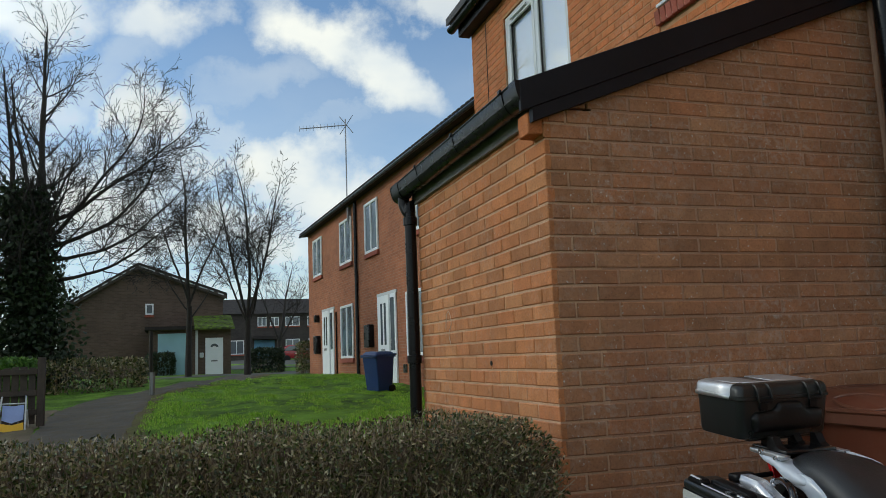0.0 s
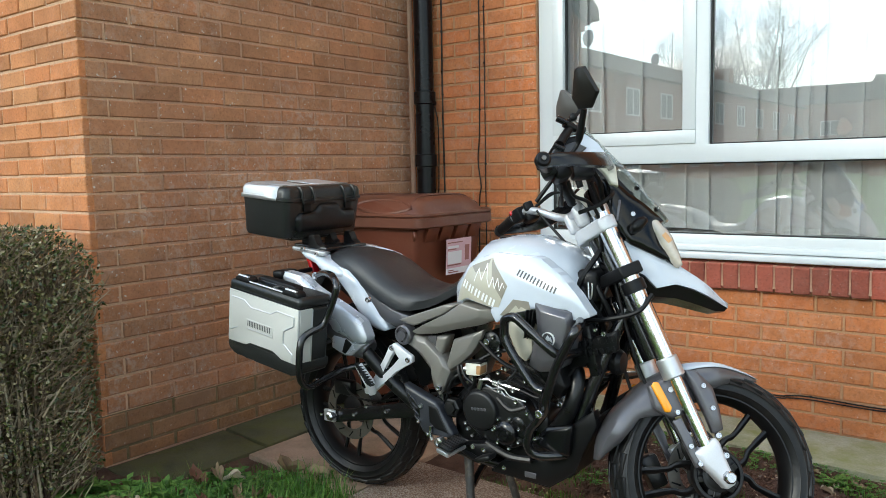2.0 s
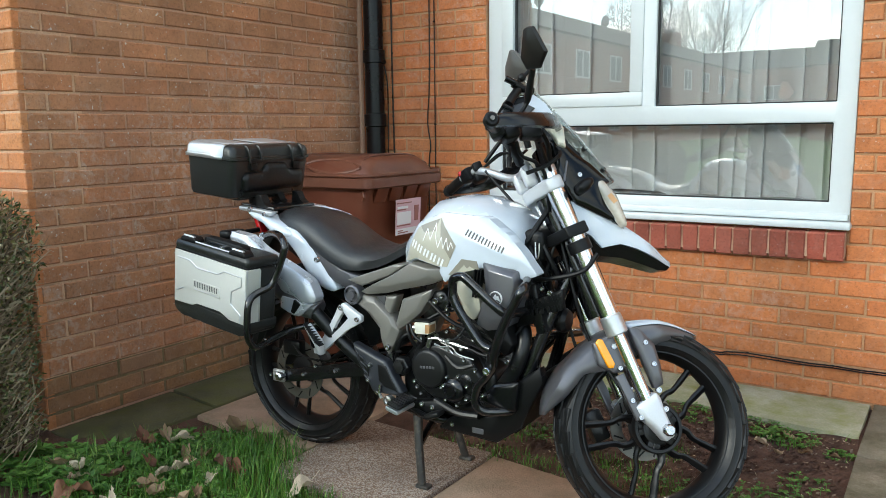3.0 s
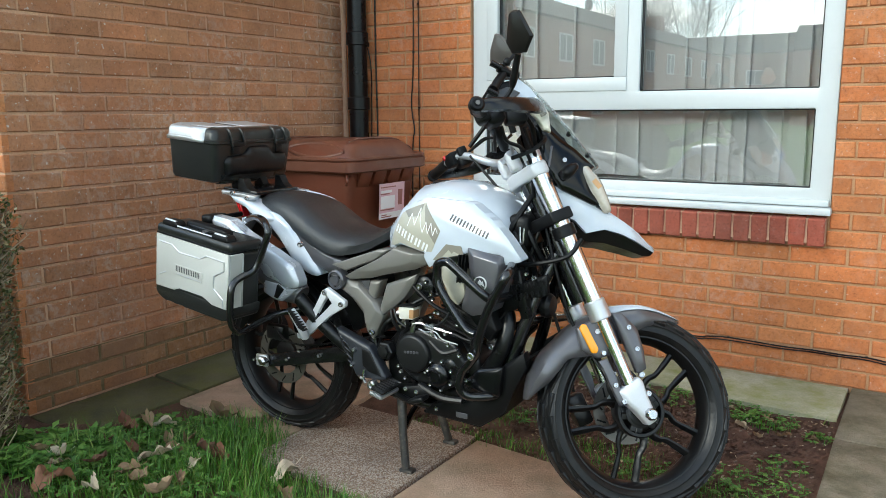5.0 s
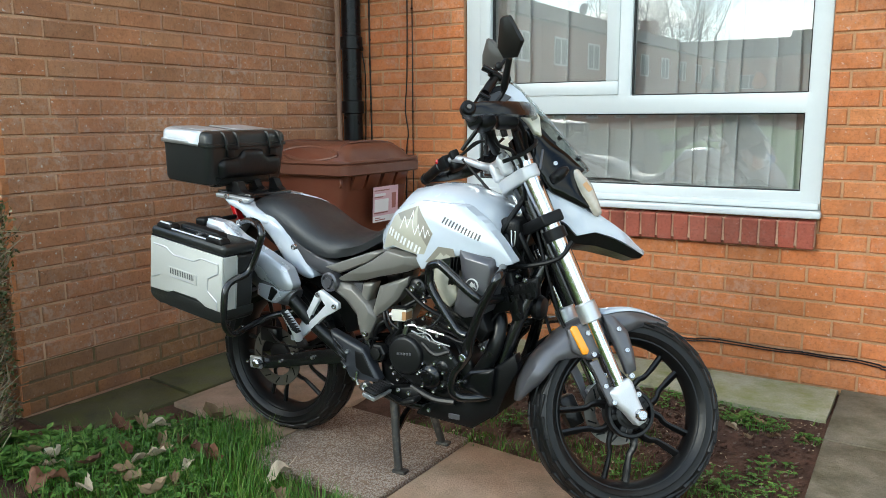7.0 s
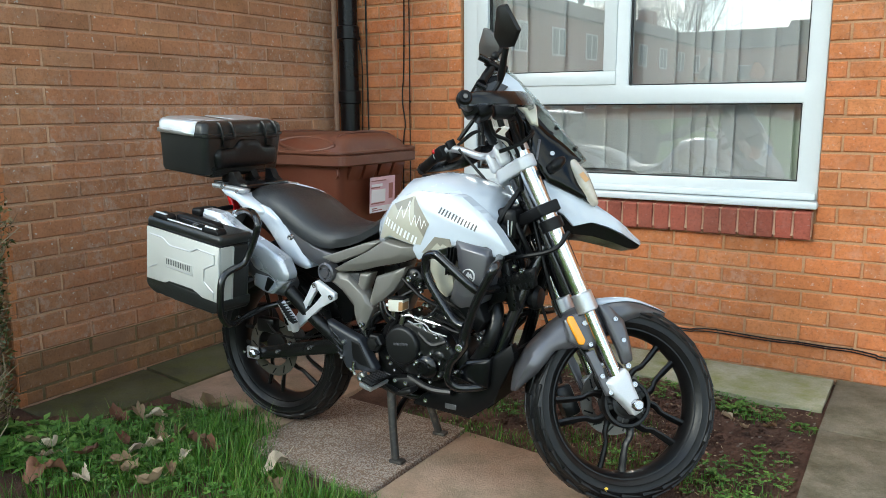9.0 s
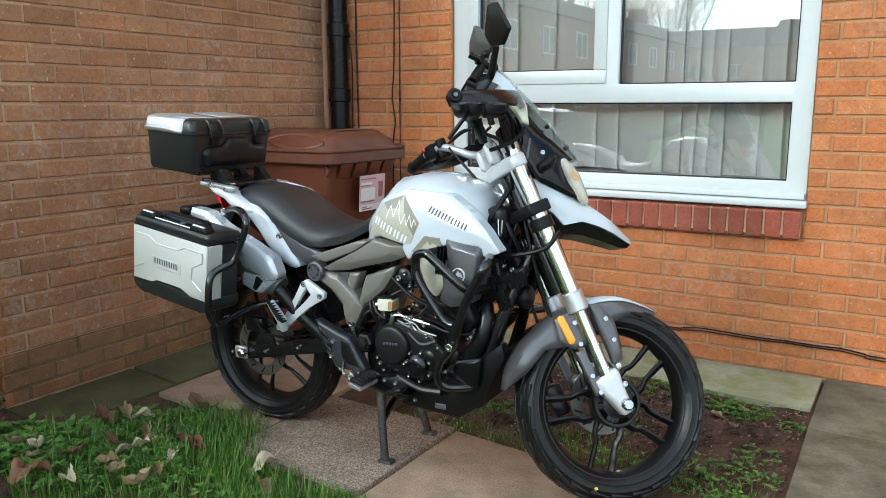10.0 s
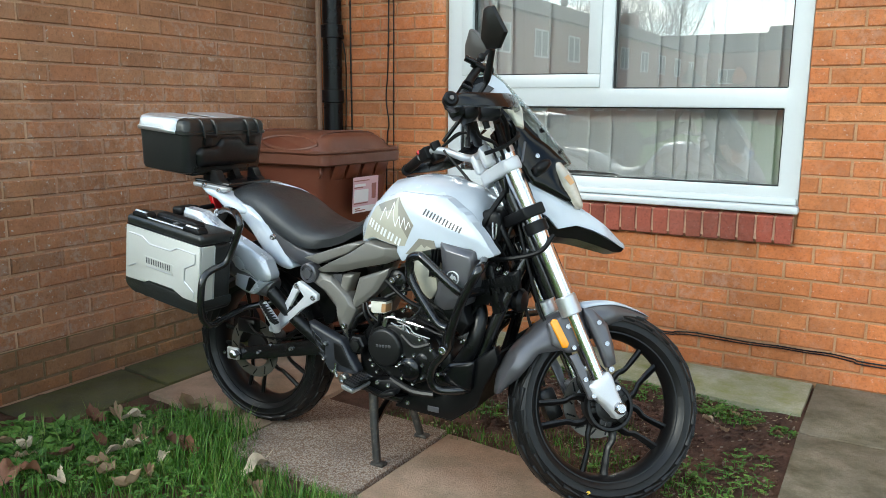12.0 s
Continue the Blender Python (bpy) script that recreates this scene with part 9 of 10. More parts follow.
for i in range(420):
    x, y = rl.uniform(1.25, 2.72), rl.uniform(-1.34, -0.45)
    z, q = soil_z(x, y), rl.uniform(0.002, 0.006)
    grit.twig((x - q, y, z), (x + q, y + rl.uniform(-q, q), z + q * 1.2), q * 0.8, q * 0.5, 5)
tagged(grit.out("grit", GRIT), "pale grit scattered over the soil", "grit", kind="stuff")
tagged(peb.out("soil_crumbs", SOIL), "crumbs of soil and small stones", "soil", kind="stuff")

# ---- neighbours and distance ----
DARKGLASS = surf("far_window_glass", (0.11, 0.13, 0.15), 0.08, var=0.2, scale=0.5, spec=0.9)
TEAL = surf("teal_door_paint", (0.34, 0.56, 0.62), 0.5, var=0.08, scale=1.5)
WHITE_DOOR = surf("white_door", (0.84, 0.86, 0.88), 0.4, var=0.04)
MOSSTILE = ground_mat("mossy_tiles", (0.05, 0.06, 0.03), (0.10, 0.10, 0.06), scale=3, moss=(0.17, 0.28, 0.02), moss_amt=1.0)
ROOFTILE = ground_mat("dark_roof_tiles", (0.026, 0.023, 0.022), (0.050, 0.043, 0.039), scale=2.5)
FENCE = surf("dark_fence_wood", (0.055, 0.042, 0.032), 0.8, var=0.35, scale=4, grain=30, bump=0.4)
GALV = surf("aerial_metal", (0.25, 0.25, 0.26), 0.4, metal=0.8)


def far_window(root, x0, x1, z0, z1, y, axis="y", bars=1, out=-1):
    """A white window set in a wall face: the wall lies across y (or x)."""
    def put(u0, u1, v0, v1, d0, d1):
        if axis == "y":
            return span(u0, u1, min(y + out * d0, y + out * d1), max(y + out * d0, y + out * d1), v0, v1, 0.006)
        return span(min(y + out * d0, y + out * d1), max(y + out * d0, y + out * d1), u0, u1, v0, v1, 0.006)
    w = part("window", put(x0, x1, z0, z1, 0.004, 0.02), DARKGLASS, root)
    t = 0.075
    xs = [x0] + [x0 + (x1 - x0) * (k + 1) / (bars + 1) for k in range(bars)] + [x1]
    part("frame", put(x0, x1, z1 - t, z1, 0.004, 0.05), WHITE_DOOR, w)
    part("frame", put(x0, x1, z0, z0 + t, 0.004, 0.05), WHITE_DOOR, w)
    for k, x in enumerate(xs):
        a = x if k == 0 else (x - t if k == len(xs) - 1 else x - t / 2)
        part("frame", put(a, a + t, z0 + t, z1 - t, 0.004, 0.05), WHITE_DOOR, w)
    part("sill", put(x0 - 0.03, x1 + 0.03, z0 - 0.13, z0 - 0.01, 0.004, 0.07), BRICK_RED, w)
    return w


# terrace beside the lawn, a little askew to this house
TER = tr(-26.3, 0.761, 0) @ Matrix.Rotation(radians(3.5), 4, "Z")
ter = empty("terrace_house", TER, "two-storey orange brick terrace with white doors and windows", "house", "houses")
part("wall", span(0, 19.4, 0, 7.5, 0.0, 5.96), BRICK_FAR, ter)
rf = bmesh.new()
prism(rf, [(-0.22, 5.90), (3.75, 6.30), (7.72, 5.90), (7.72, 6.0), (3.75, 6.40), (-0.22, 6.0)], -19.5, 0.2, rot90)
ro = part("roof", rf, ROOFTILE, ter)
for k in range(86):
    part("tile_end", bx((-0.1 + k * 0.226, -0.22, 6.005), (0.15, 0.14, 0.07), 0.015), ROOFTILE, ro)
part("gutter", tb([(-0.2, -0.27, 5.92), (19.4, -0.27, 5.92)], 0.05, 8), PVC_BLACK, ter)
for x0, x1, z0, z1, bars in ((0.98, 2.35, 4.22, 5.58, 1), (4.96, 6.37, 4.19, 5.57, 1), (7.86, 9.12, 4.17, 5.60, 1), (4.90, 6.37, 1.30, 2.92, 1), (11.3, 12.7, 1.29, 2.82, 1), (12.2, 13.6, 4.17, 5.6, 1)):
    far_window(ter, x0, x1, z0, z1, 0, "y", bars)
for x0, x1, z0, z1 in ((2.33, 3.95, 0.71, 2.91), (8.95, 10.50, 0.55, 2.88)):
    d = part("door", span(x0, x1, -0.05, -0.004, z0, z1, 0.01), WHITE_DOOR, ter, "white panelled front door")
    part("frame", span(x0 - 0.07, x1 + 0.07, -0.035, -0.004, z1, z1 + 0.08), PVC, d)
    for k in range(2):
        xx = x0 + 0.30 + k * 0.30
        part("glazing", span(xx, xx + 0.16, -0.056, -0.05, z0 + 1.05, z1 - 0.2), DARKGLASS, d)
        part("panel", span(xx - 0.03, xx + 0.19, -0.058, -0.05, z0 + 0.15, z0 + 0.80, 0.006), WHITE_DOOR, d)
    part("letter_plate", span(x0 + 0.32, x0 + 0.62, -0.062, -0.05, z0 + 0.88, z0 + 0.95), GALV, d)
    part("side_post", span(x1 - 0.52, x1 - 0.44, -0.07, -0.05, z0, z1), PVC, d)
    part("side_light", span(x1 - 0.40, x1 - 0.10, -0.056, -0.05, z0 + 0.9, z1 - 0.1), DARKGLASS, d)
part("downpipe", tb([(6.95, -0.06, 0.4), (6.95, -0.06, 5.9)], 0.05, 8), PVC_BLACK, ter)
part("joint_pipe", tb([(4.29, -0.03, 0.5), (4.29, -0.03, 2.8)], 0.025, 6), PVC_BLACK, ter)
for x, z in ((1.38, 1.5), (7.95, 1.57)):
    part("meter_box", span(x, x + 0.5, -0.16, 0, z, z + 0.62, 0.02), PVC_BLACK, ter)
part("wall_lamp", span(1.5, 1.75, -0.16, 0, 2.6, 2.85, 0.02), PVC_BLACK, ter)
part("air_brick", span(10.9, 11.15, -0.02, 0, 0.9, 1.1), PVC_BLACK, ter)
ae = empty("tv_aerial", TER @ tr(6.25, -0.1, 0), "tall thin television aerial on the terrace eave", "aerial")
part("mast", tb([(0, 0, 5.2), (0, 0, 8.62)], 0.022, 6), GALV, ae)
bmn = part("boom", tb([(0.05, 0.05, 8.42), (-0.85, -1.25, 8.46)], 0.018, 6), GALV, ae)
for k in range(14):
    q = Vector((0.0, 0.0, 8.43)).lerp(Vector((-0.85, -1.25, 8.46)), k / 13)
    part("element", tb([q + Vector((0, 0, -0.09)), q + Vector((0, 0, 0.09))], 0.007, 4), GALV, bmn)
part("reflector", tb([(0.15, 0.2, 8.15), (-0.12, -0.15, 8.72)], 0.012, 4), GALV, ae)
part("reflector", tb([(0.15, 0.2, 8.72), (-0.12, -0.15, 8.15)], 0.012, 4), GALV, ae)
part("bracket", bx((0, 0.05, 5.6), (0.10, 0.12, 0.5), 0.01), GALV, ae)

# house with its gable to the path, garage and porch
gh = empty("gable_house", tr(0, 0, 0), "dark brown brick house end with a garage", "house", "houses")
X = -40.0
gb = bmesh.new()
prism(gb, [(-8.85, 0.4), (-0.95, 0.4), (-0.95, 5.0), (-5.15, 6.55), (-8.85, 4.35)], -X, -X + 9, rot90)
part("wall", gb, BRICK_DARK, gh)
for (ya, za), (yb, zb) in (((-9.0, 4.25), (-5.15, 6.6)), ((-5.15, 6.6), (-0.75, 4.98))):
    rr = bmesh.new()
    prism(rr, [(ya, za), (yb, zb), (yb, zb + 0.14), (ya, za + 0.14)], -X - 0.3, -X + 9.2, rot90)
    part("roof", rr, ROOFTILE, gh)
    rr = bmesh.new()
    prism(rr, [(ya, za - 0.19), (yb, zb - 0.19), (yb, zb - 0.0), (ya, za - 0.0)], -X - 0.33, -X - 0.28, rot90)
    part("barge_board", rr, FENCE, gh, "dark stained barge board")
    for k in range(9):
        f0, f1 = (k + 0.08) / 9, (k + 0.62 + 0.3 * (k % 3 == 0)) / 9
        rr = bmesh.new()
        prism(rr, [(ya + (yb - ya) * f0, za + (zb - za) * f0 - 0.06), (ya + (yb - ya) * f1, za + (zb - za) * f1 - 0.06), (ya + (yb - ya) * f1, za + (zb - za) * f1 - 0.0), (ya + (yb - ya) * f0, za + (zb - za) * f0 - 0.0)], -X - 0.345, -X - 0.335, rot90)
        part("flashing", rr, PVC, gh, "pale weathered verge strip")
far_window(gh, -4.8, -4.4, 4.05, 4.62, X, "x", 0, 1)
part("garage_wall", span(X + 0.01, X + 2.2, -4.6, -0.7, 0.4, 3.15), BRICK_DARK, gh)
gd = part("garage_door", span(X + 2.2, X + 2.24, -4.15, -2.62, 0.75, 2.98), TEAL, gh, "teal boarded garage door")
for k in range(11):
    part("board", span(X + 2.24, X + 2.26, -4.15 + k * 0.14, -4.15 + k * 0.14 + 0.125, 0.76, 2.97), TEAL, gd)
part("garage_roof", span(X - 0.1, X + 2.5, -4.75, -2.45, 3.15, 3.32), ROOFTILE, gh)
pr_ = bmesh.new()
prism(pr_, [(X + 0.1, 3.85), (X + 2.7, 3.12), (X + 2.7, 3.22), (X + 0.1, 3.95)], -2.45, -0.55)
po = part("porch_roof", pr_, MOSSTILE, gh, "mossy green porch tiles")
for k in range(9):
    part("tile_row", bx((X + 0.3 + k * 0.28, -1.5, 3.90 - k * 0.0786), (0.05, 1.9, 0.035), 0.005), MOSSTILE, po)
wd = part("door", span(X + 2.2, X + 2.26, -1.93, -1.08, 0.74, 2.72, 0.01), WHITE_DOOR, gh, "white front door")
fan = bmesh.new()
prism(fan, [(-1.5 + 0.19 * math.cos(math.pi * k / 8), 2.26 + 0.17 * math.sin(math.pi * k / 8)) for k in range(9)] + [(-1.5 + 0.08 * math.cos(math.pi * (8 - k) / 8), 2.26 + 0.05 * math.sin(math.pi * (8 - k) / 8)) for k in range(9)], -X - 2.275, -X - 2.255, rot90)
part("fan_light", fan, DARKGLASS, wd)
part("letter_plate", span(X + 2.26, X + 2.28, -1.65, -1.35, 1.55, 1.62), GALV, wd)
part("white_post", span(X + 2.2, X + 2.32, -2.40, -2.28, 0.6, 3.1), PVC, gh)
part("alarm_box", span(X + 2.2, X + 2.28, -2.2, -2.0, 1.75, 2.0, 0.03), PVC, gh)

# houses across the road
fh = empty("far_house", tr(0, 0, 0), "distant dark brick terrace with white windows", "house", "houses")
FX = -70.0
part("wall", span(FX - 8, FX, -3, 26, 1.2, 6.0), BRICK_SLATE, fh)
rr = bmesh.new()
prism(rr, [(FX + 0.4, 5.9), (FX - 4, 7.4), (FX - 8.4, 5.9), (FX - 4, 7.55)], -3.5, 26.5)
part("roof", rr, ROOFTILE, fh)
for y in (0.6, 3.9, 5.0, 6.4, 8.4, 10.6, 13, 15.5, 18):
    far_window(fh, y, y + (0.8 if y < 5.5 else 1.3), 4.75, 5.6, FX, "x", 1, 1)
for y in (1.4, 6.4, 8.5, 12.4, 16):
    far_window(fh, y, y + 1.3, 2.3, 3.55, FX, "x", 1, 1)
part("porch", span(FX, FX + 1.4, 3.4, 5.9, 3.55, 3.85, 0.03), ROOFTILE, fh)
part("door", span(FX + 0.02, FX + 0.1, 3.6, 5.4, 1.5, 3.5), surf("blue_door", (0.12, 0.28, 0.42), 0.5), fh, "blue door")
part("chimney", span(FX - 4.3, FX - 3.7, 3.4, 3.9, 7.2, 7.75), BRICK_SLATE, fh)
RED_CAR = surf("red_car_paint", (0.30, 0.012, 0.015), 0.25, var=0.05, coat=0.8)
car = empty("parked_car", tr(-64.0, 6.8, ground_z(-64, 6.8)), "small red car parked by the far houses", "car")
cb = bmesh.new()
prism(cb, [(-2.0, 0.35), (2.0, 0.35), (2.05, 0.75), (1.3, 0.95), (0.7, 1.42), (-1.1, 1.45), (-1.75, 1.0), (-2.05, 0.85)], -0.85, 0.85, RZ, 0.08, 3)
part("body", cb, RED_CAR, car)
part("glass", pr([(0.62, 1.36), (1.15, 0.98), (-1.6, 1.0), (-1.05, 1.38)], -0.87, 0.87, 0.02, 1, RZ), DARKGLASS, car)
for x in (-1.25, 1.25):
    for y in (-0.8, 0.8):
        part("wheel", lt([(0.31, -0.09), (0.31, 0.09)], RZ @ tr(x, y, 0.31), 18), RUBBER, car)

# fence and toy push chair beyond the path
fe = empty("fence", tr(0, 0, 0), "dark weathered board fence with a stout post", "fence")
fz = ground_z(-12, -6)
part("post", span(-12.06, -11.94, -5.72, -5.60, fz - 0.2, fz + 1.22, 0.01), FENCE, fe)
for k in range(22):
    part("board", span(-12.02, -12.0, -5.86 - k * 0.13, -5.75 - k * 0.13, fz + 0.10, fz + 1.05 + 0.02 * math.sin(k), 0.003), FENCE, fe)
for z in (0.30, 0.62, 0.98):
    part("rail", span(-11.99, -11.94, -8.6, -5.72, fz + z - 0.045, fz + z + 0.045, 0.004), FENCE, fe)
TOYB = surf("blue_fabric", (0.28, 0.36, 0.62), 0.8, var=0.1)
TOYY = surf("yellow_fabric", (0.70, 0.42, 0.03), 0.7, var=0.1)
toy = empty("toy_chair", tr(-11.6, -6.02, ground_z(-11.6, -6.0) + 0.012), "small white, blue and yellow toy chair by the fence", "toy")
for y in (-0.21, 0.21):
    part("leg", tb([(0.15, y, 0.0), (-0.1, y * 0.85, 0.58)], 0.014, 6), PVC, toy)
    part("leg", tb([(-0.2, y, 0.0), (0.0, y, 0.35)], 0.014, 6), PVC, toy)
part("top_bar", tb([(-0.08, -0.19, 0.46), (-0.08, 0.19, 0.46)], 0.012, 6), PVC, toy)
part("sling", loft(bmesh.new(), [[(-0.06 + 0.02 * k, -0.16, 0.44 - 0.08 * k), (-0.06 + 0.05 * k, 0.0, 0.42 - 0.09 * k), (-0.06 + 0.02 * k, 0.16, 0.44 - 0.08 * k), (-0.08 + 0.02 * k, 0.0, 0.41 - 0.09 * k)] for k in range(4)]), TOYB, toy)
part("skirt", loft(bmesh.new(), [[(0.14, -0.19, 0.04), (0.18, 0.0, 0.0), (0.14, 0.19, 0.04), (0.12, 0.0, 0.0)], [(0.10, -0.18, 0.16), (0.14, 0.0, 0.12), (0.10, 0.18, 0.16), (0.08, 0.0, 0.12)]]), TOYY, toy)
boll = thing("bollard", tb([(-15.9, -3.95, ground_z(-15.9, -3.95)), (-15.9, -3.95, ground_z(-15.9, -3.95) + 0.55)], 0.06, 10), GALV, "short grey post beside the path", "post")
polep = thing("lamp_post", tb([(-26.0, -4.2, 0.6), (-26.0, -4.2, 2.55)], 0.06, 10), BARK, "dark wooden post beside the path", "post")


# ---- bare trees ----
LIFT, WOBBLE, BARE, SHARE = (0.03, 0.055, 0.06, 0.04, 0.0), (0.07, 0.13, 0.20, 0.26, 0.3), (0.25, 0.2, 0.15, 0.2, 1), (0.46, 0.46, 0.48, 0.5, 0)


def tree(name, base, label, seed, stems, trunk, reach=1.0, levels=4, ivy=(0, 0, 0), fine=1.0, twig=0.0075):
    """A bare tree: stems as (foot, lean, length, radius) above a trunk of (height, radius); ivy as (leaves, top, spread)."""
    rng = random.Random(seed)
    root = empty(name, tr(*base), label, "tree", "bare trees")
    wood, spray, green = Bunch(), Bunch(), Bunch()

    def clothe(p, q, r, n):
        for i in range(n):
            w, o = p.lerp(q, rng.random()), rdir(rng)
            k = max(0.12, 1 - w.z / ivy[1]) ** 0.6
            green.leaf(w + o * (r + ivy[2] * k * rng.random() ** 1.4), o + rdir(rng) - Vector((0, 0, 0.6)), rdir(rng), rng.uniform(0.10, 0.22), rng.uniform(0.08, 0.16))

    def bough(p, d, length, r, lev):
        n = max(2, round(length / ((0.34, 0.24, 0.17, 0.15, 0.12)[lev] / fine)))
        r0 = r
        for k in range(n):
            f = (k + 1) / n
            d = (d + rdir(rng) * WOBBLE[lev] + Vector((0, 0, LIFT[lev]))).normalized()
            q, r2 = p + d * (length / n), max(twig * 0.85, r0 * (1 - 0.9 * f) ** 0.85)
            (wood if lev < 2 else spray).twig(p, q, r, r2, (7, 5, 3, 3, 3)[lev])
            if ivy[0] and lev == 0 and q.z < ivy[1] and abs(d.z) > 0.85:
                clothe(p, q, r, int(ivy[0] * length / n))
            p, r = q, r2
            if lev < levels and f > BARE[lev]:
                for twin in range(2 if lev in (0, 1) and rng.random() < (0.15 if ivy[0] else 0.45) else 1):
                    side = d.cross(rdir(rng)).normalized()
                    a = rng.uniform(0.6, 1.0)
                    bough(p, d * math.cos(a) + side * math.sin(a), length * SHARE[lev] * (reach if lev == 0 else 1) * (1.12 - 0.66 * f) * rng.uniform(0.7, 1.25), min(0.045, max(twig, r * rng.uniform(0.36, 0.52))), lev + 1)
    th, tradius = trunk
    if th:
        wood.twig((0, 0, -0.1), (0, 0, th * 0.35), tradius * 1.25, tradius, 9)
        wood.twig((0, 0, th * 0.35), (0.02, 0.03, th), tradius, tradius * 0.85, 9)
    for foot, lean, length, r in stems:
        bough(Vector(foot), Vector(lean).normalized(), length, r, 0 if length > 5.2 or foot[2] < 1 or levels < 4 else 1)
    wood.out("trunk", BARK, root, True)
    b = spray.out("branch_work", BARK, root); b["kind"] = "stuff"
    if ivy[0]:
        i = green.out("ivy", IVY, root, False); i["kind"] = "stuff"; i["label"] = "dark ivy climbing the trunk"
    return root


tree("bare_tree", (-30.0, -0.6, 0.7), "leafless garden tree with upswept branches", 4,
     [((0, 0, 2.3), (0.1, 0.36, 1), 6.2, 0.07), ((0, 0, 2.4), (-0.2, -0.30, 1), 6.4, 0.07), ((0, 0, 2.5), (0.1, 0.03, 1), 6.7, 0.075), ((0, 0, 2.2), (-0.1, 0.65, 1), 4.7, 0.05), ((0, 0, 2.3), (0.2, -0.62, 1), 4.7, 0.05)], (2.5, 0.13), 0.70)
tree("bare_tree", (-30.5, -2.88, 0.7), "leafless garden tree with fine twigs", 9,
     [((0, 0, 3.0), (0.0, 0.02, 1), 6.3, 0.085), ((0, 0, 3.0), (0.1, 0.32, 1), 5.5, 0.05), ((0, 0, 3.2), (0.1, -0.36, 1), 5.4, 0.05), ((0, 0, 2.4), (0.1, 0.75, 1), 3.6, 0.035), ((0, 0, 2.8), (0.1, -0.8, 1), 3.6, 0.035)], (3.0, 0.12), 0.70)
tree("ivy_tree", (-22.0, -7.35, 0.5), "tall bare tree with dark ivy on its trunk", 14,
     [((0, 0.0, 0), (0.0, 0.01, 1), 11.4, 0.18), ((0, 0.5, 0), (0.03, 0.10, 1), 9.6, 0.14), ((0, 0.2, 0), (0.0, -0.17, 1), 9.6, 0.16), ((0.3, -0.5, 0), (0.1, -0.28, 1), 9.0, 0.14),
      ((0, 0.55, 4.4), (0.1, 1, 0.36), 5.1, 0.07), ((0, 0.5, 4.0), (-0.3, 1, 0.16), 5.0, 0.06), ((0, 0.6, 5.2), (0.3, 1, 0.50), 5.0, 0.065), ((0, 0.5, 3.4), (0.5, 1, 0.08), 4.8, 0.06), ((0, 0.6, 4.8), (0.2, 1, 0.85), 5.0, 0.065), ((0, -0.3, 5.0), (0.3, -1, 0.5), 4.8, 0.06)],
     (0, 0), 0.60, 4, (620, 6.2, 1.15))
LOW = [((0, 0, 1.8), (0.1, 0.2, 1), 5.6, 0.10), ((0, 0, 1.8), (0.1, -0.4, 1), 4.8, 0.08), ((0, 0, 1.8), (-0.2, 0.6, 1), 4.8, 0.07)]
tree("bare_tree", (-48.0, -11.0, 0.8), "leafless tree far behind the roofs", 17, LOW, (1.9, 0.2), 0.9, 3)
tree("bare_tree", (-52.0, 3.5, 0.9), "leafless tree far behind the roofs", 19, LOW, (1.9, 0.2), 0.9, 3)

# the neighbours stand slightly askew to this house
ASKEW = tr(3.1, -3.6, 0) @ Matrix.Rotation(radians(1.07), 4, "Z") @ tr(-3.1, 3.6, 0)
for ob in list(scene.objects):
    if ob.parent is None and ob.name.split(".")[0] in ("gable_house", "far_house", "parked_car", "fence", "toy_chair", "bollard", "lamp_post", "bare_tree", "ivy_tree", "path_hedge", "laurel_bush", "round_shrub"):
        far = {"gable_house": 42, "far_house": 72, "parked_car": 68}.get(ob.name.split(".")[0], 15)
        ob.matrix_world = tr(0, 0, -0.0031 * far) @ ASKEW @ ob.matrix_world

# ---- across the street, seen in the window panes ----
op = empty("opposite_house", tr(0, 0, 0), "two-storey brick terrace across the street", "house", "houses")
part("wall", span(-20, -12, -62, -24.7, -0.2, 5.3), BRICK_FAR, op)
part("roof", pr([(-11.6, 5.2), (-16, 7.2), (-20.4, 5.2)], -62.3, -24.7), ROOFTILE, op)
for k in range(9):
    y = -59 + k * 4.0
    for z in (1.0, 3.4):
        far_window(op, y, y + 1.5, z, z + 1.25, -12, "x", 1, 1)
part("chimney", span(-16.6, -15.5, -56, -55.1, 6.6, 8.0), BRICK_FAR, op)
for y, z, r in ((-33.8, 7.75, 1.0), (-42.6, 7.5, 0.85)):
    dish = part("satellite_dish", lt([(0.02 * r, 0.12), (0.25 * r, 0.05), (0.42 * r, 0.0), (0.40 * r, 0.0), (0.02 * r, 0.10)], tr(-16.0, y, z) @ Matrix.Rotation(0.4, 4, "Z"), 20), GALV, op)
    part("dish_mast", tb([(-16.0, y, 6.9), (-16.0, y, z)], 0.05, 6), GALV, dish)
mast = part("aerial_mast", tb([(-16.0, -45.3, 6.9), (-16.0, -45.3, 9.4)], 0.035, 6), GALV, op)
for k in range(6):
    part("aerial_rod", tb([(-16.2, -45.3, 8.9 + 0.09 * k), (-15.8, -45.3, 8.9 + 0.09 * k)], 0.02, 4), GALV, mast)
op4 = empty("opposite_house", tr(0, 0, 0), "taller dark brick house end across the street", "house", "houses")
part("wall", span(-21, -11.8, -24.6, -18.0, -0.2, 7.2), BRICK_SLATE, op4)
eave = bmesh.new()
prism(eave, [(-26.1, 7.0), (-26.0, 7.5), (-21.3, 9.6), (-17.4, 7.8), (-17.4, 7.5), (-21.3, 9.2)], 11.6, 21.3, rot90)
part("roof", eave, ROOFTILE, op4)
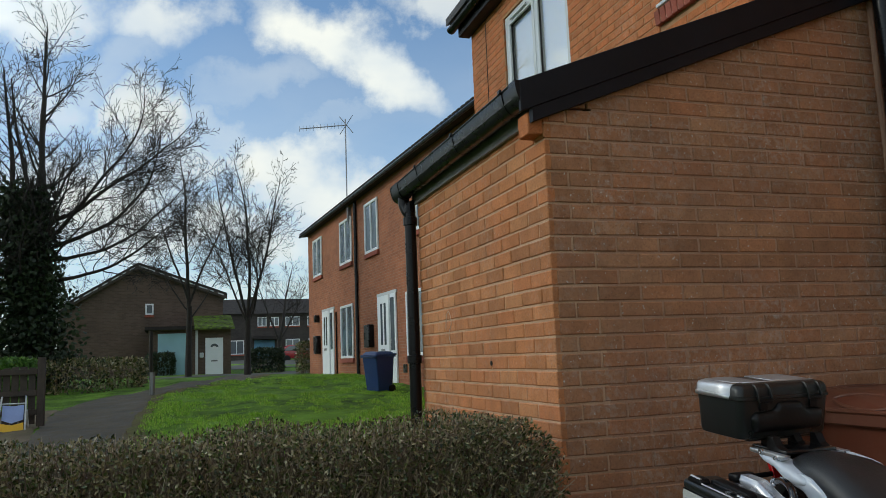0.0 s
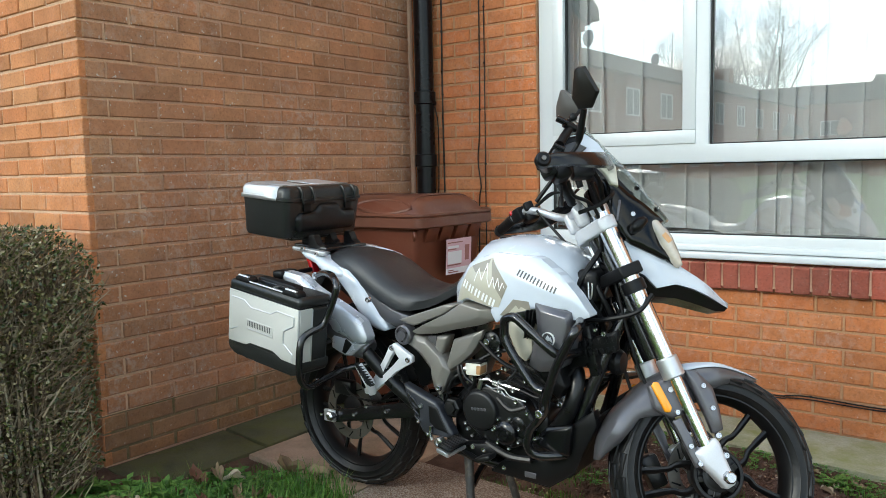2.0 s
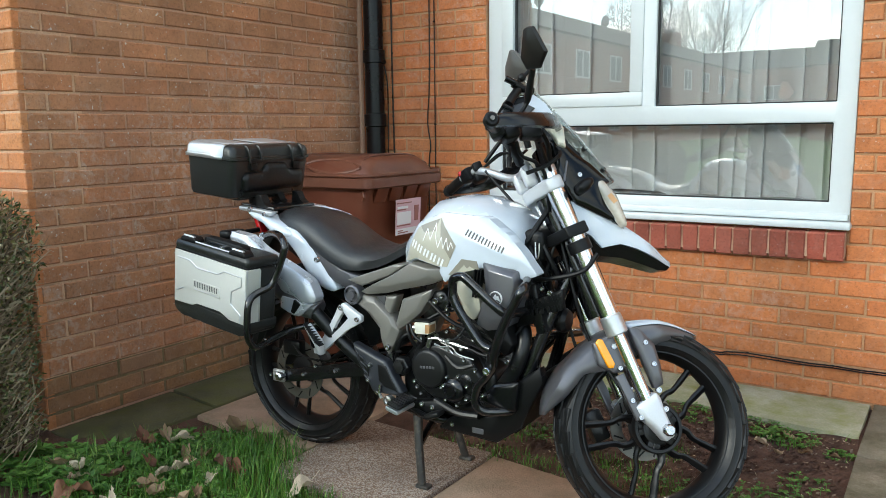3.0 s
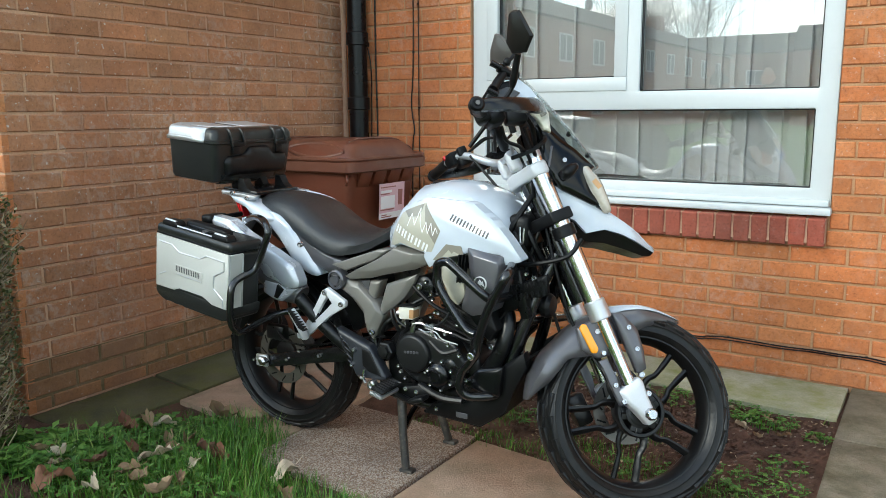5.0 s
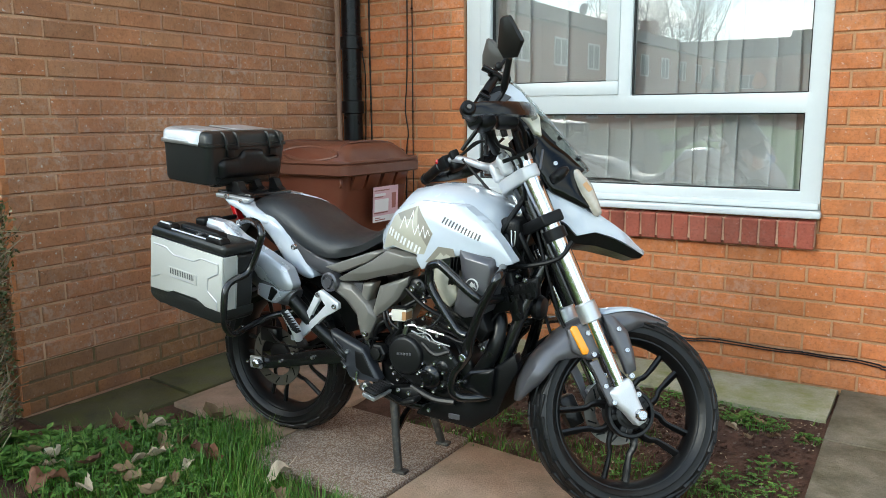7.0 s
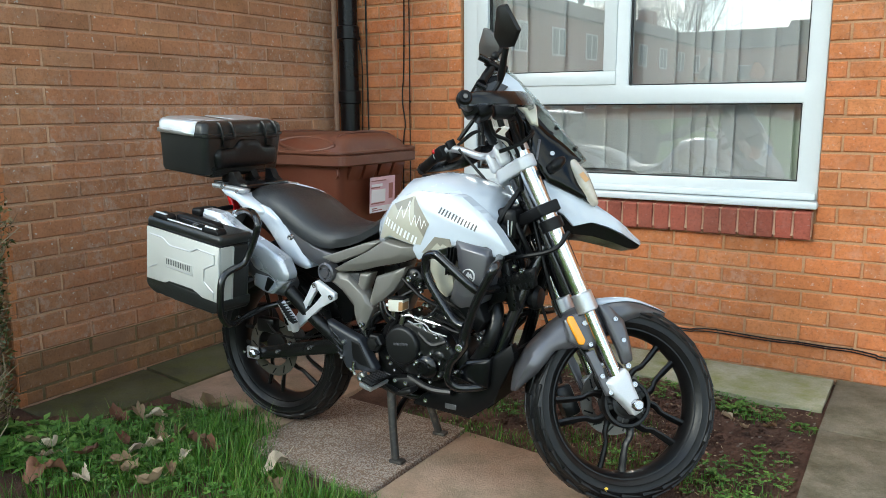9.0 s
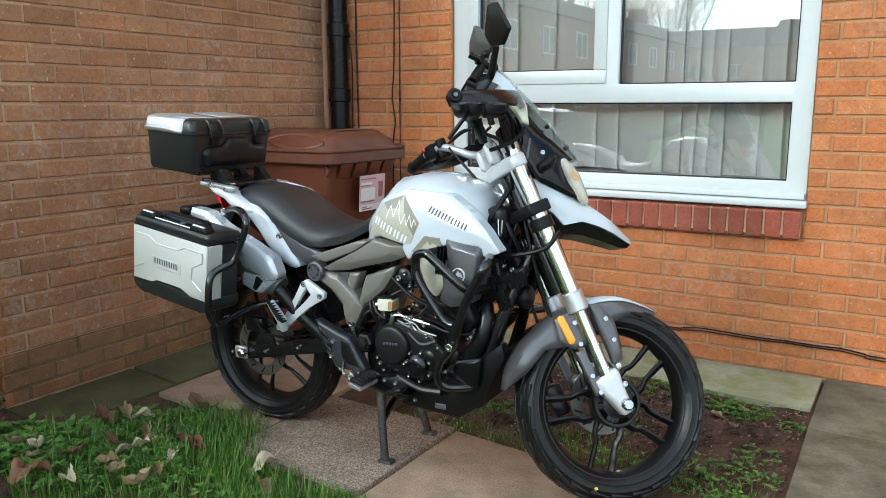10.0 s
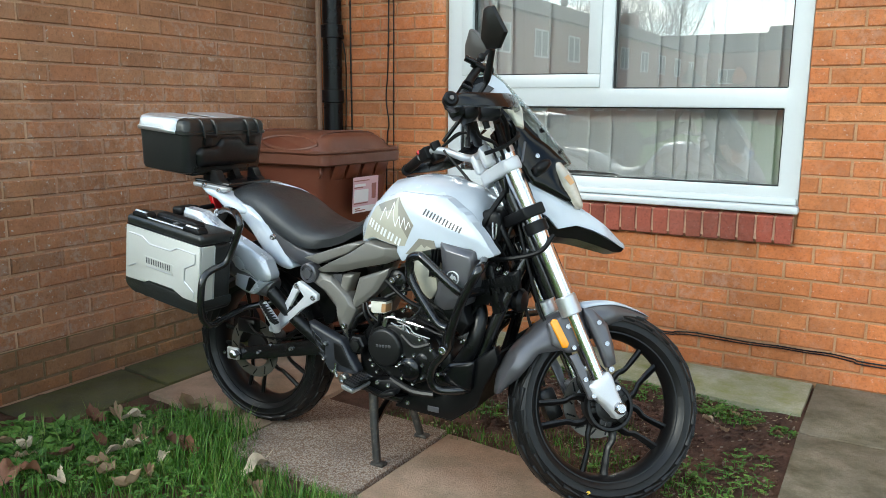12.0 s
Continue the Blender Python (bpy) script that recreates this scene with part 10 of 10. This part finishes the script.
op2 = empty("opposite_house", tr(0, 0, 0), "brick houses further across the street", "house", "houses")
part("wall", span(-32, 26, -76, -68, -0.2, 6.0), BRICK_FAR, op2)
part("roof", pr([(-67.6, 5.9), (-72, 7.8), (-76.4, 5.9)], -26.3, 32.3, 0.0, 1, rot90), ROOFTILE, op2)
for k in range(13):
    x = -28 + k * 4.0
    for z in (1.0, 3.3):
        far_window(op2, x, x + 1.5, z, z + 1.2, -68, "y", 1, 1)
op3 = empty("opposite_house", tr(0, 0, 0), "brick house end nearer across the street", "house", "houses")
part("wall", span(-6.9, 12, -66, -59, -0.2, 5.5), BRICK_FAR, op3)
part("roof", pr([(-58.6, 5.4), (-62.5, 7.45), (-66.4, 5.4)], -12.3, 7.2, 0.0, 1, rot90), ROOFTILE, op3)
STREET = [((0, 0, 3.5), (lean, 0.1, 1), length, 0.15) for lean, length in ((0.05, 13.5), (-0.25, 13.0), (0.32, 13.0), (-0.6, 11.5), (0.7, 11.0), (-1.0, 9.5))]
tree("bare_tree", (-20.6, -82.0, 0.0), "leafless street tree across the road", 31, STREET, (3.6, 0.36), 0.75, 3, (0, 0, 0), 0.5, 0.017)
tree("bare_tree", (-27.8, -84.0, 0.0), "leafless street tree across the road", 33, STREET, (3.6, 0.34), 0.75, 3, (0, 0, 0), 0.5, 0.017)

# ---- bricks of the near walls ----
M_BACK = Matrix(((1, 0, 0, 0), (0, -1, 0, 0), (0, 0, 1, 0), (0, 0, 0, 1)))
M_SIDE = Matrix(((0, 1, 0, 0), (1, 0, 0, 0), (0, 0, 1, 0), (0, 0, 0, 1)))
M_FRONT = Matrix(((1, 0, 0, 0), (0, -1, 0, DEPTH), (0, 0, 1, 0), (0, 0, 0, 1)))
lay_bricks(wall_back, M_BACK, -6.15, 4.2, 0.0, EAVE - 0.02, 2.79, 0.0, lambda u, z: (0.25 < u < 3.3 and z < 0.76) or (2.55 < u < 3.2 and z < 2.3) or (0.25 < u < 0.9 and z < 2.1),
           BRICK, BRICK_I, [(WIN[0], WIN[1], WIN[2], WIN[3]), (0.86, 2.592, 0.607, 0.74), (0.80, 2.80, 2.285, 2.505), WUP1, WUP2, (-1.95, -0.72, 3.80, 3.93), (-6.15, -0.0, -0.5, 2.5)], None, 3)


def gable_top(z, a, b):
    y = DEPTH + (z + 0.085 - 2.505) / SL if z > 2.40 else a
    return (max(a, y + 0.02), b)


# bottom courses, darkened both for damp and for the shade near the ground
part("damp_shade_mortar", span(0.0002, 0.0016, DEPTH, -0.012, 0.0, 0.207), MORTAR_DAMP_SHADE, wall_side)
lay_bricks(wall_side, M_SIDE, DEPTH, -0.012, 0.0, 0.207, -1.70, -0.018, lambda u, z: True, BRICK_DAMP_SHADE, BRICK_DAMP_SHADE, (), None, 4)
lay_bricks(wall_side, M_SIDE, DEPTH, -0.012, 0.207, 3.17, -1.805, -0.018, lambda u, z: z < 2.28, BRICK_SIDE, BRICK_SIDE_I, (), gable_top, 5)
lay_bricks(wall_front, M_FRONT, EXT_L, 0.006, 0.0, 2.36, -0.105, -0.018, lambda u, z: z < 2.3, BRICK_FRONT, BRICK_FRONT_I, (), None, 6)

# old marks on the extension wall
MARK = surf("pale_mark", (0.50, 0.36, 0.27), 0.9, var=0.2)
loop = curve([(-1.53, -2.034, 1.43), (-1.50, -2.034, 1.52), (-1.45, -2.034, 1.53), (-1.42, -2.034, 1.46), (-1.47, -2.034, 1.40), (-1.44, -2.034, 1.33)], 5)
part("scratch", tb(loop, 0.0025, 5), MARK, wall_front)
part("plug_hole", moved(lt([(0.013, 0.0), (0.013, 0.004)], None, 14), tr(-0.772, -2.0375, 1.217)), PVC_BLACK, wall_front)
part("scratch", tb([(-1.27, -2.034, 1.115), (-1.22, -2.034, 1.105)], 0.003, 5), MARK, wall_front)
